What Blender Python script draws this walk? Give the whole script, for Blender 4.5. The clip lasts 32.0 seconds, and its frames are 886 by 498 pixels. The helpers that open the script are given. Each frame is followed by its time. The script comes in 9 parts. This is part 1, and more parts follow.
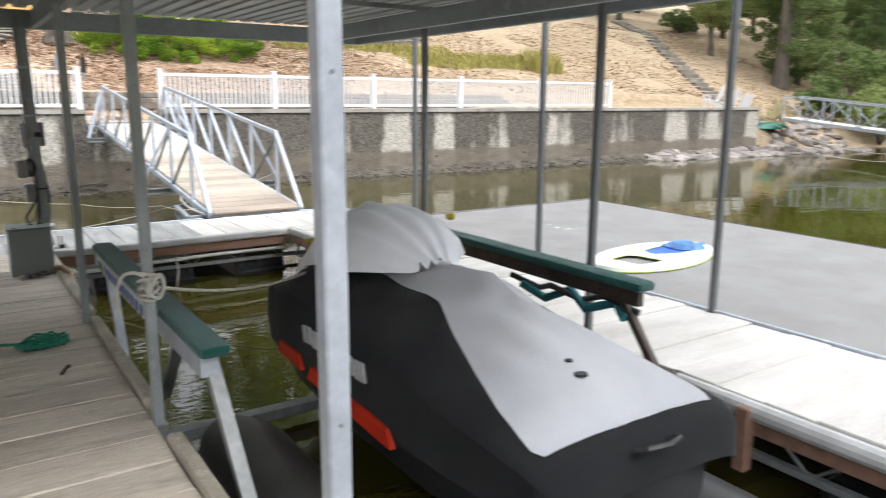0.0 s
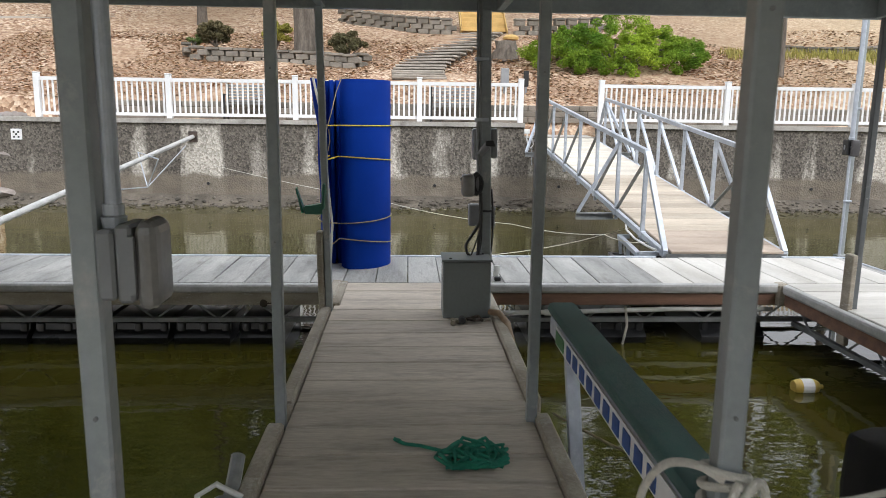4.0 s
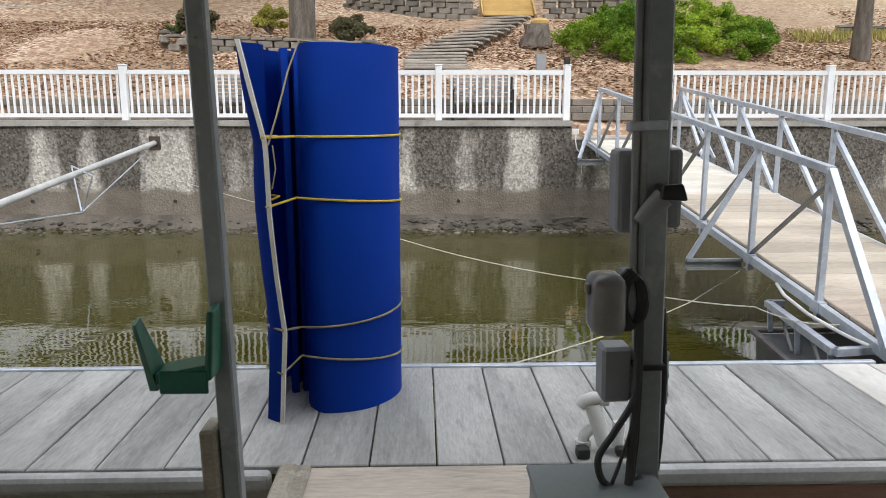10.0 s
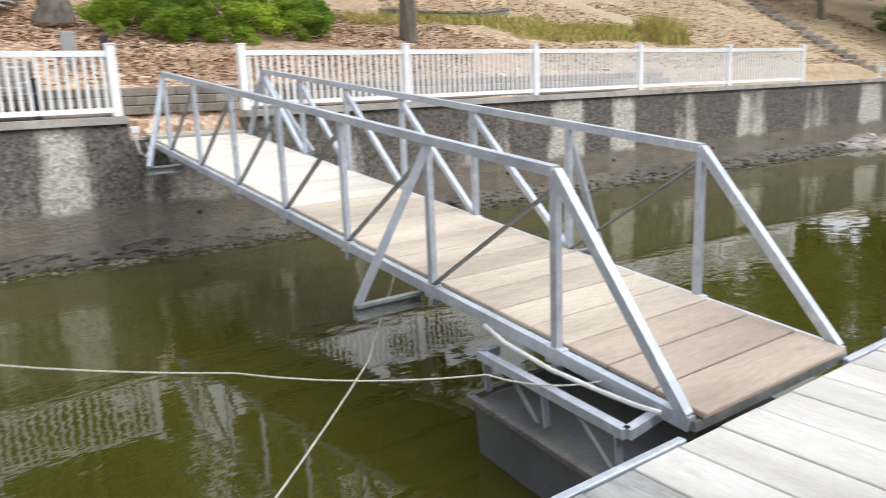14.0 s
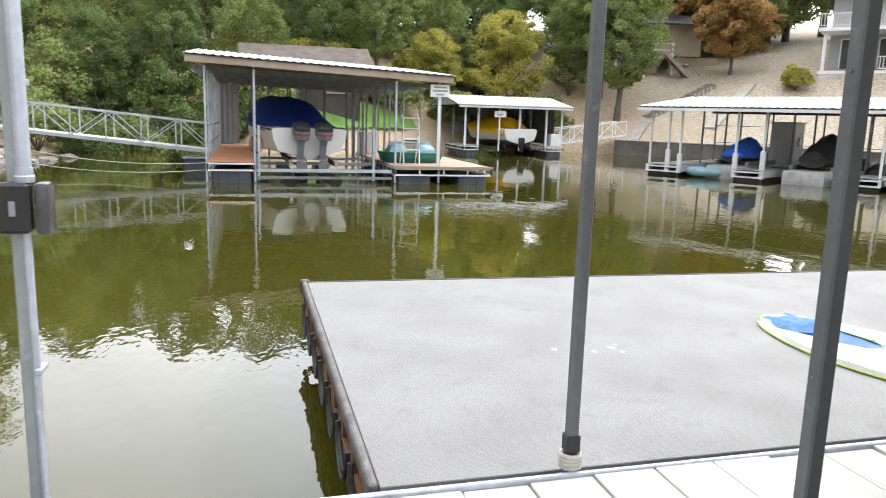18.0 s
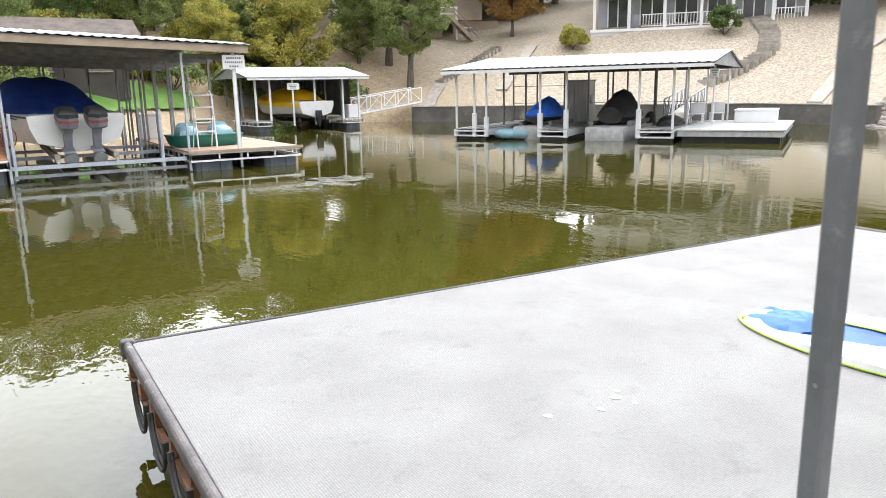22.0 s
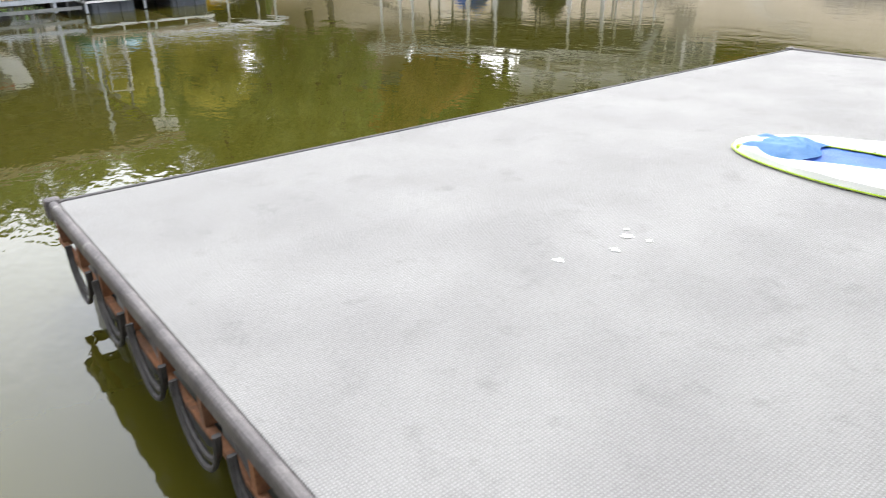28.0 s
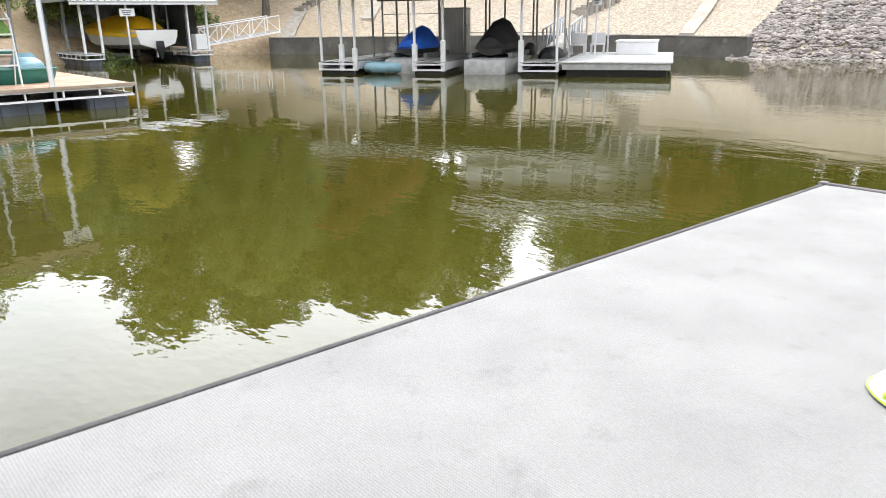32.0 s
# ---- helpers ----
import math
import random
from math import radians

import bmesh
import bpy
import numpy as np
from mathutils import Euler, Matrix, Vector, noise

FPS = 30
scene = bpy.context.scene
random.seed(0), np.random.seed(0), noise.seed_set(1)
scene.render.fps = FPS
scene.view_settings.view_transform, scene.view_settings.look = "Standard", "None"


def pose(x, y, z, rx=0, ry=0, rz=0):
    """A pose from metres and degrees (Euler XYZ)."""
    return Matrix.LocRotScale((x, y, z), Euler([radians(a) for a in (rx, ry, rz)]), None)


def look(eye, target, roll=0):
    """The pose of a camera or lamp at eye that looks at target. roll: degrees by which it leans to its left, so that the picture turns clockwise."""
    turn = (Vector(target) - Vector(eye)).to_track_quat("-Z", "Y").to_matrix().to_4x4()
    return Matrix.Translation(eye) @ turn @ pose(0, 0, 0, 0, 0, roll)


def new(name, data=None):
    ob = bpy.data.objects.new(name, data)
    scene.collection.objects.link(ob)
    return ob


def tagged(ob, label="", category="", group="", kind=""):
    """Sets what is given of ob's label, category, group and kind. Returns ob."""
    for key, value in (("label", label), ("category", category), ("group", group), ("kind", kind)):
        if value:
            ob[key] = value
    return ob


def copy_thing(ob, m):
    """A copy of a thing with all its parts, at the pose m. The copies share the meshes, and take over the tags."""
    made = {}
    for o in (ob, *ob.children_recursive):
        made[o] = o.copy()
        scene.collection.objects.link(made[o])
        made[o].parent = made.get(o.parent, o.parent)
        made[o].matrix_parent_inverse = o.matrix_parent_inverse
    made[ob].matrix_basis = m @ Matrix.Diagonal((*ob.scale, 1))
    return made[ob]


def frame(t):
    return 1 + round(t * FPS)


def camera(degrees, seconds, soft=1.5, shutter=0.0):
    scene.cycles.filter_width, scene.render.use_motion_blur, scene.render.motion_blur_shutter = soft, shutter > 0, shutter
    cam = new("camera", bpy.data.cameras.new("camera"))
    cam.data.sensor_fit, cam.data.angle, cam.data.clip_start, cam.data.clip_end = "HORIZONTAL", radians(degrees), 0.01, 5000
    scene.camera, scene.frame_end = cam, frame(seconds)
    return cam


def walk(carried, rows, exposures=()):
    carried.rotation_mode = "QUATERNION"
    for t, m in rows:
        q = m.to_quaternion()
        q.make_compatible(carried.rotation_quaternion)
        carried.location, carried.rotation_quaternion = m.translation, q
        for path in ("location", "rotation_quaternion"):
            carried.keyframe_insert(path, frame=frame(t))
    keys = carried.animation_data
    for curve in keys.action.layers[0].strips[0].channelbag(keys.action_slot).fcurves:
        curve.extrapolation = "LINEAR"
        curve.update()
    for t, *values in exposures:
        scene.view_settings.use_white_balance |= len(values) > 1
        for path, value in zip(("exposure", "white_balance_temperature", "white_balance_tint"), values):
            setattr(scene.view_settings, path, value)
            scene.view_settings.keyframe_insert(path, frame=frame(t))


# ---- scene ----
PATH = [
    (0, (-0.117, -8.926, 1.644), (0.974, -7.299, 1.243), 0.28),
    (0.5, (-0.018, -8.578, 1.487), (0.761, -6.776, 1.109), -0.04),
    (1, (0.076, -8.283, 1.459), (0.562, -6.379, 1.086), -0.40),
    (1.5, (0.036, -7.914, 1.413), (0.334, -5.970, 1.048), 0.03),
    (2, (-0.022, -7.674, 1.455), (0.190, -5.720, 1.087), 0.27),
    (2.5, (-0.037, -7.360, 1.464), (0.151, -5.401, 1.107), 0.39),
    (3, (-0.009, -7.077, 1.468), (0.137, -5.115, 1.111), 0.55),
    (4, (-0.023, -6.520, 1.498), (0.074, -4.554, 1.140), 0.74),
    (4.5, (-0.036, -6.216, 1.525), (0.046, -4.251, 1.159), 0.66),
    (6.5, (-0.025, -4.926, 1.463), (0.013, -2.963, 1.083), -0.25),
    (7, (-0.034, -4.680, 1.463), (-0.004, -2.717, 1.080), -0.28),
    (7.5, (-0.048, -4.377, 1.487), (-0.010, -2.415, 1.097), 0.34),
    (8, (-0.064, -4.121, 1.490), (-0.019, -2.158, 1.109), -0.50),
    (8.5, (-0.049, -3.788, 1.474), (-0.008, -1.823, 1.102), -0.41),
    (9, (-0.070, -3.535, 1.475), (-0.030, -1.569, 1.114), -0.39),
    (10, (-0.081, -2.964, 1.509), (-0.023, -0.999, 1.142), 0.03),
    (11, (-0.124, -2.420, 1.512), (-0.026, -0.459, 1.132), 0.05),
    (12, (-0.131, -1.794, 1.506), (0.043, 0.160, 1.117), -0.54),
    (13, (-0.102, -1.230, 1.549), (0.395, 0.665, 1.148), -2.08),
    (13.5, (0.034, -0.897, 1.542), (0.860, 0.876, 1.125), -2.18),
    (14, (0.172, -0.563, 1.535), (1.300, 1.033, 1.112), -2.37),
    (14.5, (0.391, -0.301, 1.541), (1.833, 1.017, 1.112), -2.69),
    (15, (0.658, -0.088, 1.514), (2.362, 0.867, 1.084), -2.43),
    (15.5, (0.946, 0.094, 1.489), (2.823, 0.636, 1.062), -1.16),
    (17.5, (1.729, 0.532, 1.534), (3.657, 0.132, 1.183), 1.97),
    (18, (2.028, 0.550, 1.557), (3.929, 0.039, 1.203), 1.71),
    (19, (2.709, 0.502, 1.512), (4.552, -0.183, 1.149), 1.53),
    (20, (3.264, 0.511, 1.514), (5.041, -0.312, 1.107), 0.61),
    (21, (3.669, 0.515, 1.516), (5.383, -0.409, 1.059), -0.55),
    (22, (4.027, 0.619, 1.537), (5.699, -0.392, 1.109), -1.23),
    (23, (4.361, 0.742, 1.538), (6.083, -0.207, 1.171), -2.23),
    (24, (4.436, 0.911, 1.529), (6.245, 0.131, 1.181), -3.21),
    (25, (4.376, 1.052, 1.482), (6.155, 0.365, 0.877), -4.08),
    (25.5, (4.386, 1.098, 1.466), (6.121, 0.413, 0.744), -3.79),
    (27.5, (4.524, 0.788, 1.335), (6.053, -0.170, 0.473), -1.40),
    (28, (4.596, 0.637, 1.344), (6.050, -0.463, 0.523), -1.67),
    (28.5, (4.621, 0.547, 1.432), (5.993, -0.677, 0.647), -1.70),
    (29, (4.771, 0.364, 1.444), (6.073, -0.961, 0.700), -1.21),
    (29.5, (4.934, 0.191, 1.439), (6.196, -1.189, 0.731), -0.74),
    (30, (5.107, 0.029, 1.441), (6.358, -1.379, 0.768), -0.14),
    (30.5, (5.290, -0.107, 1.432), (6.563, -1.506, 0.780), -0.15),
    (31, (5.597, -0.243, 1.456), (6.926, -1.596, 0.823), -0.36),
    (31.5, (5.884, -0.367, 1.417), (7.267, -1.674, 0.800), -0.37),
    (32, (6.248, -0.613, 1.389), (7.673, -1.880, 0.787), -0.79),
]
cam = camera(62.34, 32.0, soft=0.6, shutter=0.35)
walk(cam, [(t, look(eye, target, roll)) for t, eye, target, roll in PATH],
     exposures=[(0, 0.08), (1.2, -0.1), (2.5, -0.18), (7, -0.42), (11, -0.42), (14, -0.27), (18, 0.34), (23, 0.52), (28, 0.36), (32, 0.5)])

# ---- sky and sun: bright overcast ----
world = bpy.data.worlds.new("overcast_sky")
scene.world = world
world.use_nodes = True
wn = world.node_tree.nodes
wl = world.node_tree.links
wn.clear()
w_out = wn.new("ShaderNodeOutputWorld")
w_bg = wn.new("ShaderNodeBackground")
w_sky = wn.new("ShaderNodeTexSky")
w_sky.sky_type = "NISHITA"
w_sky.sun_disc = False
w_sky.sun_elevation = radians(40)
w_sky.sun_rotation = radians(145)
w_sky.dust_density = 2.0
w_sky.air_density = 1.0
w_mix = wn.new("ShaderNodeMix")
w_mix.data_type = "RGBA"
w_tc = wn.new("ShaderNodeTexCoord")
w_no = wn.new("ShaderNodeTexNoise")
w_no.inputs["Scale"].default_value = 2.2
w_no.inputs["Detail"].default_value = 5.0
w_ramp = wn.new("ShaderNodeValToRGB")
w_ramp.color_ramp.elements[0].position = 0.3
w_ramp.color_ramp.elements[0].color = (7.48, 8.05, 9.1, 1)
w_ramp.color_ramp.elements[1].position = 0.72
w_ramp.color_ramp.elements[1].color = (12.5, 12.55, 12.95, 1)
wl.new(w_tc.outputs["Generated"], w_no.inputs["Vector"])
wl.new(w_no.outputs["Fac"], w_ramp.inputs["Fac"])
w_mix.inputs["Factor"].default_value = 0.9
wl.new(w_sky.outputs["Color"], w_mix.inputs[6])
wl.new(w_ramp.outputs["Color"], w_mix.inputs[7])
# broad glow of the thin cloud round the hidden sun
SUN_DIR = Vector((math.sin(radians(145)) * math.cos(radians(40)), math.cos(radians(145)) * math.cos(radians(40)), math.sin(radians(40))))
w_dot = wn.new("ShaderNodeVectorMath")
w_dot.operation = "DOT_PRODUCT"
w_dot.inputs[1].default_value = SUN_DIR
wl.new(w_tc.outputs["Generated"], w_dot.inputs[0])
w_cl = wn.new("ShaderNodeMath")
w_cl.operation = "MAXIMUM"
w_cl.inputs[1].default_value = 0.0
wl.new(w_dot.outputs["Value"], w_cl.inputs[0])
w_pow = wn.new("ShaderNodeMath")
w_pow.operation = "POWER"
w_pow.inputs[1].default_value = 1.2
wl.new(w_cl.outputs["Value"], w_pow.inputs[0])
w_amt = wn.new("ShaderNodeMath")
w_amt.operation = "MULTIPLY_ADD"
w_amt.inputs[1].default_value = 1.9
w_amt.inputs[2].default_value = 1.15
wl.new(w_pow.outputs["Value"], w_amt.inputs[0])
w_glow = wn.new("ShaderNodeVectorMath")
w_glow.operation = "SCALE"
wl.new(w_mix.outputs[2], w_glow.inputs[0])
wl.new(w_amt.outputs["Value"], w_glow.inputs["Scale"])
wl.new(w_glow.outputs["Vector"], w_bg.inputs["Color"])
w_bg.inputs["Strength"].default_value = 0.13
wl.new(w_bg.outputs["Background"], w_out.inputs["Surface"])

sun_data = bpy.data.lights.new("sun", "SUN")
sun_data.energy = 0.9
sun_data.angle = radians(14)
sun_data.color = (1.0, 0.97, 0.93)
sun = new("sun", sun_data)
sun.matrix_world = look(SUN_DIR * 60, (0, 0, 0))

# ---- materials ----


def mat(name, a, b=None, rough=0.6, metal=0.0, big=1.5, fine=30.0, bump=0.15, spread=0.25, rnd=0.0, stretch=(1, 1, 1),
        spots=None, spot_scale=6.0, spot_at=(0.62, 0.72), spec=0.5, island=False, coat=0.0, sheen=0.0):
    """Two colours mixed by a broad noise, a fine grain in value and relief, an optional colour for stains, and chance between pieces."""
    b = b or tuple(c * 0.75 for c in a)
    m = bpy.data.materials.new(name)
    m.use_nodes = True
    nodes, links = m.node_tree.nodes, m.node_tree.links
    p = nodes["Principled BSDF"]
    geo = nodes.new("ShaderNodeNewGeometry")
    mp = nodes.new("ShaderNodeMapping")
    mp.inputs["Scale"].default_value = stretch
    links.new(geo.outputs["Position"], mp.inputs["Vector"])
    n1 = nodes.new("ShaderNodeTexNoise")
    n1.inputs["Scale"].default_value = big
    n1.inputs["Detail"].default_value = 4
    n2 = nodes.new("ShaderNodeTexNoise")
    n2.inputs["Scale"].default_value = fine
    n2.inputs["Detail"].default_value = 5
    n2.inputs["Roughness"].default_value = 0.65
    for n in (n1, n2):
        links.new(mp.outputs["Vector"], n.inputs["Vector"])
    ramp = nodes.new("ShaderNodeValToRGB")
    ramp.color_ramp.elements[0].position, ramp.color_ramp.elements[1].position = 0.36, 0.64
    ramp.color_ramp.elements[0].color, ramp.color_ramp.elements[1].color = (*a, 1), (*b, 1)
    links.new(n1.outputs["Fac"], ramp.inputs["Fac"])
    colour = ramp.outputs["Color"]
    if spots:
        n3 = nodes.new("ShaderNodeTexNoise")
        n3.inputs["Scale"].default_value = spot_scale
        n3.inputs["Detail"].default_value = 6
        n3.inputs["Roughness"].default_value = 0.7
        links.new(mp.outputs["Vector"], n3.inputs["Vector"])
        r3 = nodes.new("ShaderNodeMapRange")
        r3.inputs["From Min"].default_value, r3.inputs["From Max"].default_value = spot_at
        links.new(n3.outputs["Fac"], r3.inputs["Value"])
        mx = nodes.new("ShaderNodeMix")
        mx.data_type = "RGBA"
        mx.inputs[7].default_value = (*spots, 1)
        links.new(r3.outputs["Result"], mx.inputs["Factor"])
        links.new(colour, mx.inputs[6])
        colour = mx.outputs[2]
    hsv = nodes.new("ShaderNodeHueSaturation")
    val = nodes.new("ShaderNodeMapRange")
    val.inputs["From Min"].default_value, val.inputs["From Max"].default_value = 0.25, 0.75
    val.inputs["To Min"].default_value, val.inputs["To Max"].default_value = 1 - spread, 1 + spread
    links.new(n2.outputs["Fac"], val.inputs["Value"])
    value = val.outputs["Result"]
    if rnd or island:
        if island:
            src = geo.outputs["Random Per Island"]
        else:
            oi = nodes.new("ShaderNodeObjectInfo")
            src = oi.outputs["Random"]
        rr = nodes.new("ShaderNodeMapRange")
        rr.inputs["To Min"].default_value, rr.inputs["To Max"].default_value = 1 - (rnd or 0.2), 1 + (rnd or 0.2)
        links.new(src, rr.inputs["Value"])
        mul = nodes.new("ShaderNodeMath")
        mul.operation = "MULTIPLY"
        links.new(value, mul.inputs[0])
        links.new(rr.outputs["Result"], mul.inputs[1])
        value = mul.outputs["Value"]
    links.new(value, hsv.inputs["Value"])
    links.new(colour, hsv.inputs["Color"])
    links.new(hsv.outputs["Color"], p.inputs["Base Color"])
    p.inputs["Metallic"].default_value = metal
    p.inputs["Specular IOR Level"].default_value = spec
    p.inputs["Coat Weight"].default_value = coat
    p.inputs["Sheen Weight"].default_value = sheen
    rg = nodes.new("ShaderNodeMapRange")
    rg.inputs["To Min"].default_value, rg.inputs["To Max"].default_value = max(0.02, rough - 0.1), min(1, rough + 0.1)
    links.new(n1.outputs["Fac"], rg.inputs["Value"])
    links.new(rg.outputs["Result"], p.inputs["Roughness"])
    if bump:
        bp = nodes.new("ShaderNodeBump")
        bp.inputs["Strength"].default_value = bump
        bp.inputs["Distance"].default_value = 0.02
        links.new(n2.outputs["Fac"], bp.inputs["Height"])
        links.new(bp.outputs["Normal"], p.inputs["Normal"])
    return m


POST = mat("weathered_grey_steel", (0.35, 0.385, 0.39), (0.26, 0.285, 0.29), 0.45, 0.25, 1.2, 24, 0.06, 0.12, spots=(0.45, 0.45, 0.44), spot_scale=7, spot_at=(0.58, 0.72))
# darker copy of the post steel: the shade of backlit faces is in it
POST_BACKLIT = mat("backlit_grey_steel", (0.15, 0.16, 0.165), (0.11, 0.118, 0.122), 0.5, 0.2, 1.2, 24, 0.06, 0.12, spots=(0.24, 0.25, 0.25), spot_scale=8, spot_at=(0.62, 0.74))
GALV = mat("galvanised_steel", (0.5, 0.54, 0.6), (0.4, 0.435, 0.49), 0.42, 0.35, 3, 18, 0.05, 0.16, spots=(0.56, 0.58, 0.6), spot_scale=9, spot_at=(0.55, 0.7))
GALVD = mat("dull_galvanised_steel", (0.27, 0.28, 0.28), (0.19, 0.2, 0.2), 0.55, 0.35, 3, 20, 0.06, 0.2)
DECKB = mat("brown_grey_deck_board", (0.58, 0.51, 0.425), (0.46, 0.4, 0.33), 0.75, 0, 3.0, 60, 0.25, 0.2, rnd=0.1, stretch=(0.18, 1, 1), spots=(0.2, 0.17, 0.14), spot_scale=9, spot_at=(0.5, 0.8))
DECKG = mat("pale_grey_deck_board", (0.45, 0.445, 0.42), (0.3, 0.3, 0.285), 0.75, 0, 3.5, 70, 0.25, 0.2, rnd=0.16, stretch=(1, 0.18, 1), spots=(0.17, 0.16, 0.145), spot_scale=10, spot_at=(0.5, 0.8))
DECKWY = mat("sun_bleached_walkway_board", (0.6, 0.58, 0.54), (0.46, 0.44, 0.4), 0.75, 0, 3.0, 50, 0.2, 0.1, rnd=0.12, stretch=(1, 0.25, 1), spots=(0.33, 0.29, 0.24), spot_scale=5, spot_at=(0.6, 0.9))
DECKW = mat("sun_bleached_deck_board", (0.6, 0.58, 0.54), (0.47, 0.45, 0.41), 0.75, 0, 3.0, 50, 0.2, 0.1, rnd=0.12, stretch=(0.25, 1, 1), spots=(0.33, 0.29, 0.24), spot_scale=5, spot_at=(0.6, 0.9))
DECKT = mat("tan_gangway_board", (0.53, 0.46, 0.37), (0.4, 0.34, 0.27), 0.75, 0, 3.0, 60, 0.22, 0.18, rnd=0.12, stretch=(0.18, 1, 1), spots=(0.3, 0.24, 0.18), spot_scale=8, spot_at=(0.54, 0.85))
DECKTP = mat("bleached_gangway_board", (0.66, 0.62, 0.54), (0.55, 0.5, 0.42), 0.75, 0, 3.0, 60, 0.2, 0.12, rnd=0.08, stretch=(0.18, 1, 1), spots=(0.42, 0.37, 0.3), spot_scale=8, spot_at=(0.58, 0.9))
DECKTB = mat("brown_gangway_board", (0.44, 0.36, 0.29), (0.33, 0.265, 0.21), 0.75, 0, 3.0, 60, 0.22, 0.15, rnd=0.1, stretch=(0.18, 1, 1), spots=(0.24, 0.19, 0.15), spot_scale=8, spot_at=(0.56, 0.85))
WOODG = mat("weathered_grey_timber", (0.42, 0.38, 0.31), (0.29, 0.255, 0.2), 0.85, 0, 4, 60, 0.5, 0.22, rnd=0.12, stretch=(1, 1, 3), spots=(0.55, 0.52, 0.46), spot_scale=8, spot_at=(0.55, 0.75))
WOODR = mat("reddish_fascia_timber", (0.27, 0.15, 0.1), (0.19, 0.11, 0.08), 0.8, 0, 3, 50, 0.4, 0.2, stretch=(0.4, 4, 4))
RUB = mat("grey_rub_strip", (0.5, 0.5, 0.49), (0.38, 0.38, 0.37), 0.55, 0, 5, 40, 0.1, 0.2)
FLOAT = mat("black_float_plastic", (0.022, 0.023, 0.025), (0.014, 0.015, 0.017), 0.3, 0, 2, 30, 0.08, 0.25, spots=(0.16, 0.16, 0.14), spot_scale=3, spot_at=(0.62, 0.85))
VINYL = mat("pale_grey_platform_matting", (0.265, 0.257, 0.244), (0.23, 0.222, 0.212), 0.68, 0, 1.6, 90, 0.35, 0.13, spots=(0.16, 0.154, 0.147), spot_scale=4.5, spot_at=(0.56, 0.84))
EDGE = mat("dark_worn_edging", (0.16, 0.145, 0.14), (0.1, 0.09, 0.09), 0.6, 0.2, 4, 40, 0.4, 0.25, spots=(0.3, 0.28, 0.26), spot_scale=7, spot_at=(0.6, 0.75))
EDGED = mat("dark_rubber_edging", (0.06, 0.055, 0.053), (0.035, 0.033, 0.032), 0.7, 0, 4, 40, 0.4, 0.25, spots=(0.14, 0.13, 0.12), spot_scale=7, spot_at=(0.6, 0.78))
RUST = mat("rusty_angle_steel", (0.3, 0.13, 0.06), (0.17, 0.085, 0.05), 0.85, 0.1, 5, 45, 0.4, 0.3, spots=(0.1, 0.08, 0.07), spot_scale=6, spot_at=(0.55, 0.7))
BLUE = mat("blue_foam_sheet", (0.001, 0.036, 0.3), (0.0008, 0.028, 0.24), 0.65, 0, 1.2, 90, 0.08, 0.06, spec=0.12)
FOAMW = mat("pale_foam_core", (0.6, 0.58, 0.5), (0.5, 0.48, 0.42), 0.8, 0, 6, 50, 0.1, 0.1)
YROPE = mat("yellow_cord", (0.55, 0.42, 0.03), (0.45, 0.33, 0.03), 0.7, 0, 20, 200, 0.3, 0.2)
DROPE = mat("dull_tan_cord", (0.28, 0.24, 0.14), None, 0.8, 0, 20, 200, 0.3, 0.2)
WROPE = mat("white_braided_rope", (0.62, 0.6, 0.53), (0.5, 0.48, 0.42), 0.85, 0, 20, 160, 0.5, 0.2)
GROPE = mat("green_braided_rope", (0.008, 0.2, 0.12), (0.006, 0.14, 0.09), 0.75, 0, 20, 160, 0.5, 0.25)
CARPET = mat("dark_green_marine_carpet", (0.008, 0.095, 0.075), (0.006, 0.065, 0.055), 0.95, 0, 6, 180, 0.5, 0.25, spec=0.1, sheen=0.3)
WHITEP = mat("white_vinyl_paint", (0.8, 0.8, 0.8), (0.74, 0.74, 0.74), 0.45, 0, 2, 30, 0.03, 0.04)
BOXG = mat("grey_green_painted_box", (0.215, 0.235, 0.235), (0.19, 0.21, 0.21), 0.5, 0.1, 2, 40, 0.04, 0.06, spots=(0.3, 0.3, 0.29), spot_scale=12, spot_at=(0.7, 0.78))
PVCG = mat("grey_plastic_box", (0.28, 0.29, 0.3), (0.24, 0.25, 0.26), 0.5, 0, 3, 40, 0.03, 0.07)
CLEARP = mat("smoky_clear_cover", (0.24, 0.235, 0.225), (0.19, 0.185, 0.18), 0.2, 0, 5, 40, 0.05, 0.12, spec=0.7)
BLACKP = mat("black_plastic", (0.015, 0.015, 0.016), (0.022, 0.022, 0.023), 0.45, 0, 4, 60, 0.05, 0.2)
WPVC = mat("white_pvc_pipe", (0.72, 0.72, 0.7), (0.6, 0.6, 0.57), 0.4, 0, 5, 40, 0.03, 0.08)
GREENP = mat("green_plastic", (0.004, 0.14, 0.085), (0.004, 0.1, 0.065), 0.35, 0, 4, 40, 0.04, 0.12)
DARKM = mat("dark_oiled_metal", (0.06, 0.05, 0.045), (0.1, 0.075, 0.06), 0.55, 0.5, 8, 40, 0.15, 0.3)
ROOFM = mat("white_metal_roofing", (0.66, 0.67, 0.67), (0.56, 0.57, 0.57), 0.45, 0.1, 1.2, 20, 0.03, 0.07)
# dimmer copy of the white roofing, underside shade put into the colour
ROOFU = mat("shaded_metal_roof_underside", (0.5, 0.51, 0.5), (0.42, 0.43, 0.42), 0.5, 0.2, 1.2, 20, 0.03, 0.08)
FASC = mat("tan_timber_fascia", (0.4, 0.32, 0.24), (0.3, 0.23, 0.17), 0.8, 0, 2, 30, 0.15, 0.15)
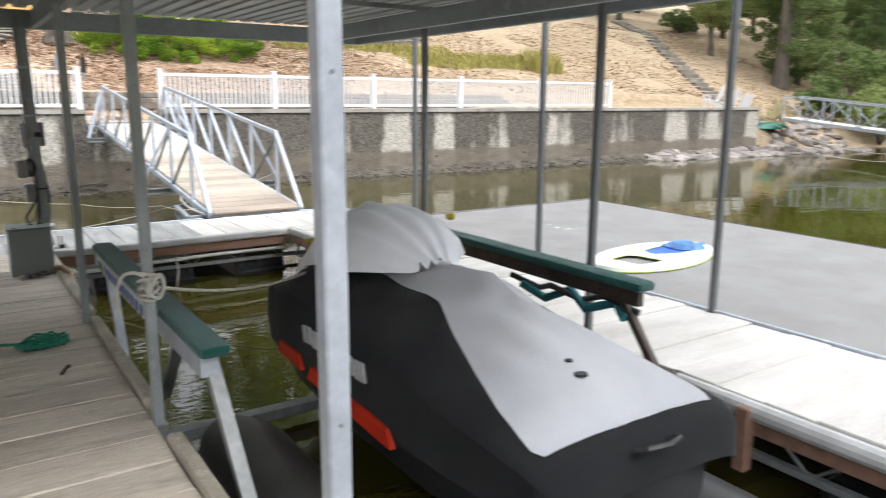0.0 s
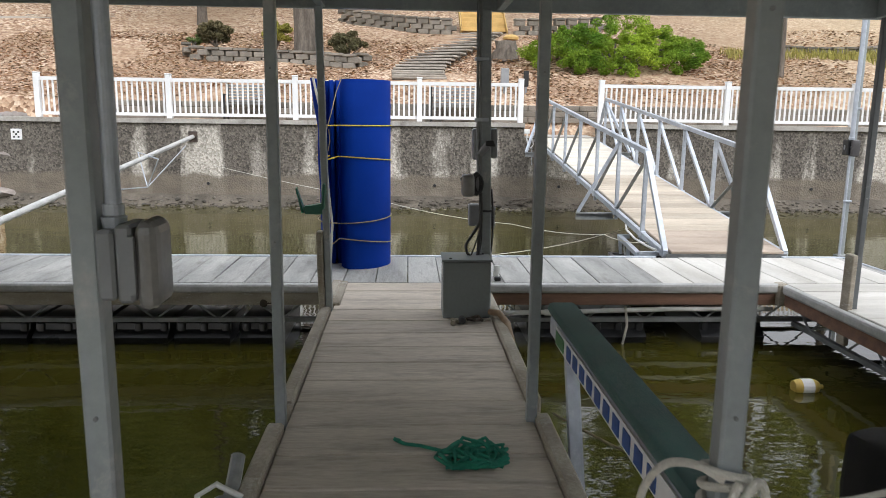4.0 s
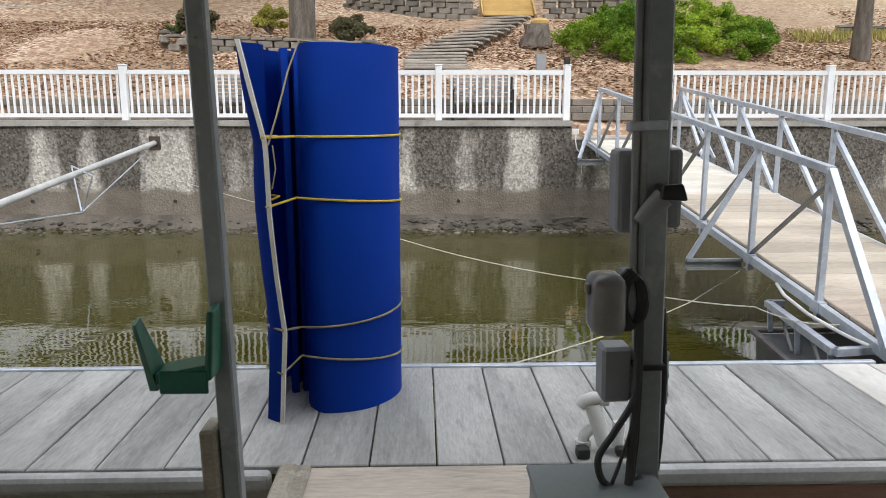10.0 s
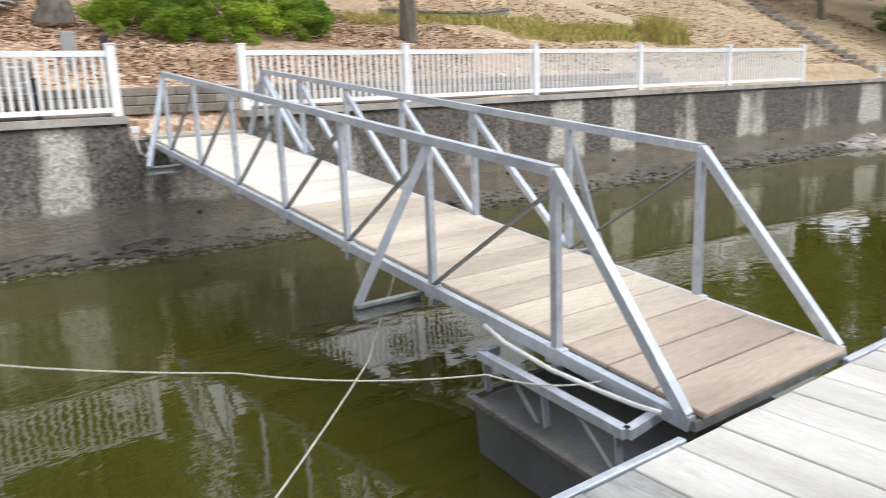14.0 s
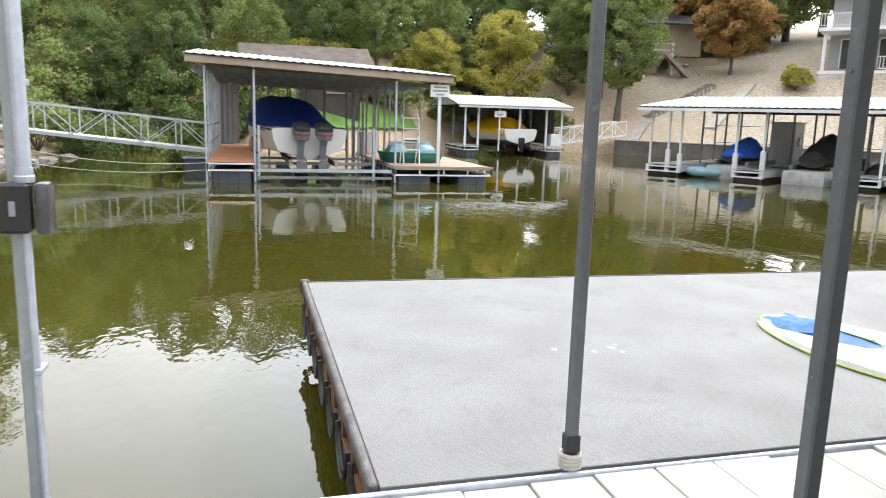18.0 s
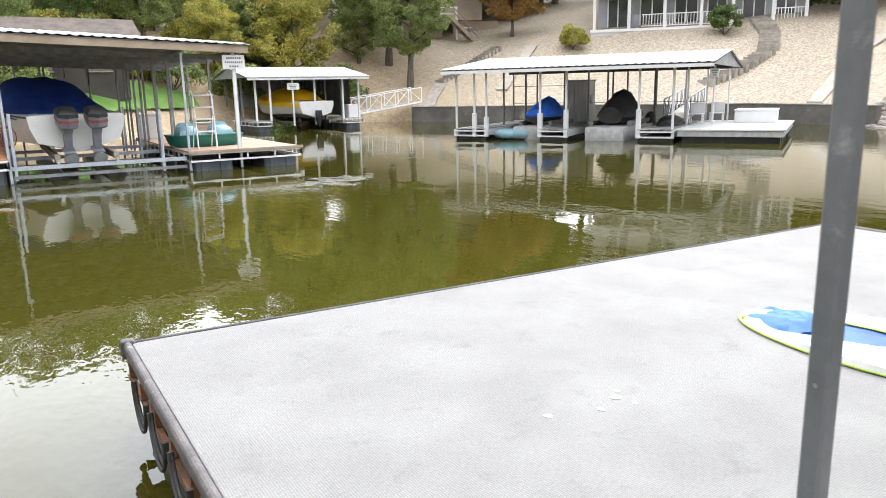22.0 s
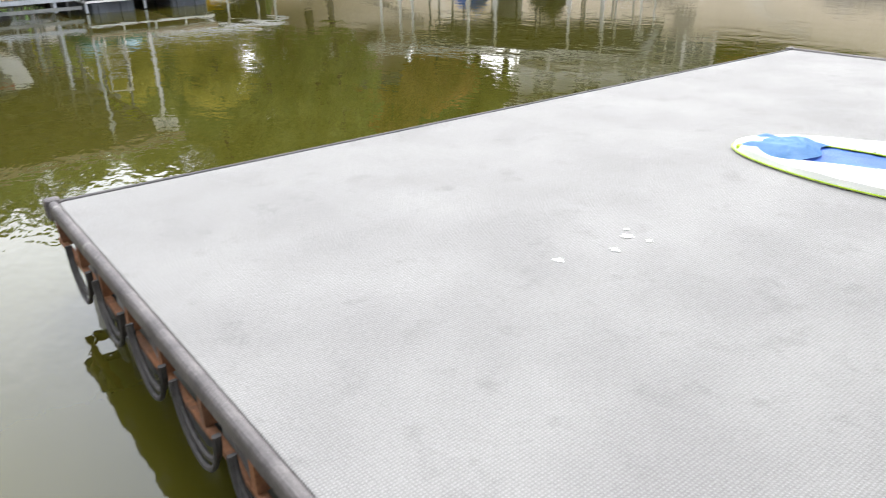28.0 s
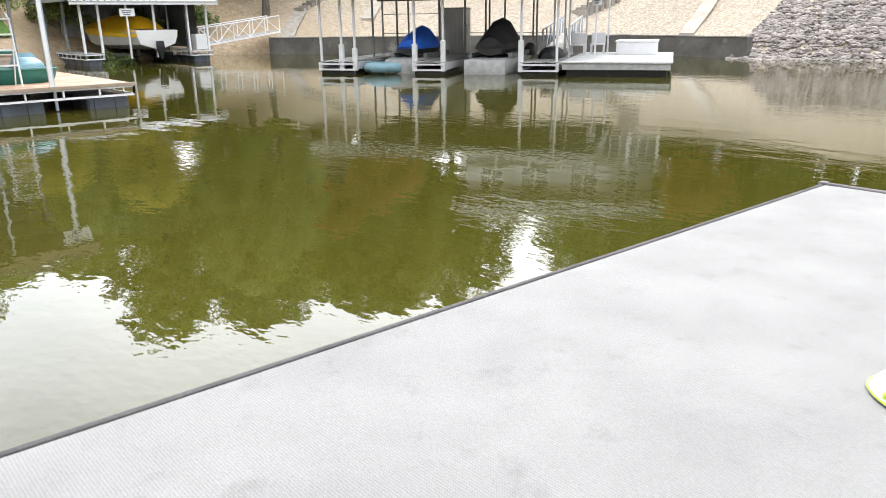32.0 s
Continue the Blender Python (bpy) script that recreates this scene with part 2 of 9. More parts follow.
DECKO = mat("orange_brown_deck", (0.5, 0.23, 0.11), (0.41, 0.18, 0.085), 0.8, 0, 1.5, 30, 0.15, 0.15, rnd=0.08)
DECKP = mat("pinkish_wood_deck", (0.55, 0.38, 0.27), (0.44, 0.29, 0.2), 0.8, 0, 1.5, 30, 0.15, 0.15, rnd=0.12)


def weave(m, scale, depth, tint):
    """Fine woven ribs laid over a material's colour and relief."""
    nodes, links = m.node_tree.nodes, m.node_tree.links
    p = nodes["Principled BSDF"]
    geo = nodes.new("ShaderNodeNewGeometry")
    acc = None
    for d in ("X", "Y"):
        w = nodes.new("ShaderNodeTexWave")
        w.bands_direction = d
        w.inputs["Scale"].default_value = scale
        w.inputs["Distortion"].default_value = 0.6
        links.new(geo.outputs["Position"], w.inputs["Vector"])
        if acc is None:
            acc = w.outputs["Fac"]
        else:
            q = nodes.new("ShaderNodeMath")
            q.operation = "MULTIPLY"
            links.new(acc, q.inputs[0])
            links.new(w.outputs["Fac"], q.inputs[1])
            acc = q.outputs["Value"]
    rg = nodes.new("ShaderNodeMapRange")
    rg.inputs["To Min"].default_value, rg.inputs["To Max"].default_value = 1 - tint, 1 + tint
    links.new(acc, rg.inputs["Value"])
    sc = nodes.new("ShaderNodeVectorMath")
    sc.operation = "SCALE"
    links.new(p.inputs["Base Color"].links[0].from_socket, sc.inputs[0])
    links.new(rg.outputs["Result"], sc.inputs["Scale"])
    links.new(sc.outputs["Vector"], p.inputs["Base Color"])
    b = nodes.new("ShaderNodeBump")
    b.inputs["Strength"].default_value = 0.5
    b.inputs["Distance"].default_value = depth
    links.new(acc, b.inputs["Height"])
    links.new(p.inputs["Normal"].links[0].from_socket, b.inputs["Normal"])
    links.new(b.outputs["Normal"], p.inputs["Normal"])


weave(VINYL, 26.0, 0.002, 0.16)
# ---- ground and water materials ----


def water_material():
    m = bpy.data.materials.new("murky_green_lake_water")
    m.use_nodes = True
    nodes, links = m.node_tree.nodes, m.node_tree.links
    p = nodes["Principled BSDF"]
    geo = nodes.new("ShaderNodeNewGeometry")
    n0 = nodes.new("ShaderNodeTexNoise")
    n0.inputs["Scale"].default_value = 0.12
    ramp = nodes.new("ShaderNodeValToRGB")
    ramp.color_ramp.elements[0].position, ramp.color_ramp.elements[1].position = 0.3, 0.7
    ramp.color_ramp.elements[0].color = (0.042, 0.038, 0.0055, 1)
    ramp.color_ramp.elements[1].color = (0.05, 0.046, 0.006, 1)
    links.new(geo.outputs["Position"], n0.inputs["Vector"])
    links.new(n0.outputs["Fac"], ramp.inputs["Fac"])
    links.new(ramp.outputs["Color"], p.inputs["Base Color"])
    p.inputs["Roughness"].default_value = 0.0
    p.inputs["IOR"].default_value = 1.33
    p.inputs["Specular IOR Level"].default_value = 1.0
    mp = nodes.new("ShaderNodeMapping")
    mp.inputs["Rotation"].default_value = (0, 0, radians(25))
    mp.inputs["Scale"].default_value = (1.0, 1.9, 1.0)
    links.new(geo.outputs["Position"], mp.inputs["Vector"])
    a = nodes.new("ShaderNodeTexNoise")
    a.inputs["Scale"].default_value = 1.15
    a.inputs["Detail"].default_value = 1.5
    a.inputs["Roughness"].default_value = 0.5
    b = nodes.new("ShaderNodeTexNoise")
    b.inputs["Scale"].default_value = 5.0
    b.inputs["Detail"].default_value = 2.0
    patch = nodes.new("ShaderNodeTexNoise")
    patch.inputs["Scale"].default_value = 0.16
    patch.inputs["Detail"].default_value = 2.0
    links.new(geo.outputs["Position"], patch.inputs["Vector"])
    for n in (a, b):
        links.new(mp.outputs["Vector"], n.inputs["Vector"])
    calm = nodes.new("ShaderNodeMapRange")
    calm.inputs["From Min"].default_value, calm.inputs["From Max"].default_value = 0.35, 0.65
    calm.inputs["To Min"].default_value, calm.inputs["To Max"].default_value = 0.03, 0.42
    links.new(patch.outputs["Fac"], calm.inputs["Value"])
    fine = nodes.new("ShaderNodeMath")
    fine.operation = "MULTIPLY"
    links.new(b.outputs["Fac"], fine.inputs[0])
    links.new(calm.outputs["Result"], fine.inputs[1])
    add = nodes.new("ShaderNodeMath")
    add.operation = "MULTIPLY_ADD"
    add.inputs[1].default_value = 0.6
    links.new(a.outputs["Fac"], add.inputs[0])
    links.new(fine.outputs["Value"], add.inputs[2])
    bp = nodes.new("ShaderNodeBump")
    bp.inputs["Strength"].default_value = 1.0
    bp.inputs["Distance"].default_value = 0.007
    links.new(add.outputs["Value"], bp.inputs["Height"])
    links.new(bp.outputs["Normal"], p.inputs["Normal"])
    return m


def ground_material():
    """Leaf litter with bare tan soil, gravel near the shore and grass in patches."""
    m = bpy.data.materials.new("leaf_litter_slope")
    m.use_nodes = True
    nodes, links = m.node_tree.nodes, m.node_tree.links
    p = nodes["Principled BSDF"]
    geo = nodes.new("ShaderNodeNewGeometry")
    v = nodes.new("ShaderNodeTexVoronoi")
    v.inputs["Scale"].default_value = 11.0
    big = nodes.new("ShaderNodeTexNoise")
    big.inputs["Scale"].default_value = 0.22
    big.inputs["Detail"].default_value = 6
    mid = nodes.new("ShaderNodeTexNoise")
    mid.inputs["Scale"].default_value = 3.0
    mid.inputs["Detail"].default_value = 6
    for n in (v, big, mid):
        links.new(geo.outputs["Position"], n.inputs["Vector"])
    leaf = nodes.new("ShaderNodeValToRGB")
    cr = leaf.color_ramp
    cr.elements[0].position, cr.elements[0].color = 0.0, (0.12, 0.065, 0.04, 1)
    cr.elements[1].position, cr.elements[1].color = 1.0, (0.72, 0.6, 0.47, 1)
    e = cr.elements.new(0.35)
    e.color = (0.33, 0.2, 0.13, 1)
    e = cr.elements.new(0.7)
    e.color = (0.5, 0.36, 0.245, 1)
    sep = nodes.new("ShaderNodeSeparateColor")
    links.new(v.outputs["Color"], sep.inputs["Color"])
    links.new(sep.outputs["Red"], leaf.inputs["Fac"])
    soil = nodes.new("ShaderNodeValToRGB")
    soil.color_ramp.elements[0].position, soil.color_ramp.elements[0].color = 0.35, (0.42, 0.31, 0.21, 1)
    soil.color_ramp.elements[1].position, soil.color_ramp.elements[1].color = 0.65, (0.25, 0.15, 0.095, 1)
    links.new(mid.outputs["Fac"], soil.inputs["Fac"])
    r = nodes.new("ShaderNodeMapRange")
    r.inputs["From Min"].default_value, r.inputs["From Max"].default_value = 0.4, 0.6
    links.new(big.outputs["Fac"], r.inputs["Value"])
    mx = nodes.new("ShaderNodeMix")
    mx.data_type = "RGBA"
    mx.inputs["Factor"].default_value = 0.3
    r2 = nodes.new("ShaderNodeMath")
    r2.operation = "MULTIPLY"
    r2.inputs[1].default_value = 0.75
    links.new(r.outputs["Result"], r2.inputs[0])
    links.new(r2.outputs["Value"], mx.inputs["Factor"])
    links.new(leaf.outputs["Color"], mx.inputs[6])
    links.new(soil.outputs["Color"], mx.inputs[7])
    # pale dry gravel and straw on the far hillside
    gs = nodes.new("ShaderNodeSeparateXYZ")
    links.new(geo.outputs["Position"], gs.inputs["Vector"])
    fr = nodes.new("ShaderNodeMapRange")
    fr.inputs["From Min"].default_value, fr.inputs["From Max"].default_value = -24.0, -31.0
    fr.inputs["To Max"].default_value = 0.75
    links.new(gs.outputs["Y"], fr.inputs["Value"])
    pale = nodes.new("ShaderNodeMix")
    pale.data_type = "RGBA"
    grit = nodes.new("ShaderNodeValToRGB")
    grit.color_ramp.elements[0].color, grit.color_ramp.elements[1].color = (0.3, 0.25, 0.19, 1), (0.62, 0.55, 0.45, 1)
    links.new(sep.outputs["Green"], grit.inputs["Fac"])
    links.new(fr.outputs["Result"], pale.inputs["Factor"])
    # drier, smoother straw-covered ground further along the shore
    straw = nodes.new("ShaderNodeValToRGB")
    straw.color_ramp.elements[0].position, straw.color_ramp.elements[0].color = 0.3, (0.34, 0.265, 0.165, 1)
    straw.color_ramp.elements[1].position, straw.color_ramp.elements[1].color = 0.7, (0.52, 0.42, 0.28, 1)
    links.new(mid.outputs["Fac"], straw.inputs["Fac"])
    along = nodes.new("ShaderNodeMapRange")
    along.inputs["From Min"].default_value, along.inputs["From Max"].default_value = 9.0, 20.0
    along.inputs["To Max"].default_value = 0.7
    links.new(gs.outputs["X"], along.inputs["Value"])
    dry = nodes.new("ShaderNodeMix")
    dry.data_type = "RGBA"
    links.new(along.outputs["Result"], dry.inputs["Factor"])
    links.new(mx.outputs[2], dry.inputs[6])
    links.new(straw.outputs["Color"], dry.inputs[7])
    links.new(dry.outputs[2], pale.inputs[6])
    links.new(grit.outputs["Color"], pale.inputs[7])
    links.new(pale.outputs[2], p.inputs["Base Color"])
    p.inputs["Roughness"].default_value = 0.95
    p.inputs["Specular IOR Level"].default_value = 0.2
    add = nodes.new("ShaderNodeMath")
    add.operation = "ADD"
    links.new(v.outputs["Distance"], add.inputs[0])
    links.new(mid.outputs["Fac"], add.inputs[1])
    bp = nodes.new("ShaderNodeBump")
    bp.inputs["Strength"].default_value = 0.7
    bp.inputs["Distance"].default_value = 0.05
    links.new(add.outputs["Value"], bp.inputs["Height"])
    links.new(bp.outputs["Normal"], p.inputs["Normal"])
    return m


def stain_wall_material():
    """Exposed-pebble concrete: broad dark run-down stains from the cap with pale bare patches between, a dull damp foot."""
    m = bpy.data.materials.new("stained_pebble_concrete")
    m.use_nodes = True
    nodes, links = m.node_tree.nodes, m.node_tree.links
    p = nodes["Principled BSDF"]
    geo = nodes.new("ShaderNodeNewGeometry")

    def noise_of(scale, detail, stretch, rough=0.5):
        mp = nodes.new("ShaderNodeMapping")
        mp.inputs["Scale"].default_value = stretch
        links.new(geo.outputs["Position"], mp.inputs["Vector"])
        n = nodes.new("ShaderNodeTexNoise")
        n.inputs["Scale"].default_value = scale
        n.inputs["Detail"].default_value = detail
        n.inputs["Roughness"].default_value = rough
        links.new(mp.outputs["Vector"], n.inputs["Vector"])
        return n.outputs["Fac"]

    def ranged(value, lo, hi, to0=0.0, to1=1.0):
        r = nodes.new("ShaderNodeMapRange")
        r.inputs["From Min"].default_value, r.inputs["From Max"].default_value = lo, hi
        r.inputs["To Min"].default_value, r.inputs["To Max"].default_value = to0, to1
        links.new(value, r.inputs["Value"])
        return r.outputs["Result"]

    def calc(op, x, y, z=None):
        n = nodes.new("ShaderNodeMath")
        n.operation = op
        for k, v in enumerate((x, y, z)):
            if v is None:
                continue
            if isinstance(v, float):
                n.inputs[k].default_value = v
            else:
                links.new(v, n.inputs[k])
        return n.outputs["Value"]

    def blend(fac, c0, c1):
        n = nodes.new("ShaderNodeMix")
        n.data_type = "RGBA"
        links.new(fac, n.inputs["Factor"])
        for k, c in ((6, c0), (7, c1)):
            if isinstance(c, tuple):
                n.inputs[k].default_value = (*c, 1)
            else:
                links.new(c, n.inputs[k])
        return n.outputs[2]

    peb = nodes.new("ShaderNodeTexVoronoi")
    peb.inputs["Scale"].default_value = 26
    links.new(geo.outputs["Position"], peb.inputs["Vector"])
    sep = nodes.new("ShaderNodeSeparateColor")
    links.new(peb.outputs["Color"], sep.inputs["Color"])
    grain = sep.outputs["Green"]
    z = nodes.new("ShaderNodeSeparateXYZ")
    links.new(geo.outputs["Position"], z.inputs["Vector"])
    height = z.outputs["Z"]
    # stains reach down from the cap in broad vertical runs with ragged sides
    runs = noise_of(0.95, 2, (1, 1, 0.05), 0.45)
    ragged = noise_of(9.0, 4, (1, 1, 0.25), 0.6)
    amount = calc("MULTIPLY_ADD", ragged, 0.16, runs)
    amount = calc("MULTIPLY_ADD", height, 0.055, amount)
    stain = ranged(amount, 0.515, 0.6)
    drip = ranged(calc("MULTIPLY_ADD", noise_of(3.2, 3, (1, 1, 0.08)), 0.55, height), 1.36, 1.52)
    stain = calc("MAXIMUM", stain, calc("MULTIPLY", drip, 0.85))
    pale = blend(grain, (0.3, 0.275, 0.23), (0.64, 0.6, 0.53))
    dark = blend(grain, (0.035, 0.03, 0.025), (0.15, 0.13, 0.105))
    face = blend(calc("MULTIPLY", stain, 0.93), pale, dark)
    damp = blend(noise_of(2.2, 5, (1, 1, 2.5), 0.6), (0.08, 0.066, 0.05), (0.25, 0.21, 0.16))
    foot = ranged(calc("MULTIPLY_ADD", noise_of(2.0, 4, (1, 1, 1)), 0.28, height), 0.3, 0.2)
    face = blend(calc("MULTIPLY", foot, 0.88), face, damp)
    links.new(face, p.inputs["Base Color"])
    p.inputs["Roughness"].default_value = 0.9
    bp = nodes.new("ShaderNodeBump")
    bp.inputs["Strength"].default_value = 0.6
    bp.inputs["Distance"].default_value = 0.02
    links.new(peb.outputs["Distance"], bp.inputs["Height"])
    links.new(bp.outputs["Normal"], p.inputs["Normal"])
    return m


WATER = water_material()
GROUND = ground_material()
PEBBLE = stain_wall_material()
CONC = mat("weathered_concrete", (0.42, 0.4, 0.36), (0.3, 0.28, 0.25), 0.9, 0, 1.5, 30, 0.3, 0.2, spots=(0.15, 0.135, 0.12), spot_scale=3, spot_at=(0.55, 0.75))
DCONC = mat("dark_damp_concrete", (0.17, 0.16, 0.14), (0.11, 0.1, 0.09), 0.9, 0, 1.0, 20, 0.3, 0.25, spots=(0.3, 0.28, 0.25), spot_scale=1.2, spot_at=(0.58, 0.75))
ROCK = mat("pale_riprap_rock", (0.33, 0.29, 0.26), (0.215, 0.19, 0.17), 0.95, 0, 2, 15, 0.4, 0.2, island=True, rnd=0.35)
MUD = mat("muddy_bank", (0.13, 0.11, 0.085), (0.07, 0.06, 0.045), 0.8, 0, 2, 20, 0.6, 0.3)
BLOCK = mat("grey_brown_wall_block", (0.24, 0.215, 0.18), (0.16, 0.145, 0.12), 0.95, 0, 3, 30, 0.4, 0.25, rnd=0.25)
GRASS = mat("dry_ornamental_grass", (0.38, 0.33, 0.1), (0.28, 0.26, 0.06), 0.9, 0, 1, 20, 0, 0.2, island=True, rnd=0.3)
LAWN = mat("green_lawn", (0.13, 0.24, 0.045), (0.09, 0.18, 0.03), 0.95, 0, 1, 40, 0.4, 0.3)
BARK = mat("grey_tree_bark", (0.16, 0.135, 0.11), (0.09, 0.075, 0.06), 0.95, 0, 4, 24, 0.9, 0.35, stretch=(2, 2, 0.4))
LUM = mat("fresh_yellow_lumber", (0.62, 0.42, 0.16), (0.52, 0.34, 0.12), 0.75, 0, 2, 30, 0.2, 0.12, rnd=0.1)


def leafmat(name, a, b):
    m = mat(name, a, b, 0.7, 0, 0.5, 3, 0, 0.15, island=True, rnd=0.4, spec=0.25)
    p = m.node_tree.nodes["Principled BSDF"]
    nodes, links = m.node_tree.nodes, m.node_tree.links
    tl = nodes.new("ShaderNodeBsdfTranslucent")
    links.new(p.inputs["Base Color"].links[0].from_socket, tl.inputs["Color"])
    ms = nodes.new("ShaderNodeMixShader")
    ms.inputs["Fac"].default_value = 0.5
    links.new(p.outputs["BSDF"], ms.inputs[1])
    links.new(tl.outputs["BSDF"], ms.inputs[2])
    links.new(ms.outputs["Shader"], nodes["Material Output"].inputs["Surface"])
    return m


LEAF_DEEP = leafmat("deep_green_leaves", (0.225, 0.29, 0.11), (0.15, 0.21, 0.075))
LEAF_MID = leafmat("mid_green_leaves", (0.35, 0.4, 0.15), (0.24, 0.295, 0.105))
LEAF_YEL = leafmat("yellowing_leaves", (0.56, 0.5, 0.13), (0.37, 0.37, 0.1))
LEAF_ORG = leafmat("orange_brown_leaves", (0.52, 0.338, 0.13), (0.364, 0.234, 0.091))
LEAF_JUN = leafmat("bright_juniper_foliage", (0.4, 0.52, 0.06), (0.13, 0.25, 0.03))
LEAF_DULL = leafmat("dull_shrub_leaves", (0.24, 0.2, 0.11), (0.15, 0.14, 0.075))

# ---- mesh tools ----
ORG = {}
ZERO = Vector((0, 0, 0))


def thing(name, label, category, loc=(0, 0, 0), group="", kind=""):
    e = new(name)
    e.location = loc
    e.empty_display_size = 0.2
    ORG[e.name] = Vector(loc)
    return tagged(e, label, category, group, kind)


def mesh_of(name, bm, material, off=ZERO, smooth=False):
    if off.length:
        bmesh.ops.translate(bm, vec=-off, verts=bm.verts)
    bmesh.ops.recalc_face_normals(bm, faces=bm.faces)
    me = bpy.data.meshes.new(name)
    bm.to_mesh(me)
    bm.free()
    me.materials.append(material)
    if smooth:
        me.shade_smooth()
        me.set_sharp_from_angle(angle=radians(38))
    return me


def part(name, bm, material, parent, label="", smooth=False):
    """One mesh object under a thing or a part; bm is given in the world, or in the thing's own space if that stands at the origin."""
    off = ORG.get(parent.name, ZERO)
    ob = new(name, mesh_of(name, bm, material, off, smooth))
    ob.parent = parent
    ORG[ob.name] = off
    if label:
        ob["label"] = label
    return ob


def solid(name, bm, material, label, category, group="", kind="", smooth=False, loc=(0, 0, 0)):
    off = Vector(loc)
    ob = new(name, mesh_of(name, bm, material, off, smooth))
    ob.location = loc
    ORG[ob.name] = off
    return tagged(ob, label, category, group, kind)


FACES = ((0, 3, 2, 1), (4, 5, 6, 7), (0, 1, 5, 4), (1, 2, 6, 5), (2, 3, 7, 6), (3, 0, 4, 7))


def hexa(bm, pts):
    vs = [bm.verts.new(p) for p in pts]
    for f in FACES:
        bm.faces.new([vs[i] for i in f])
    return vs


def bx(bm, x0, x1, y0, y1, z0, z1, b=0.0, seg=1):
    vs = hexa(bm, [(x0, y0, z0), (x1, y0, z0), (x1, y1, z0), (x0, y1, z0), (x0, y0, z1), (x1, y0, z1), (x1, y1, z1), (x0, y1, z1)])
    if b:
        edges = list({e for v in vs for e in v.link_edges})
        bmesh.ops.bevel(bm, geom=edges, offset=b, segments=seg, affect="EDGES", profile=0.5)
    return vs


def box(x0, x1, y0, y1, z0, z1, b=0.0, seg=1):
    bm = bmesh.new()
    bx(bm, x0, x1, y0, y1, z0, z1, b, seg)
    return bm


def bar(bm, p, q, w, h=None, b=0.0):
    """A rectangular bar from p to q, w wide and h high."""
    p, q = Vector(p), Vector(q)
    h = h or w
    d = (q - p).normalized()
    up = Vector((0, 0, 1)) if abs(d.z) < 0.95 else Vector((0, 1, 0))
    s = d.cross(up).normalized() * w / 2
    u = s.normalized().cross(d) * h / 2
    vs = hexa(bm, [p - s - u, p + s - u, p + s + u, p - s + u, q - s - u, q + s - u, q + s + u, q - s + u])
    if b:
        bmesh.ops.bevel(bm, geom=list({e for v in vs for e in v.link_edges}), offset=b, segments=1, affect="EDGES", profile=0.5)


def bars(*rows, w=0.04, h=None):
    bm = bmesh.new()
    for p, q in rows:
        bar(bm, p, q, w, h)
    return bm


def tube(bm, pts, r, n=8):
    """A round tube along pts; r is one radius or one a point."""
    pts = [Vector(p) for p in pts]
    rs = r if isinstance(r, (list, tuple)) else [r] * len(pts)
    last = None
    u = None
    for i, p in enumerate(pts):
        d = (pts[min(i + 1, len(pts) - 1)] - pts[max(i - 1, 0)]).normalized()
        if u is None:
            u = d.orthogonal().normalized()
        u = (u - d * u.dot(d))
        u = u.normalized() if u.length > 1e-6 else d.orthogonal().normalized()
        w = d.cross(u)
        ring = [bm.verts.new(p + (u * math.cos(6.28318 * k / n) + w * math.sin(6.28318 * k / n)) * rs[i]) for k in range(n)]
        if last:
            for k in range(n):
                bm.faces.new((last[k], last[(k + 1) % n], ring[(k + 1) % n], ring[k]))
        else:
            bm.faces.new(ring[::-1])
        last = ring
    bm.faces.new(last)
    return bm


def rod(p, q, r, n=10):
    return tube(bmesh.new(), [p, q], r, n)


def line(pts, r, n=8):
    return tube(bmesh.new(), pts, r, n)


def sag(p, q, drop, n=10):
    p, q = Vector(p), Vector(q)
    return [p.lerp(q, i / n) - Vector((0, 0, drop * 4 * (i / n) * (1 - i / n))) for i in range(n + 1)]


def lathe(profile, centre, n=20, axis="z"):
    bm = bmesh.new()
    c = Vector(centre)
    last = None
    for r, h in profile:
        ring = []
        for k in range(n):
            a = 6.28318 * k / n
            v = Vector((math.cos(a) * r, math.sin(a) * r, h))
            if axis == "y":
                v = Vector((v.x, h, v.y))
            elif axis == "x":
                v = Vector((h, v.x, v.y))
            ring.append(bm.verts.new(c + v))
        if last:
            for k in range(n):
                bm.faces.new((last[k], last[(k + 1) % n], ring[(k + 1) % n], ring[k]))
        else:
            bm.faces.new(ring)
        last = ring
    bm.faces.new(last)
    return bm


def loft(sections, close=True):
    """A skin over rings of points, ends closed."""
    bm = bmesh.new()
    rings = [[bm.verts.new(p) for p in s] for s in sections]
    n = len(rings[0])
    for a, b in zip(rings, rings[1:]):
        for k in range(n if close else n - 1):
            bm.faces.new((a[k], a[(k + 1) % n], b[(k + 1) % n], b[k]))
    if close:
        bm.faces.new(rings[0][::-1])
        bm.faces.new(rings[-1])
    return bm


def arrays(name, verts, faces, material, parent=None, off=ZERO):
    me = bpy.data.meshes.new(name)
    me.from_pydata(verts, [], faces)
    me.materials.append(material)
    ob = new(name, me)
    if parent:
        ob.parent = parent
    ORG[ob.name] = off
    return ob


WZ = -0.58


# ---- the lie of the land ----
def wall_y(x):
    """The face of the shore wall."""
    return 10.5 - 0.016 * max(-40.0, min(34.0, x))


SHORE = [(-130, 14), (30, 9.3), (36, 9.6), (46, 9.0), (46, 3), (41, -2), (47, -11), (50, -19), (47.5, -24), (38, -30.5), (30, -35.5), (22.5, -33.6), (15, -36.5), (4, -41), (-30, -46), (-130, -50)]


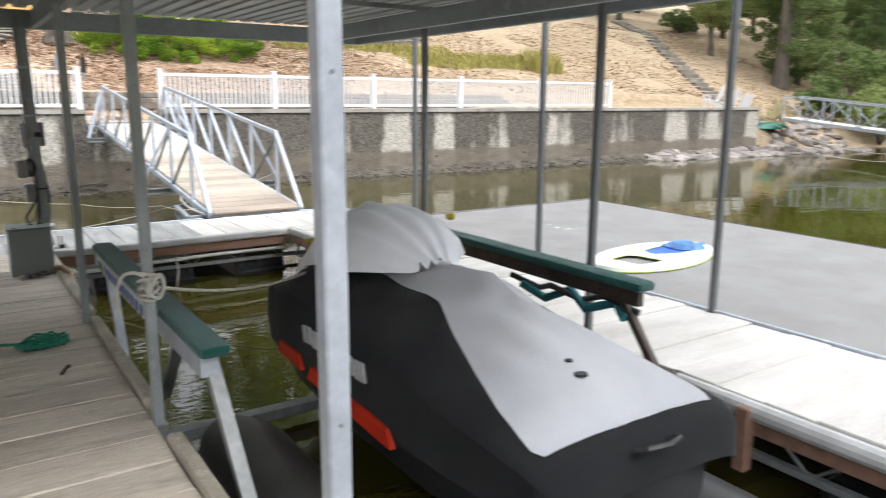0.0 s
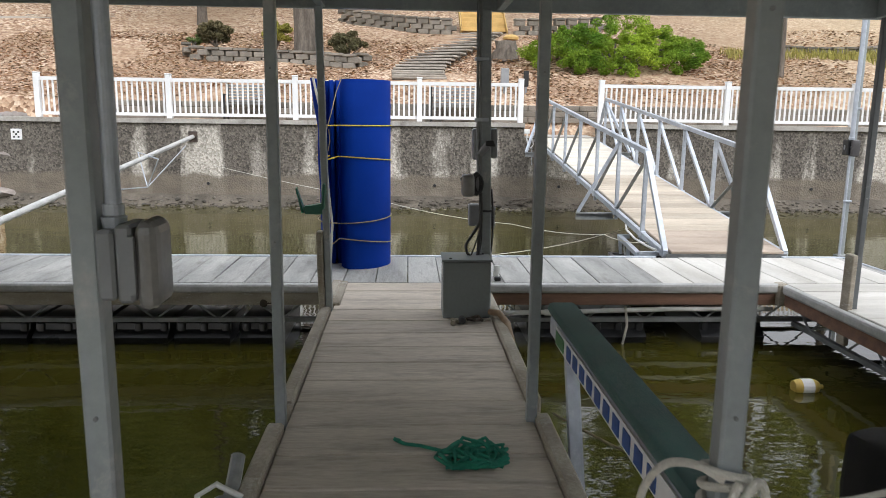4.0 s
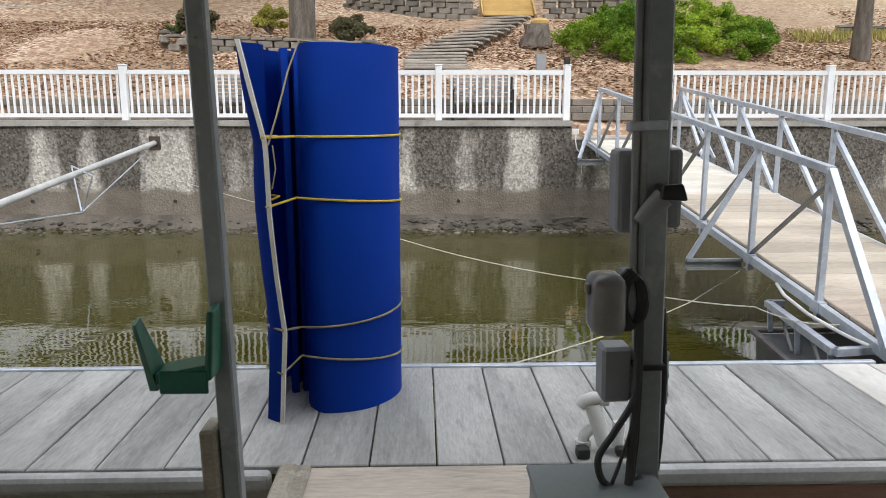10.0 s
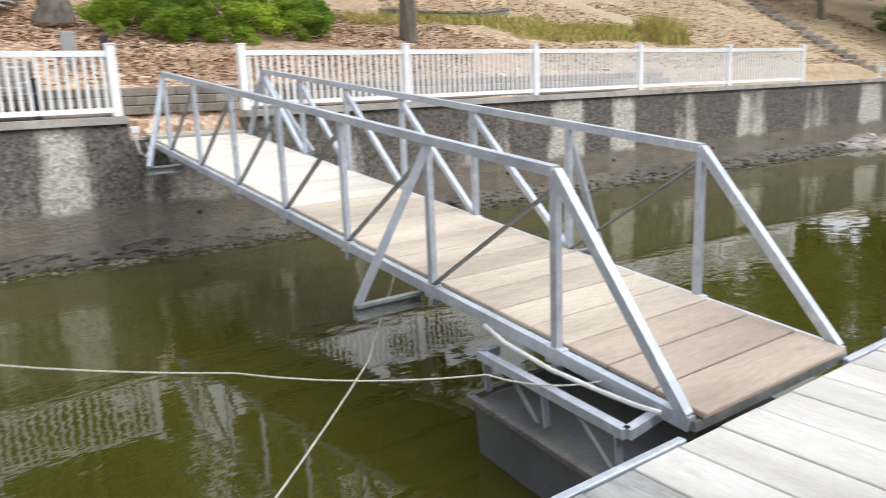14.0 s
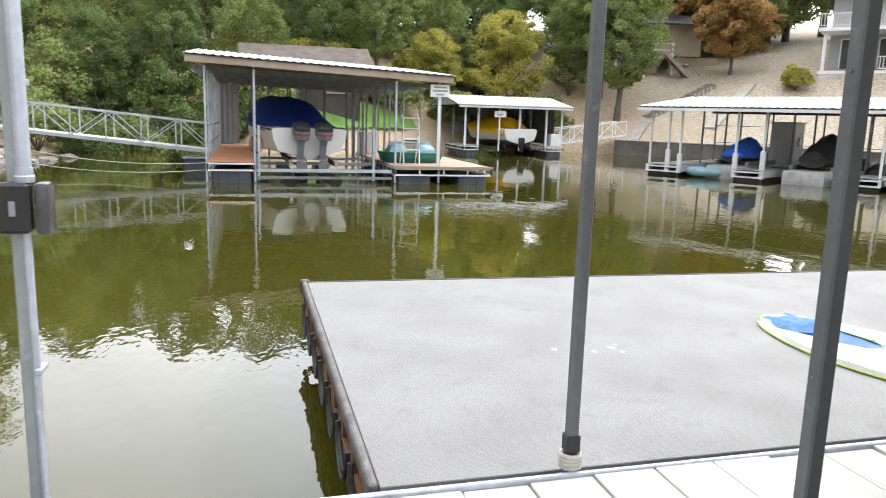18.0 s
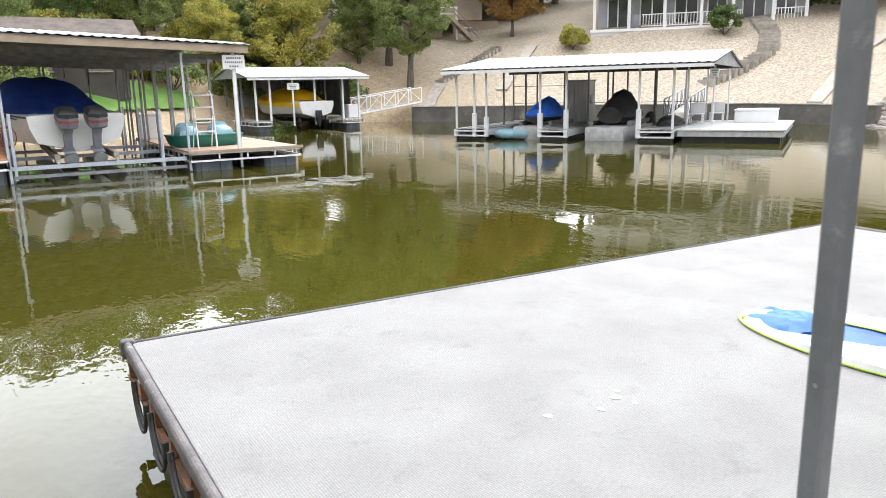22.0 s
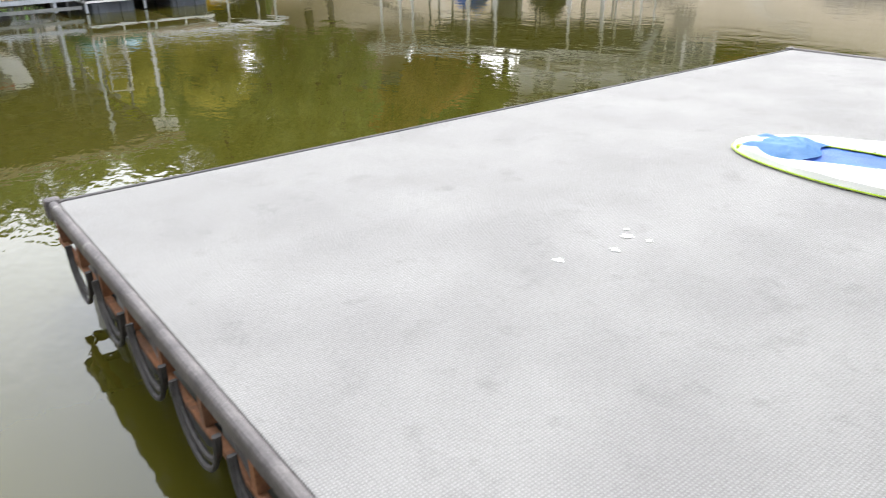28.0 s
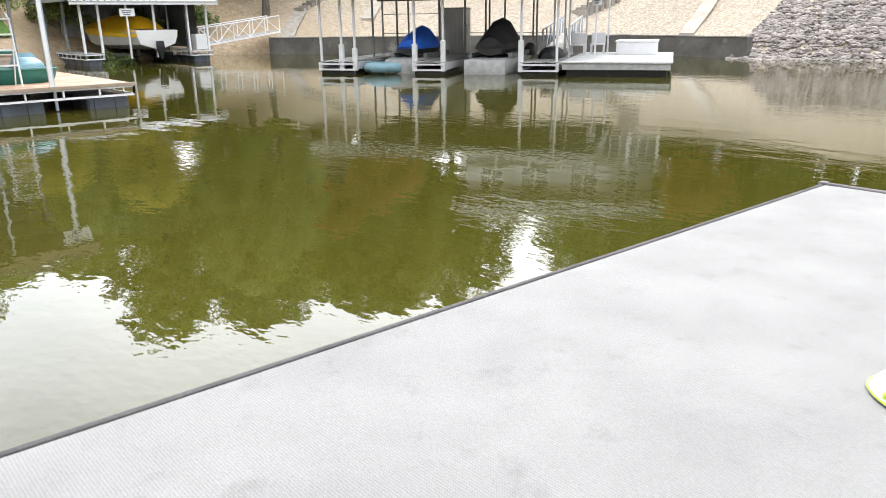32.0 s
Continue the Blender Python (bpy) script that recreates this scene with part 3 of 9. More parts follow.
def shore_distance(xs, ys):
    """Metres outside the far shoreline; below zero on the water."""
    best = np.full(xs.shape, 1e9)
    inside = np.zeros(xs.shape, bool)
    n = len(SHORE)
    for i in range(n):
        (x0, y0), (x1, y1) = SHORE[i], SHORE[(i + 1) % n]
        dx, dy = x1 - x0, y1 - y0
        t = np.clip(((xs - x0) * dx + (ys - y0) * dy) / (dx * dx + dy * dy), 0, 1)
        best = np.minimum(best, np.hypot(xs - x0 - t * dx, ys - y0 - t * dy))
        cross = ((y0 > ys) != (y1 > ys)) & (xs < (x1 - x0) * (ys - y0) / ((y1 - y0) or 1e-9) + x0)
        inside ^= cross
    return np.where(inside, -best, best)


def land(xs, ys):
    xs, ys = np.asarray(xs, float), np.asarray(ys, float)
    d = shore_distance(xs, ys)
    far = np.where(d < 0, np.maximum(-2.2, WZ + d * 0.9), WZ + np.interp(d, [0, 0.7, 1.2, 12, 24, 60, 400], [0, 0.4, 0.85, 5.9, 9.2, 15.0, 32.0]))
    s = ys - (10.5 - 0.016 * np.clip(xs, -40, 34))
    north = np.interp(s, [-6, -0.9, -0.25, 0.1, 0.16, 2.1, 2.2, 6, 14, 40, 400], [-2.2, -1.0, -0.6, -0.36, 1.28, 1.32, 1.8, 2.75, 5.2, 13.0, 60.0])
    w = np.clip((30.5 - xs) / 3.0, 0, 1) * np.clip((ys + 8) / 4, 0, 1)
    # the bank runs down to the water past the end of the wall
    return north * w + far * (1 - w)


def zland(x, y):
    return float(land(np.array([x]), np.array([y]))[0])


def build_ground():
    gx = np.unique(np.concatenate([np.linspace(-300, -40, 14), np.linspace(-40, 66, 160), np.linspace(66, 130, 40), np.linspace(130, 500, 14)]))
    gv = np.unique(np.concatenate([np.linspace(-500, -90, 14), np.linspace(-90, -20, 100), np.linspace(-20, 7.2, 40), np.linspace(7.2, 10.25, 12), [10.35, 10.6, 10.65, 10.85, 11.65, 12.55, 12.65, 12.71, 12.85], np.linspace(13.2, 40, 46), np.linspace(40, 90, 25), np.linspace(90, 500, 14)]))
    X, V = np.meshgrid(gx, gv)
    shear = np.clip((V - 2) / 6, 0, 1) * np.clip((60 - V) / 40, 0, 1)
    Y = V - 0.016 * np.clip(X, -40, 34) * shear
    Z = land(X, Y)
    rough = np.array([[noise.noise((float(x) * 0.35, float(y) * 0.35, 0.0)) for x, y in zip(rx, ry)] for rx, ry in zip(X, Y)])
    s = Y - (10.5 - 0.016 * np.clip(X, -40, 34))
    amount = np.where(((s > 3) & (X < 30)) | (shore_distance(X, Y) > 1.5), 0.16, 0.0)
    Z = Z + rough * amount
    ny, nx = X.shape
    verts = np.stack([X, Y, Z], -1).reshape(-1, 3).tolist()
    faces = [(j * nx + i, j * nx + i + 1, (j + 1) * nx + i + 1, (j + 1) * nx + i) for j in range(ny - 1) for i in range(nx - 1)]
    ob = arrays("ground", verts, faces, GROUND)
    ob.data.shade_smooth()
    return tagged(ob, "brown leaf-littered lakeside slope with bare soil", "ground", kind="structure")


build_ground()
bm = bmesh.new()
vs = [bm.verts.new(p) for p in ((-400, -60, WZ), (60, -60, WZ), (60, 14, WZ), (-400, 14, WZ))]
bm.faces.new(vs)
solid("water", bm, WATER, "calm murky green lake water with light ripples", "lake", kind="structure")
# ---- the covered dock: frames, floats, posts and roof ----
FX = 0.61          # half the width of the finger
GX0, GX1 = 3.51, 4.80
WY = 1.25
WX0 = -10.5


def truss(parent, p, q, z_top, z_low, material, pitch=0.55):
    """A dock-frame truss along an edge: chords and zigzag rods."""
    p, q = Vector((*p, 0)), Vector((*q, 0))
    n = max(2, int((q - p).length / pitch))
    part("top_chord", bars((p + Vector((0, 0, z_top)), q + Vector((0, 0, z_top))), w=0.04, h=0.05), material, parent)
    part("bottom_chord", bars((p + Vector((0, 0, z_low)), q + Vector((0, 0, z_low))), w=0.05, h=0.04), material, parent)
    bm = bmesh.new()
    for i in range(n):
        a, b = p.lerp(q, i / n), p.lerp(q, (i + 0.5) / n)
        c = p.lerp(q, (i + 1) / n)
        tube(bm, [a + Vector((0, 0, z_top)), b + Vector((0, 0, z_low)), c + Vector((0, 0, z_top))], 0.011, 6)
    part("web_rods", bm, material, parent)


def float_tank(name, x0, x1, y0, y1, z0, z1, along="x"):
    """A black moulded float with ribs."""
    t = thing(name, "black moulded plastic dock float in the water", "float", ((x0 + x1) / 2, (y0 + y1) / 2, z0), "dock floats")
    h = z1 - WZ
    if along == "x":
        prof = [(y0 + 0.07, z1), (y0 + 0.02, z1 - 0.03), (y0 + 0.01, z1 - 0.42 * h), (y0 - 0.05, z1 - 0.6 * h), (y0 - 0.075, z1 - 0.7 * h), (y0 - 0.06, z1 - h), (y0 + 0.1, z0), (y1 - 0.1, z0), (y1 - 0.05, z1 - h), (y1, z1 - 0.5 * h), (y1 - 0.02, z1 - 0.03), (y1 - 0.07, z1)]
        part("shell", loft([[(x, y, z) for y, z in prof] for x in (x0, x1)]), FLOAT, t, smooth=True)
    else:
        part("shell", box(x0, x1, y0, y1, z0, z1, 0.05, 3), FLOAT, t, smooth=True)
    n = max(2, int(((x1 - x0) if along == "x" else (y1 - y0)) / 0.5))
    for i in range(n + 1):
        if along == "x":
            c = min(max(x0 + (x1 - x0) * i / n, x0 + 0.05), x1 - 0.05)
            part("rib", box(c - 0.035, c + 0.035, y0 - 0.012, y1 + 0.022, z0 + 0.05, z1 - 0.02, 0.02, 2), FLOAT, t, smooth=True)
        else:
            c = min(max(y0 + (y1 - y0) * i / n, y0 + 0.05), y1 - 0.05)
            part("rib", box(x0 - 0.022, x1 + 0.022, c - 0.035, c + 0.035, z0 + 0.05, z1 - 0.02, 0.012), FLOAT, t)
    return t


dock = thing("dock_frame", "galvanised truss frame of the covered dock", "dock frame", (0, 0, -0.3), kind="structure")
ZT, ZL = -0.14, -0.36
for y in (-0.03, 1.2):
    truss(dock, (WX0, y + (0.08 if y < 0 else 0)), (GX1 - 0.05, y + (0.08 if y < 0 else 0)), ZT, ZL, GALVD)
for x in (-0.56, 0.56):
    truss(dock, (x, -12.5), (x, -0.1), ZT, ZL, GALVD)
for x in (GX0 + 0.06, GX1 - 0.06):
    truss(dock, (x, -9.5), (x, -0.1), ZT, ZL, GALVD)
for x in (-9.9, -8.45, -7.0, -5.55):
    float_tank("dock_float", x, x + 1.25, 0.07, 1.05, WZ - 0.25, -0.36)
for x, w in ((-4.05, 0.6), (-3.4, 0.58), (-2.76, 0.56), (-2.14, 0.5), (-1.55, 0.4), (1.1, 0.56), (1.72, 0.5), (2.75, 0.6)):
    float_tank("dock_float", x, x + w, 0.07, 1.05, WZ - 0.25, -0.38)
for y in (-2.2, -4.6, -7.0, -9.4):
    float_tank("dock_float", -0.45, 0.45, y - 1.2, y, WZ - 0.25, -0.4, "y")
    if y > -9:
        float_tank("dock_float", GX0 + 0.2, GX1 - 0.2, y - 1.2, y, WZ - 0.25, -0.4, "y")

# edge timbers and rub strips
trim = thing("trim", "weathered timber fascia and grey rub strips along the dock edges", "dock edging", (0, 0, -0.1), kind="structure")
part("fascia", box(WX0, -FX - 0.12, -0.05, -0.01, -0.2, -0.085, 0.006), WOODG, trim, "weathered grey fascia plank")
part("rub_strip", box(WX0, -2.55, -0.075, -0.006, -0.08, 0.005, 0.025, 2), RUB, trim)
part("rub_strip", box(-2.53, -FX - 0.12, -0.075, -0.006, -0.085, 0.0, 0.025, 2), RUB, trim)
part("fascia", box(FX + 0.05, GX0 - 0.03, -0.045, -0.01, -0.2, -0.09, 0.006), WOODR, trim, "reddish-brown timber fascia plank")
part("rub_strip", box(FX + 0.05, GX0 - 0.02, -0.075, -0.006, -0.088, 0.004, 0.025, 2), RUB, trim)
part("fascia", box(GX0 - 0.045, GX0 - 0.012, -9.5, -0.08, -0.2, -0.09, 0.006), WOODR, trim, "brown timber fascia plank")
part("rub_strip", box(GX0 - 0.075, GX0 - 0.006, -5.6, -0.08, -0.088, 0.004, 0.025, 2), RUB, trim)
part("bumper_roll", line([(GX0 - 0.06, -9.5, -0.05), (GX0 - 0.06, -6.2, -0.05)], 0.055, 12), RUB, trim, "padded grey bumper roll")
part("back_trim", box(WX0, 2.7, WY - 0.012, WY + 0.03, -0.1, 0.012, 0.006), GALV, trim, "thin metal edge trim")
part("back_trim", box(4.12, GX1, WY - 0.012, WY + 0.03, -0.1, 0.012, 0.006), GALV, trim, "thin metal edge trim")
part("side_trim", box(GX1 - 0.005, GX1 + 0.025, -9.5, WY + 0.03, -0.1, 0.012, 0.006), GALV, trim, "thin metal edge trim")
part("corner_block", box(GX0 - 0.11, GX0 - 0.01, -0.09, 0.03, -0.2, 0.006, 0.015), WOODG, trim)
for side in (-1, 1):
    # raised kerb timbers along the finger, in lengths between the posts
    for a, b in (((-0.78, -0.02) if side < 0 else (-1.25, -0.1)), (-2.9, -0.95) if side < 0 else (-2.85, -1.3), (-4.0, -3.15) if side < 0 else (-4.9, -3.05), (-7.0, -5.4), (-9.1, -7.35), (-11.2, -9.5)):
        bm = bmesh.new()
        bx(bm, side * (FX + 0.045) - 0.04, side * (FX + 0.045) + 0.04, a, b, -0.11, 0.03, 0.012)
        part("edge_timber", bm, WOODG, trim, "weathered grey edge timber")
part("edge_timber", box(-FX - 0.02, -FX + 0.05, -0.82, -0.02, -0.05, 0.02, 0.008), WOODG, trim, "weathered grey edge timber")

# posts


def roof_post(x, y, top, base=-0.16, w=0.053, sleeve=0.0, m=POST, label="grey painted square steel roof post"):
    p = thing("roof_post", label, "post", (x, y, base), "roof posts")
    part("tube", box(x - w / 2, x + w / 2, y - w / 2, y + w / 2, base, top, 0.006), m, p)
    part("bracket", box(x - w / 2 - 0.012, x + w / 2 + 0.012, y - w / 2 - 0.012, y + w / 2 + 0.012, base, -0.03, 0.004), GALVD, p)
    for z in (0.9, 1.7):
        part("bolt", rod((x, y - w / 2 - 0.004, z), (x, y + w / 2 + 0.004, z), 0.005, 8), GALVD, p)
    if sleeve:
        part("timber_sleeve", box(x - w / 2 - 0.05, x - w / 2 - 0.003, y - 0.05, y + 0.06, -0.3, sleeve, 0.008), WOODG, p, "weathered timber sleeve")
    return p


RT = 2.27
for x, y in ((-0.648, -3.05), (-0.636, -5.1)):
    roof_post(x, y, RT)
roof_post(-0.625, -0.95, RT, sleeve=0.62).rotation_euler.y = radians(-1.2)
for x, y in ((0.6, -3.08), (0.645, -5.12)):
    roof_post(x, y, RT)
# brighter steel here stands in for the daylight on this post
roof_post(0.57, -7.45, RT, w=0.058, m=GALV)
# these posts are seen against the light, shade put into the steel colour
for y, s in ((-0.93, 0.45), (-3.1, 0), (-5.3, 0), (-7.5, 0)):
    roof_post(GX0 + 0.07, y, RT, sleeve=s, w=0.05, m=POST_BACKLIT)
for y in (-0.78, -3.35, -5.45, -7.6):
    roof_post(GX1 + (0.07 if y > -1 else 0.0), y - (0.06 if y > -1 else 0), RT + 0.4, w=0.05, m=POST_BACKLIT, label="slim grey steel post at the platform edge")
# posts added out of view under the lengthened left end of the roof
for y in (-0.9, -3.0, -5.2, -7.4):
    roof_post(-12.2, y, RT, base=-1.3)

# roof
# left end carried on out of view, to shade the slip water
RX0, RX1, RY0, RY1 = -12.5, 4.1, -7.75, -0.82
roof = thing("ceiling", "ribbed white metal dock roof seen from below", "roof", (0, -6, RT), kind="structure")
bm = bmesh.new()
n = 100
xs = []
for i in range(n):
    x = RX0 + (RX1 - RX0 + 0.1) * i / n
    s = (RX1 - RX0) / n
    xs += [(x, 0.0), (x + s * 0.62, 0.0), (x + s * 0.7, 0.03), (x + s * 0.92, 0.03)]
xs.append((RX1 + 0.1, 0.0))
lo = [[bm.verts.new((x, yy, RT + 0.2 + h)) for x, h in xs] for yy in (RY0, RY1 + 0.12)]
hi = [[bm.verts.new((x, yy, RT + 0.212 + h)) for x, h in xs] for yy in (RY0, RY1 + 0.12)]
for k in range(len(xs) - 1):
    bm.faces.new((lo[0][k], lo[0][k + 1], lo[1][k + 1], lo[1][k]))
    bm.faces.new((hi[0][k], hi[1][k], hi[1][k + 1], hi[0][k + 1]))
    bm.faces.new((lo[0][k], hi[0][k], hi[0][k + 1], lo[0][k + 1]))
    bm.faces.new((lo[1][k], lo[1][k + 1], hi[1][k + 1], hi[1][k]))
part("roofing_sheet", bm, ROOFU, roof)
part("front_beam", box(RX0, RX1, RY1 - 0.03, RY1 + 0.03, RT, RT + 0.17, 0.006), POST, roof, "grey steel front beam")
part("side_beam", box(RX1 - 0.06, RX1, RY0, RY1 - 0.034, RT, RT + 0.17, 0.006), POST, roof, "grey steel edge beam")
part("side_beam", box(RX0, RX0 + 0.06, RY0, RY1 - 0.034, RT, RT + 0.17, 0.006), POST, roof, "grey steel edge beam")
for x in (-0.665, 0.665, 3.58):
    part("girder", box(x - 0.03, x + 0.03, RY0, RY1 - 0.034, RT + 0.006, RT + 0.16, 0.005), POST, roof)
for y in (-3.0, -5.2, -7.4):
    part("purlin", box(RX0 + 0.065, RX1 - 0.065, y - 0.025, y + 0.025, RT + 0.163, RT + 0.2), GALVD, roof)

# ---- the swim platform ----
PX0, PX1, PY0, PY1, PZ = 4.93, 8.93, -7.19, 0.02, -0.03
plat = thing("swim_platform", "low floating swim platform with pale grey matting and worn edging", "swim platform", ((PX0 + PX1) / 2, (PY0 + PY1) / 2, WZ))
part("deck", box(PX0, PX1, PY0, PY1, PZ - 0.04, PZ, 0.004), VINYL, plat, "pale grey textured matting deck")
for x0, x1, y0, y1 in ((PX0, PX1, PY1 + 0.003, PY1 + 0.055), (PX0, PX1, PY0 - 0.055, PY0 - 0.003)):
    part("edging", box(x0, x1 + 0.05, y0, y1, PZ - 0.075, PZ + 0.018, 0.024, 3), EDGE, plat)
part("edging", box(PX1 + 0.003, PX1 + 0.04, PY0, PY1, PZ - 0.075, PZ + 0.006, 0.01, 2), EDGED, plat, "thin dark edging strip")
part("corner_cap", box(PX1 - 0.02, PX1 + 0.065, PY1 - 0.02, PY1 + 0.068, PZ - 0.1, PZ + 0.026, 0.02, 2), EDGE, plat)
part("corner_cap", box(PX1 - 0.02, PX1 + 0.065, PY0 - 0.068, PY0 + 0.02, PZ - 0.1, PZ + 0.026, 0.02, 2), EDGE, plat)
for yy, s in ((PY1 + 0.02, 1), (PY0 - 0.02, -1)):
    part("rusty_rail", box(PX0, PX1 + 0.02, yy - 0.012, yy + 0.022, PZ - 0.235, PZ - 0.205, 0.004), RUST, plat, "rusty steel rail")
    k = 0
    x = PX0 + 0.15
    while x < PX1:
        part("rail_bracket", box(x - 0.02, x + 0.02, yy - 0.022, yy + 0.022, PZ - 0.2, PZ - 0.09), RUST, plat)
        if k % 2:
            part("web_plate", bars(((x, yy, PZ - 0.2), (x + 0.2, yy, PZ - 0.09)), w=0.03, h=0.012), EDGE, plat)
        x += 0.42
        k += 1
part("rusty_rail", box(PX1 - 0.02, PX1 + 0.03, PY0, PY1, PZ - 0.25, PZ - 0.2, 0.004), RUST, plat, "rusty steel rail")
x = PX0 + 0.08
while x < PX1 - 0.3:
    for y0 in (PY1 - 0.85, -3.0, PY0 + 0.05):
        bm = box(x, x + 0.55, y0, y0 + 0.8, WZ - 0.2, PZ - 0.25, 0.05, 2)
        part("float_drum", bm, FLOAT, plat, "black float under the platform", smooth=True)
    x += 0.68
rnd = random.Random(5)
for cx, cy, r in ((6.618, -1.508, 0.03), (6.537, -1.774, 0.026), (6.6, -1.94, 0.036), (6.5, -1.97, 0.02), (6.66, -2.0, 0.016)):
    bm = bmesh.new()
    k = 19
    ring = [bm.verts.new((cx + math.cos(6.283 * i / k) * r * rnd.uniform(0.35, 1.25), cy + math.sin(6.283 * i / k) * r * rnd.uniform(0.3, 1.0), PZ + 0.004)) for i in range(k)]
    bm.faces.new(ring)
    part("paint_splash", bm, WHITEP, plat, "splash of white paint")

x = PX0 + 0.25
while x < PX1 - 0.3:
    for q in range(2):
        part("hanging_loop", line([(x + 0.2 * math.cos(a), PY1 + 0.062 + 0.012 * q, PZ - 0.1 + (0.19 + 0.04 * q) * math.sin(a)) for a in np.linspace(3.1416, 6.2832, 13)], 0.011, 6), EDGED, plat, "dark hose hanging in a loop")
    x += 0.52
# the outer edge lies a little askew to the dock
for q in plat.children:
    for v in q.data.vertices:
        v.co.x += 0.036 * (v.co.y + plat.location.y - PY1) * (v.co.x + plat.location.x - PX0) / (PX1 - PX0)

# ---- gangway to the shore ----


def gangway():
    g = thing("gangway", "galvanised truss gangway with tan boards rising to the shore wall", "gangway", (3.45, 1.4, 0.05))
    ya, yb, za, zb = 1.31, 10.05, 0.065, 1.035

    def z(y):
        return za + (zb - za) * (y - ya) / (yb - ya)

    xl = lambda y: 2.83 + 0.002 * (y - ya)
    xr = lambda y: 4.19 + 0.002 * (y - ya)
    for side, fx in ((-1, xl), (1, xr)):
        stations = [(2.17 if side < 0 else 2.26) + 1.165 * i for i in range(7)]
        part("bottom_chord", bars(((fx(ya), ya, z(ya) - 0.05), (fx(yb), yb, z(yb) - 0.05)), w=0.05, h=0.07), GALV, g)
        tops = [(fx(y), y, z(y) + 0.945) for y in stations]
        part("top_rail", bars((tops[0], tops[-1]), w=0.06, h=0.055), GALV, g, "galvanised top rail")
        part("end_strut", bars((tops[0], (fx(ya), ya + 0.03, z(ya) - 0.02)), w=0.055, h=0.055), GALV, g)
        part("end_strut", bars((tops[-1], (fx(yb), yb - 0.12, z(yb) - 0.02)), w=0.05, h=0.05), GALV, g)
        for y, tp in zip(stations, tops):
            part("upright", bars(((fx(y), y, z(y) - 0.16), tp), w=0.045), GALV, g)
            part("gusset", box(fx(y) - 0.034, fx(y) + 0.034, y - 0.06, y + 0.06, z(y) - 0.1, z(y) - 0.01, 0.004), GALV, g)
        for i in range(6):
            y0, y1 = stations[i], stations[i + 1]
            if side < 0 or i == 0:
                part("diagonal", bars(((fx(y0), y0, z(y0) + 0.86), (fx(y1), y1, z(y1) - 0.02)), w=0.045, h=0.012), GALVD, g, "thin flat diagonal strap")
            else:
                part("diagonal", bars(((fx(y0), y0, z(y0) - 0.02), (fx(y1), y1, z(y1) + 0.88)), w=0.045, h=0.045), GALV, g)
        for y, reach in ((stations[1] + 0.14, 0.52), (stations[6] - 0.5, 0.44)):
            xo = fx(y) + side * reach
            for h in (-0.11, -0.19):
                part("outrigger", bars(((fx(y), y, z(y) + h), (xo, y, z(y) + h)), w=0.06, h=0.02), GALVD, g)
            part("outrigger_web", bars(((fx(y), y + 0.025, z(y) - 0.15), (xo, y + 0.025, z(y) - 0.15)), w=0.008, h=0.07), GALVD, g)
            yt = min(stations, key=lambda q: abs(q - y))
            part("kicker_brace", bars(((xo - side * 0.02, y, z(y) - 0.1), (fx(yt), yt, z(yt) + 0.9)), w=0.045, h=0.045), GALV, g)
    y = ya
    while y < yb:
        part("cross_member", bars(((xl(y), y, z(y) - 0.06), (xr(y), y, z(y) - 0.06)), w=0.05, h=0.05), GALVD, g)
        y += 1.125
    shades = [mesh_of("board", box(-0.635, 0.635, -0.142, 0.142, -0.016, 0.016, 0.006), m) for m in (DECKTB, DECKT, DECKTP)]
    y = ya - 0.05
    tilt = math.atan2(zb - za, yb - ya)
    while y < yb - 0.1:
        k = (y - ya) / 0.293
        b = new("board", shades[0 if k < 2.5 else 1 if k < 14 else 2])
        b.parent = g
        b.matrix_basis = pose((xl(y) + xr(y)) / 2 - 3.45, y + 0.15 - 1.4, z(y + 0.15) - 0.01 - 0.05, math.degrees(tilt), 0, 0)
        y += 0.293
    part("landing_plate", bars(((3.5, yb - 0.05, zb + 0.02), (3.5, 10.5, zb + 0.05)), w=1.25, h=0.03), CONC, g, "pale ramp plate at the gangway head")
    return g


gangway()
cradle = thing("gangway_float", "galvanised rail frame over a dark grey float under the gangway foot", "float", (2.7, 2.0, WZ))
fz = 0.0
RA, RB = (2.7, 2.67), (2.56, 1.45)
part("top_rail", bars(((*RA, fz), (*RB, fz)), w=0.055, h=0.05), GALV, cradle)
part("far_rail", bars(((*RA, fz), (2.83, 2.67, fz)), w=0.05, h=0.05), GALV, cradle)
part("near_rail", bars(((*RB, fz), (2.83, 1.49, fz)), w=0.05, h=0.05), GALV, cradle)
for f in (0.04, 0.5, 0.95):
    x, y = RA[0] + (RB[0] - RA[0]) * f, RA[1] + (RB[1] - RA[1]) * f
    part("leg", bars(((x, y, fz - 0.02), (x + 0.02, y, -0.22)), w=0.04, h=0.012), GALV, cradle)
for f, g in ((0.25, 0.45), (0.7, 0.92)):
    p0 = (RA[0] + (RB[0] - RA[0]) * f, RA[1] + (RB[1] - RA[1]) * f, fz - 0.02)
    p1 = (RA[0] + (RB[0] - RA[0]) * g, RA[1] + (RB[1] - RA[1]) * g, -0.22)
    part("brace", bars((p1, p0), w=0.02, h=0.012), GALVD, cradle)
part("tank_rim", bars(((2.58, 2.64, -0.22), (2.44, 1.36, -0.22)), ((2.58, 2.64, -0.22), (3.9, 2.64, -0.22)), w=0.045, h=0.03), EDGE, cradle, "dark worn rim")
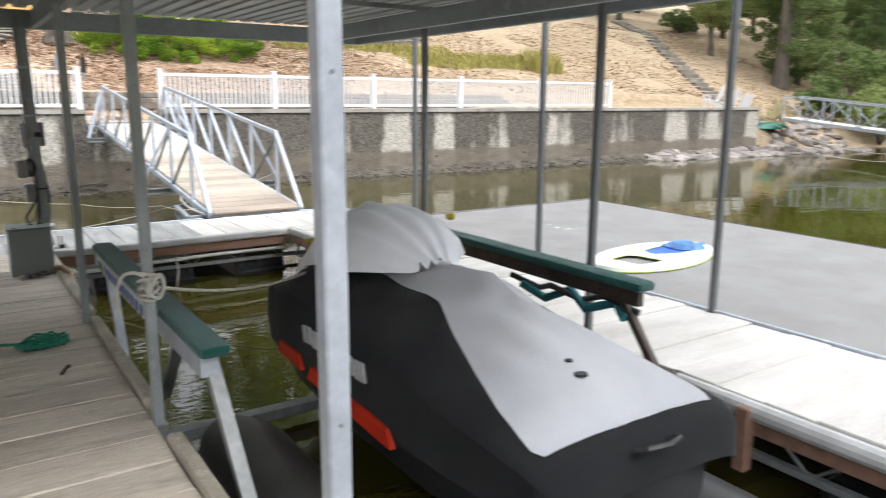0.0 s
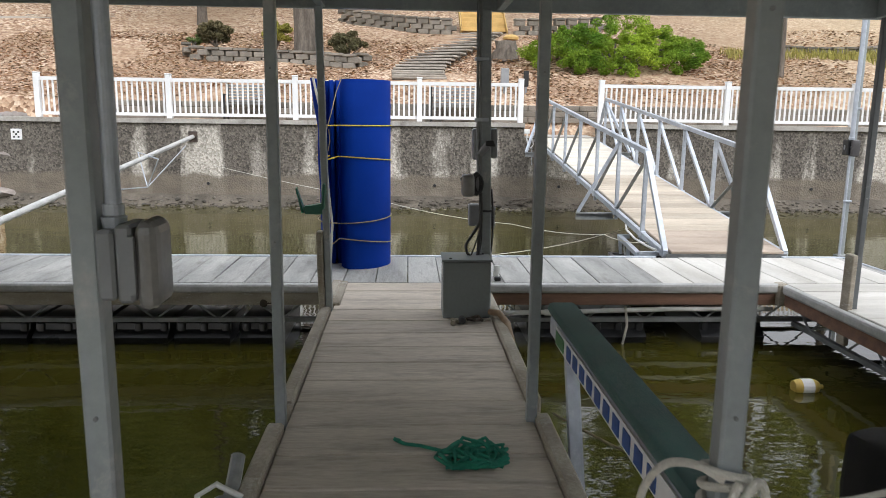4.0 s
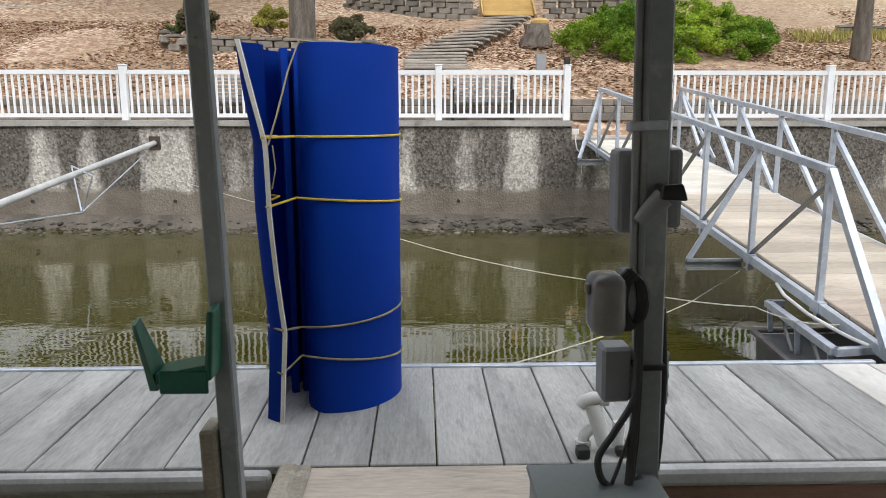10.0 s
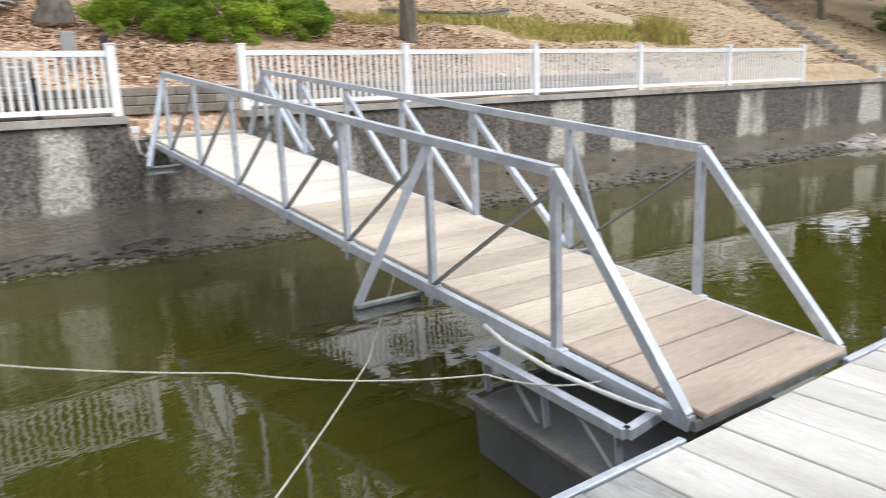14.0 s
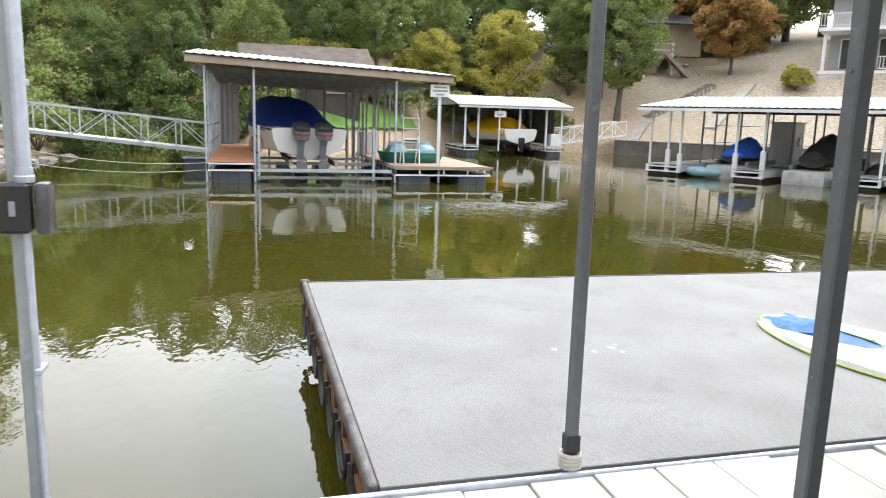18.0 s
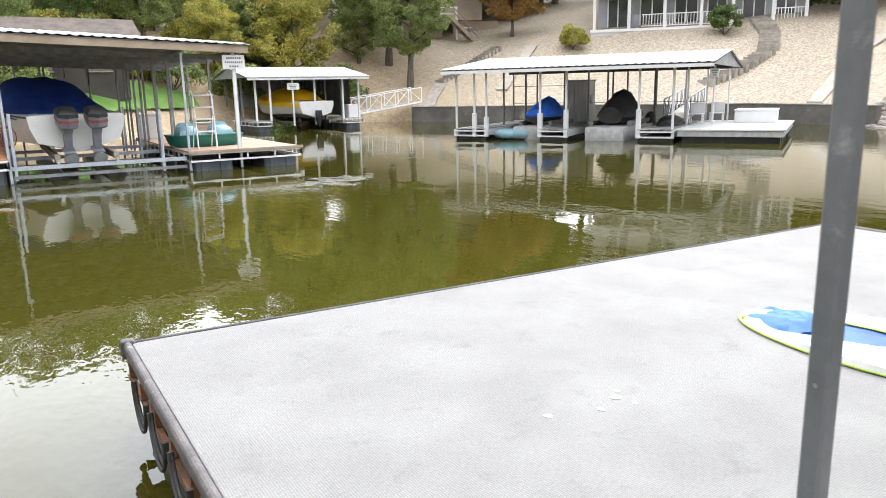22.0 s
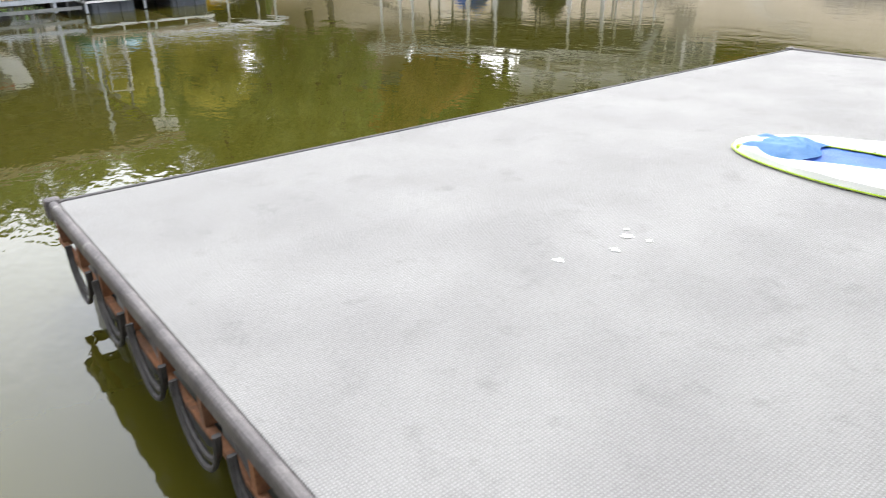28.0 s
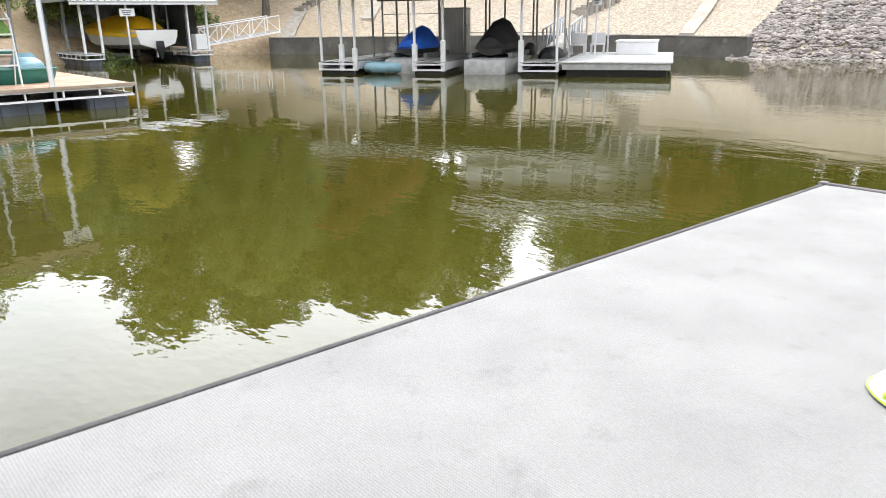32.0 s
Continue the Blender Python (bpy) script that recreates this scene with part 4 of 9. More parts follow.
TANKG = mat("dark_grey_float_shell", (0.11, 0.115, 0.12), (0.08, 0.083, 0.086), 0.6, 0, 2, 30, 0.1, 0.2, spots=(0.1, 0.12, 0.06), spot_scale=3, spot_at=(0.55, 0.75))
bm = bmesh.new()
hexa(bm, [(2.52, 1.38, WZ - 0.2), (3.88, 1.38, WZ - 0.2), (3.88, 2.6, WZ - 0.2), (2.64, 2.6, WZ - 0.2), (2.46, 1.36, -0.24), (3.9, 1.36, -0.24), (3.9, 2.62, -0.24), (2.6, 2.62, -0.24)])
part("tank", bm, TANKG, cradle, "dark grey float tank")
part("conduit", line([(2.8, 2.75, 0.14), (2.74, 2.5, 0.11), (2.72, 2.1, 0.07), (2.74, 1.8, 0.05), (2.72, 1.55, 0.06), (2.76, 1.42, 0.05)], 0.013, 8), WPVC, cradle, "pale flexible conduit")

sbx = thing("shore_box", "small white junction box with a looped hose at the gangway head", "junction box", (2.7, 10.2, 1.05))
part("box", box(2.62, 2.74, 10.2, 10.28, 1.12, 1.22, 0.008), WPVC, sbx)
part("hose", line([(2.68, 10.19, 1.12), (2.67, 10.16, 1.0), (2.7, 10.15, 0.86), (2.77, 10.17, 0.8), (2.83, 10.19, 0.88), (2.81, 10.2, 1.0)], 0.012, 8), WPVC, sbx, "looped white hose", smooth=True)
part("chain", line([(2.8, 10.18, 0.8), (2.79, 10.17, 0.6), (2.8, 10.17, 0.42)], 0.006, 6), GALV, sbx, "short hanging chain")

# ---- shore wall, cap, second wall and mud bank ----


def slab(x0, x1, y_off0, y_off1, z0, z1, bm, step=2.0):
    n = max(1, int(abs(x1 - x0) / step))
    for i in range(n):
        a, b = x0 + (x1 - x0) * i / n, x0 + (x1 - x0) * (i + 1) / n
        hexa(bm, [(a, wall_y(a) + y_off0, z0), (b, wall_y(b) + y_off0, z0), (b, wall_y(b) + y_off1, z0), (a, wall_y(a) + y_off1, z0),
                  (a, wall_y(a) + y_off0, z1), (b, wall_y(b) + y_off0, z1), (b, wall_y(b) + y_off1, z1), (a, wall_y(a) + y_off1, z1)])


WT = 1.36
shore = thing("wall_shore", "pebble-faced concrete shore wall with dark run-down stains", "retaining wall", (8, wall_y(8), -0.9), kind="structure")
for a, b, h in ((-9.3, 2.66, WT - 0.1), (2.66, 4.36, WT - 0.34), (4.36, 28.8, WT - 0.1)):
    bm = bmesh.new()
    slab(a, b, 0.0, 0.3, -1.2, h, bm)
    part("wall_face", bm, PEBBLE, shore)
bm = bmesh.new()
slab(-9.4, 2.66, -0.06, 0.42, WT - 0.1, WT, bm)
part("cap", bm, CONC, shore, "weathered concrete cap")
bm = bmesh.new()
slab(4.36, 28.9, -0.06, 0.42, WT - 0.1, WT, bm)
part("cap", bm, CONC, shore, "weathered concrete cap")
bm = bmesh.new()
for i in range(3):
    bx(bm, 2.67, 4.35, wall_y(3.5) + 0.02 + 0.3 * i, wall_y(3.5) + 0.32 + 0.3 * i, WT - 0.34, WT - 0.3 + 0.1 * i)
part("landing_steps", bm, CONC, shore, "pale concrete landing step")
for x in (-7.2, -4.6, -2.0, 0.6, 3.5, 6.4, 9.5, 12.5, 16, 19):
    part("weep_hole", rod((x, wall_y(x) - 0.03, -0.1), (x, wall_y(x) + 0.05, -0.1), 0.035, 10), BLACKP, shore, "dark weep hole")
ws = thing("wall_sign", "small white square sign with dark marks on the shore wall", "sign", (-8.84, wall_y(-8.84) - 0.02, 0.9))
part("plate", box(-8.96, -8.72, wall_y(-8.84) - 0.03, wall_y(-8.84) - 0.006, 0.85, 1.09, 0.004), WHITEP, ws)
for dx, dz in ((-0.05, 0.05), (0.05, 0.05), (0.0, 0.0), (-0.05, -0.06), (0.05, -0.06)):
    part("mark", box(-8.86 + dx, -8.82 + dx, wall_y(-8.84) - 0.035, wall_y(-8.84) - 0.031, 0.95 + dz, 0.99 + dz), BLACKP, ws)

wall2 = thing("wall_terrace", "low stacked-block garden wall behind the white fence", "retaining wall", (5, wall_y(5) + 2.2, 1.3), kind="structure")
me = mesh_of("block", box(-0.215, 0.215, -0.11, 0.11, -0.073, 0.073, 0.015), BLOCK)
for row in range(3):
    for i in range(58):
        x = -8.6 + 0.44 * i + (0.22 if row % 2 else 0)
        b = new("block", me)
        b.parent = wall2
        b.matrix_basis = pose(x - 5, wall_y(x) + 2.12 + 0.02 * row - (wall_y(5) + 2.2), 0.085 + 0.15 * row + 0.03, 0, 0, -3.4 + random.uniform(-2, 2))

bm = bmesh.new()
rnd = random.Random(11)
for i in range(520):
    x = rnd.uniform(-9, 27)
    y = wall_y(x) - rnd.uniform(0.0, 0.3)
    r = rnd.uniform(0.02, 0.09)
    c = Vector((x, y, zland(x, y) + r * 0.2))
    vs = bmesh.ops.create_icosphere(bm, subdivisions=1, radius=r)["verts"]
    for v in vs:
        v.co = c + Vector((v.co.x * rnd.uniform(0.9, 1.7), v.co.y * rnd.uniform(0.8, 1.3), v.co.z * rnd.uniform(0.4, 0.9)))
solid("shore_stones", bm, MUD, "muddy stones and debris at the foot of the shore wall", "stones", kind="stuff")

# ---- white fences on the wall ----


def fence(xs, label):
    f = thing("fence", label, "fence", (xs[0], wall_y(xs[0]) + 0.2, WT), "white fences")
    rot = -math.degrees(math.atan(0.016))
    o = Vector(f.location)
    pm = mesh_of("picket", box(-0.02, 0.02, -0.012, 0.012, 0.1, 0.84, 0.003), WHITEP)
    for x in xs:
        y = wall_y(x) + 0.2
        part("post", box(x - 0.06, x + 0.06, y - 0.06, y + 0.06, WT, WT + 0.97, 0.006), WHITEP, f)
        part("post_cap", box(x - 0.07, x + 0.07, y - 0.07, y + 0.07, WT + 0.97, WT + 1.0, 0.012), WHITEP, f)
    for a, b in zip(xs, xs[1:]):
        for z, h in ((0.09, 0.07), (0.86, 0.08)):
            part("rail", bars(((a + 0.06, wall_y(a + 0.06) + 0.2, WT + z), (b - 0.06, wall_y(b - 0.06) + 0.2, WT + z)), w=0.05, h=h), WHITEP, f)
        n = int((b - a - 0.12) / 0.115)
        for i in range(n):
            x = a + 0.06 + (b - a - 0.12) * (i + 0.5) / n
            p = new("picket", pm)
            p.parent = f
            p.matrix_basis = pose(x - o.x, wall_y(x) + 0.2 - o.y, 0, 0, 0, rot)
    return f


fence([-8.4, -5.46, -2.6, 0.24, 2.58], "white vinyl picket fence along the shore wall")
fence([4.45, 7.41, 10.43, 13.53, 16.8, 20.1], "long white vinyl picket fence along the shore wall")
# ---- things on the covered dock ----
def mat_roll():
    """A rolled blue foam water mat stood on end, tied with cords."""
    cx, cy, r = -0.56, 0.93, 0.345
    t = thing("rolled_water_mat", "rolled blue foam water mat standing on end, tied with cord", "water mat", (cx, cy, 0))
    H = 1.83

    def wall(path, thick, material, name, label="", z0=0.0, z1=H):
        bm = bmesh.new()
        rings = []
        for i, p in enumerate(path):
            q0, q1 = Vector(path[max(i - 1, 0)]), Vector(path[min(i + 1, len(path) - 1)])
            d = (q1 - q0).normalized()
            nrm = Vector((-d.y, d.x)) * thick / 2
            rings.append([bm.verts.new((p[0] + s * nrm.x, p[1] + s * nrm.y, z)) for z in (z0, z1) for s in (-1, 1)])
        for a, b in zip(rings, rings[1:]):
            bm.faces.new((a[0], b[0], b[2], a[2]))
            bm.faces.new((a[1], a[3], b[3], b[1]))
            bm.faces.new((a[2], b[2], b[3], a[3]))
            bm.faces.new((a[0], a[1], b[1], b[0]))
        for e in (rings[0], rings[-1]):
            bm.faces.new((e[0], e[2], e[3], e[1]))
        return part(name, bm, material, t, label, smooth=True)

    edge_x = lambda z: float(np.interp(z, [0, 0.24, 0.46, 0.75, 1.04, 1.36, 1.6, 1.83], [-0.215, -0.2, -0.185, -0.215, -0.235, -0.24, -0.295, -0.345]))
    bm = bmesh.new()
    cols = []
    for z in np.linspace(0, H, 29):
        ring = [(cx + math.cos(radians(a)) * r, cy + math.sin(radians(a)) * r) for a in range(100, 218, 6)]
        ex = edge_x(z)
        curl = float(np.interp(z, [0, 1.2, 1.6, 1.83], [1.0, 0.9, 0.5, 0.1]))
        ring += [(cx - 0.29 - 0.02 * curl, cy - 0.27), (cx + ex - 0.03 - 0.06 * curl, cy - 0.36), (cx + ex - 0.015 - 0.065 * curl, cy - 0.42), (cx + ex - 0.035 * curl, cy - 0.46), (cx + ex, cy - 0.478)]
        cols.append([bm.verts.new((x, y, float(z))) for x, y in ring])
    for a, b in zip(cols, cols[1:]):
        for k in range(len(a) - 1):
            bm.faces.new((a[k], a[k + 1], b[k + 1], b[k]))
    bmesh.ops.solidify(bm, geom=bm.faces[:], thickness=0.034)
    part("outer_flap", bm, BLUE, t, smooth=True)
    right = [(cx - 0.105, cy - 0.2), (cx - 0.085, cy - 0.27), (cx - 0.05, cy - 0.32)] + [(cx + math.cos(radians(a)) * r, cy + math.sin(radians(a)) * r) for a in range(-92, 101, 6)]
    wall(right, 0.036, BLUE, "outer_turn")
    # the inner turns, slack and open towards the flap
    run = []
    for i in range(151):
        deg = (-60 + 8.0 * i) % 360
        if i == 150 or 204 < deg < 276:
            if len(run) > 2:
                wall(run, 0.034, BLUE, "inner_turn", z0=0.002, z1=H - 0.004)
            run = []
            continue
        rr = max(0.03, r - 0.05 - 0.0014 * i)
        run.append((cx + 0.02 + math.cos(radians(deg)) * rr, cy + 0.02 + math.sin(radians(deg)) * rr))
    # pale cut edge of the flap, wavy as the cords pull it in
    bm = bmesh.new()
    last = None
    for i in range(29):
        z = H * i / 28
        x, y = cx + edge_x(z) + 0.002, cy - 0.484
        ring = [bm.verts.new((x + dx, y + dy, z)) for dx, dy in ((-0.008, -0.006), (0.012, -0.012), (0.014, 0.004), (-0.006, 0.008))]
        if last:
            for k in range(4):
                bm.faces.new((last[k], last[(k + 1) % 4], ring[(k + 1) % 4], ring[k]))
        last = ring
    part("cut_edge", bm, FOAMW, t, "pale foam core showing at the cut edge")
    for z, m, dz in ((1.395, YROPE, 0.0), (1.075, YROPE, -0.03), (0.48, DROPE, 0.03), (0.26, DROPE, -0.05)):
        pts = []
        for a in range(-110, 235, 8):
            ra = radians(a)
            pts.append((cx + math.cos(ra) * (r + 0.024), cy + math.sin(ra) * (r + 0.024), z + dz * math.sin(ra + 0.8)))
        pts.append((cx - 0.3, cy - 0.37, z - 0.005))
        pts.append((cx + edge_x(z), cy - 0.497, z))
        pts.append(pts[0])
        part("cord", line(pts, 0.006, 6), m, t)
    part("loose_cord", line([(cx - 0.22, cy - 0.5, 1.36), (cx - 0.18, cy - 0.47, 1.5), (cx - 0.14, cy - 0.37, 1.7), (cx - 0.09, cy - 0.33, H + 0.01), (cx - 0.02, cy - 0.2, H + 0.012)], 0.005, 6), DROPE, t)
    part("loose_cord", line([(cx - 0.2, cy - 0.5, 1.36), (cx - 0.19, cy - 0.5, 1.25), (cx - 0.21, cy - 0.5, 1.16)], 0.004, 6), DROPE, t)


mat_roll()

# electrical box standing on the finger
eb = thing("equipment_box", "grey-green steel equipment box standing on the dock boards", "utility box", (0.43, -1.05, 0))
part("body", box(0.245, 0.6, -1.2, -0.9, 0, 0.43, 0.006), BOXG, eb)
part("lid", box(0.235, 0.61, -1.215, -0.89, 0.434, 0.45, 0.004), BOXG, eb, "overhanging lid")
part("warning_label", box(0.2405, 0.2442, -1.12, -0.98, 0.3, 0.38), WHITEP, eb, "faded white label")
part("lid_knob", lathe([(0.012, 0), (0.012, 0.008), (0.002, 0.01)], (0.3, -1.17, 0.449), 10), BLACKP, eb)
part("rivets", lathe([(0.008, 0), (0.006, 0.004)], (0.5, -1.201, 0.3), 8, "y"), GALVD, eb)

# service post with conduit, switches, meter and hanging cable
sp = thing("service_post", "dark grey steel service post with conduit, switch boxes and hanging cable", "utility post", (0.645, -0.8, -0.16))
part("tube", box(0.608, 0.682, -0.837, -0.763, -0.16, RT, 0.006), POST, sp)
for x in (0.578, 0.6):
    part("conduit", line([(x, -0.86, 1.02), (x, -0.86, 1.75), (x + 0.004, -0.86, RT + 0.1)], 0.011, 10), GALVD, sp, "thin metal conduit")
for z in (1.46, 1.9):
    part("conduit_clamp", box(0.555, 0.66, -0.876, -0.84, z, z + 0.028, 0.004), GALV, sp, "bright steel clamp")
part("switch_box", box(0.545, 0.604, -0.8, -0.7, 1.17, 1.41, 0.016, 2), PVCG, sp, "grey switch enclosure")
part("switch_box", box(0.686, 0.735, -0.8, -0.7, 1.18, 1.41, 0.016, 2), PVCG, sp, "grey switch enclosure")
part("lamp_arm", line([(0.59, -0.875, 1.215), (0.615, -0.885, 1.25), (0.65, -0.89, 1.285)], [0.022, 0.026, 0.03], 12), PVCG, sp, "grey sensor arm", smooth=True)
bm = bmesh.new()
hexa(bm, [(0.63, -0.93, 1.28), (0.705, -0.93, 1.275), (0.71, -0.85, 1.275), (0.63, -0.85, 1.28), (0.635, -0.925, 1.32), (0.69, -0.925, 1.325), (0.7, -0.85, 1.31), (0.635, -0.85, 1.32)])
bmesh.ops.bevel(bm, geom=bm.edges[:], offset=0.008, segments=2, affect="EDGES", profile=0.5)
part("sensor_head", bm, BLACKP, sp, "black sensor head", smooth=True)
part("outlet_back", box(0.555, 0.606, -0.87, -0.78, 0.93, 1.07, 0.006), PVCG, sp)
part("outlet_cover", box(0.452, 0.552, -0.93, -0.8, 0.9, 1.075, 0.032, 3), CLEARP, sp, "smoky clear outlet cover", smooth=True)
part("cover_latch", box(0.44, 0.455, -0.9, -0.87, 1.02, 1.05, 0.004), CLEARP, sp)
part("lower_box", box(0.515, 0.604, -0.8, -0.71, 0.66, 0.83, 0.01), PVCG, sp, "grey junction box")
part("rear_box", box(0.686, 0.715, -0.8, -0.72, 0.64, 0.82, 0.01), PVCG, sp, "grey junction box")
for z in (0.67, 0.73, 0.79):
    part("knock_out", rod((0.712, -0.76, z), (0.724, -0.76, z), 0.012, 8), PVCG, sp)
for q in range(4):
    part("cable_turn", line([(0.565 + 0.006 * q + math.cos(a) * 0.03, -0.875 - 0.004 * q, 0.995 + math.sin(a) * (0.085 - 0.006 * q)) for a in np.linspace(0, 6.2832, 19)], 0.008, 6), BLACKP, sp, "coiled black cable")


def hanging(pts, r):
    """A smooth hanging cable through the points."""
    sm = []
    P = [Vector(p) for p in pts]
    for a in range(len(P) - 1):
        p0, p1, p2, p3 = P[max(a - 1, 0)], P[a], P[a + 1], P[min(a + 2, len(P) - 1)]
        for q in range(6):
            u = q / 6
            sm.append(0.5 * (2 * p1 + (p2 - p0) * u + (2 * p0 - 5 * p1 + 4 * p2 - p3) * u * u + (3 * p1 - p0 - 3 * p2 + p3) * u ** 3))
    return line(sm + [P[-1]], r, 8)


part("cable", hanging([(0.595, -0.87, 0.93), (0.598, -0.865, 0.8), (0.59, -0.87, 0.7), (0.53, -0.88, 0.6), (0.485, -0.89, 0.53), (0.5, -0.9, 0.46), (0.56, -0.89, 0.435), (0.62, -0.86, 0.45)], 0.011), BLACKP, sp, "thick hanging black cable")
part("cable", hanging([(0.6, -0.87, 0.93), (0.6, -0.87, 0.7), (0.585, -0.88, 0.56), (0.57, -0.9, 0.44), (0.52, -0.94, 0.34), (0.47, -1.0, 0.3)], 0.013), BLACKP, sp, "thick hanging black cable")
part("cable", hanging([(0.59, -0.87, 0.9), (0.592, -0.87, 0.66), (0.55, -0.89, 0.52), (0.5, -0.91, 0.4), (0.47, -0.93, 0.3)], 0.006), BLACKP, sp, "thin black cable")
part("cable", hanging([(0.606, -0.86, 0.9), (0.607, -0.86, 0.6), (0.59, -0.88, 0.45), (0.6, -0.88, 0.28)], 0.006), BLACKP, sp, "thin black cable")
part("cable", hanging([(0.69, -0.8, 0.95), (0.7, -0.8, 0.75), (0.695, -0.8, 0.55), (0.68, -0.82, 0.45)], 0.008), BLACKP, sp, "thin black cable")
part("cable_tie", box(0.6, 0.69, -0.85, -0.755, 0.775, 0.79, 0.002), BLACKP, sp)
sp.location = Vector(sp.location) + Vector((-0.045, -0.12, 0))
sp.rotation_euler.y = radians(-1.2)
pv = thing("pvc_fitting", "white plastic pipe fittings standing on the grey boards", "pipe fitting", (0.7, 0.14, 0))
part("riser", line([(0.74, 0.1, 0.035), (0.715, 0.12, 0.12), (0.69, 0.15, 0.2)], 0.036, 14), WPVC, pv, smooth=True)
part("elbow", line([(0.63, 0.15, 0.2), (0.65, 0.15, 0.225), (0.69, 0.155, 0.235), (0.73, 0.16, 0.232)], 0.03, 14), WPVC, pv, smooth=True)
part("elbow", line([(0.645, 0.12, 0.03), (0.65, 0.125, 0.07), (0.675, 0.13, 0.095), (0.7, 0.135, 0.1)], 0.026, 14), WPVC, pv, smooth=True)
part("collar", lathe([(0.036, -0.02), (0.038, 0.0), (0.036, 0.02)], (0.645, 0.12, 0.03), 14), WPVC, pv, smooth=True)
part("collar", lathe([(0.036, -0.02), (0.038, 0.0), (0.036, 0.02)], (0.74, 0.16, 0.232), 14, "x"), WPVC, pv, smooth=True)
part("valve", box(0.60, 0.66, 0.02, 0.08, 0.0, 0.05, 0.012, 2), BLACKP, pv, "black valve body", smooth=True)
part("valve", box(0.78, 0.84, 0.04, 0.09, 0.0, 0.04, 0.012, 2), BLACKP, pv, "black valve body", smooth=True)
part("branch", line([(0.8, 0.12, 0.02), (0.81, 0.13, 0.13)], 0.03, 12), WPVC, pv, smooth=True)

# outlet post by the finger: conduit and boxes on the post at the edge
oc = thing("outlet_box", "grey outlet boxes with a smoky cover fixed to the roof post", "outlet box", (-0.6, -5.2, 0.9))
part("back_box", box(-0.615, -0.582, -5.25, -5.15, 1.145, 1.28, 0.006), PVCG, oc)
part("middle_box", box(-0.579, -0.548, -5.25, -5.15, 1.14, 1.29, 0.006), PVCG, oc)
part("cover", box(-0.545, -0.498, -5.26, -5.15, 1.125, 1.30, 0.026, 3), CLEARP, oc, "smoky clear outlet cover")
part("hinge", box(-0.552, -0.54, -5.262, -5.252, 1.16, 1.27), PVCG, oc)
part("conduit", line([(-0.595, -5.2, 1.31), (-0.595, -5.2, RT + 0.1)], 0.0155, 16), GALV, oc, "galvanised conduit")
part("fitting", lathe([(0.022, 0), (0.024, 0.02), (0.02, 0.024), (0.02, 0.045)], (-0.595, -5.2, 1.28), 16), GALV, oc)
part("clamp", box(-0.64, -0.57, -5.23, -5.17, 1.96, 1.985, 0.006), GALV, oc)

oc.location = Vector(oc.location) + Vector((0.01, 0.1, 0))
# green plastic rod holder on the post
gh = thing("rod_holder", "green plastic cradle bracket fixed to the post", "bracket", (-0.72, -1.03, 0.8))
bm = bmesh.new()
hexa(bm, [(-0.8, -1.08, 0.79), (-0.66, -1.08, 0.815), (-0.66, -0.98, 0.815), (-0.8, -0.98, 0.79), (-0.8, -1.08, 0.82), (-0.66, -1.08, 0.845), (-0.66, -0.98, 0.845), (-0.8, -0.98, 0.82)])
part("base", bm, GREENP, gh)
part("lip", box(-0.79, -0.66, -1.086, -1.078, 0.765, 0.83, 0.003), GREENP, gh)
bm = bmesh.new()
hexa(bm, [(-0.815, -1.085, 0.775), (-0.795, -1.085, 0.775), (-0.795, -0.975, 0.775), (-0.815, -0.975, 0.775), (-0.86, -1.06, 0.95), (-0.85, -1.06, 0.95), (-0.85, -1.02, 0.96), (-0.86, -1.02, 0.96)])
part("blade_arm", bm, GREENP, gh)
bm = bmesh.new()
hexa(bm, [(-0.672, -1.085, 0.8), (-0.65, -1.085, 0.8), (-0.65, -0.975, 0.8), (-0.672, -0.975, 0.8), (-0.66, -1.07, 0.99), (-0.64, -1.07, 0.99), (-0.64, -0.99, 0.995), (-0.66, -0.99, 0.995)])
bmesh.ops.bevel(bm, geom=bm.edges[:], offset=0.008, segments=2, affect="EDGES", profile=0.5)
part("plate_arm", bm, GREENP, gh)
gh.location = Vector(gh.location) + Vector((0.005, 0.0, 0.0))
gl = thing("hook", "small metal hook screwed to the post", "hook", (-0.7, -2.99, 0.58))
part("stem", line([(-0.66, -2.99, 0.58), (-0.715, -2.99, 0.58)], 0.004, 6), DARKM, gl)
part("ring", lathe([(0.012, -0.004), (0.02, 0), (0.012, 0.004)], (-0.728, -2.99, 0.58), 10, "y"), DARKM, gl)


def rope_coil():
    """A loose heap of green rope with one tail."""
    t = thing("rope_coil", "loose heap of green braided rope on the brown dock boards", "rope", (0.24, -3.52, 0))
    rnd = random.Random(3)
    for k in range(3):
        pts = []
        for i in range(56):
            a = i * 0.46 + k * 2.1
            r = 0.073 + 0.042 * math.sin(i * 0.37 + k) + 0.025 * rnd.uniform(-1, 1)
            pts.append((0.27 + math.cos(a) * r * 1.25, -3.53 + math.sin(a) * r, 0.012 + 0.012 * (i / 14) * abs(math.sin(i * 1.3 + k)) + 0.005 * k))
        part("strand", line(pts, 0.0085, 7), GROPE, t)
    tail = [(0.18, -3.47, 0.012), (0.11, -3.42, 0.01), (0.04, -3.38, 0.01), (-0.03, -3.36, 0.01), (-0.06, -3.33, 0.01)]
    part("tail", line(tail, 0.0085, 7), GROPE, t)
    part("tail_end", line([(-0.055, -3.335, 0.012), (-0.08, -3.31, 0.012)], [0.011, 0.009], 7), GROPE, t)


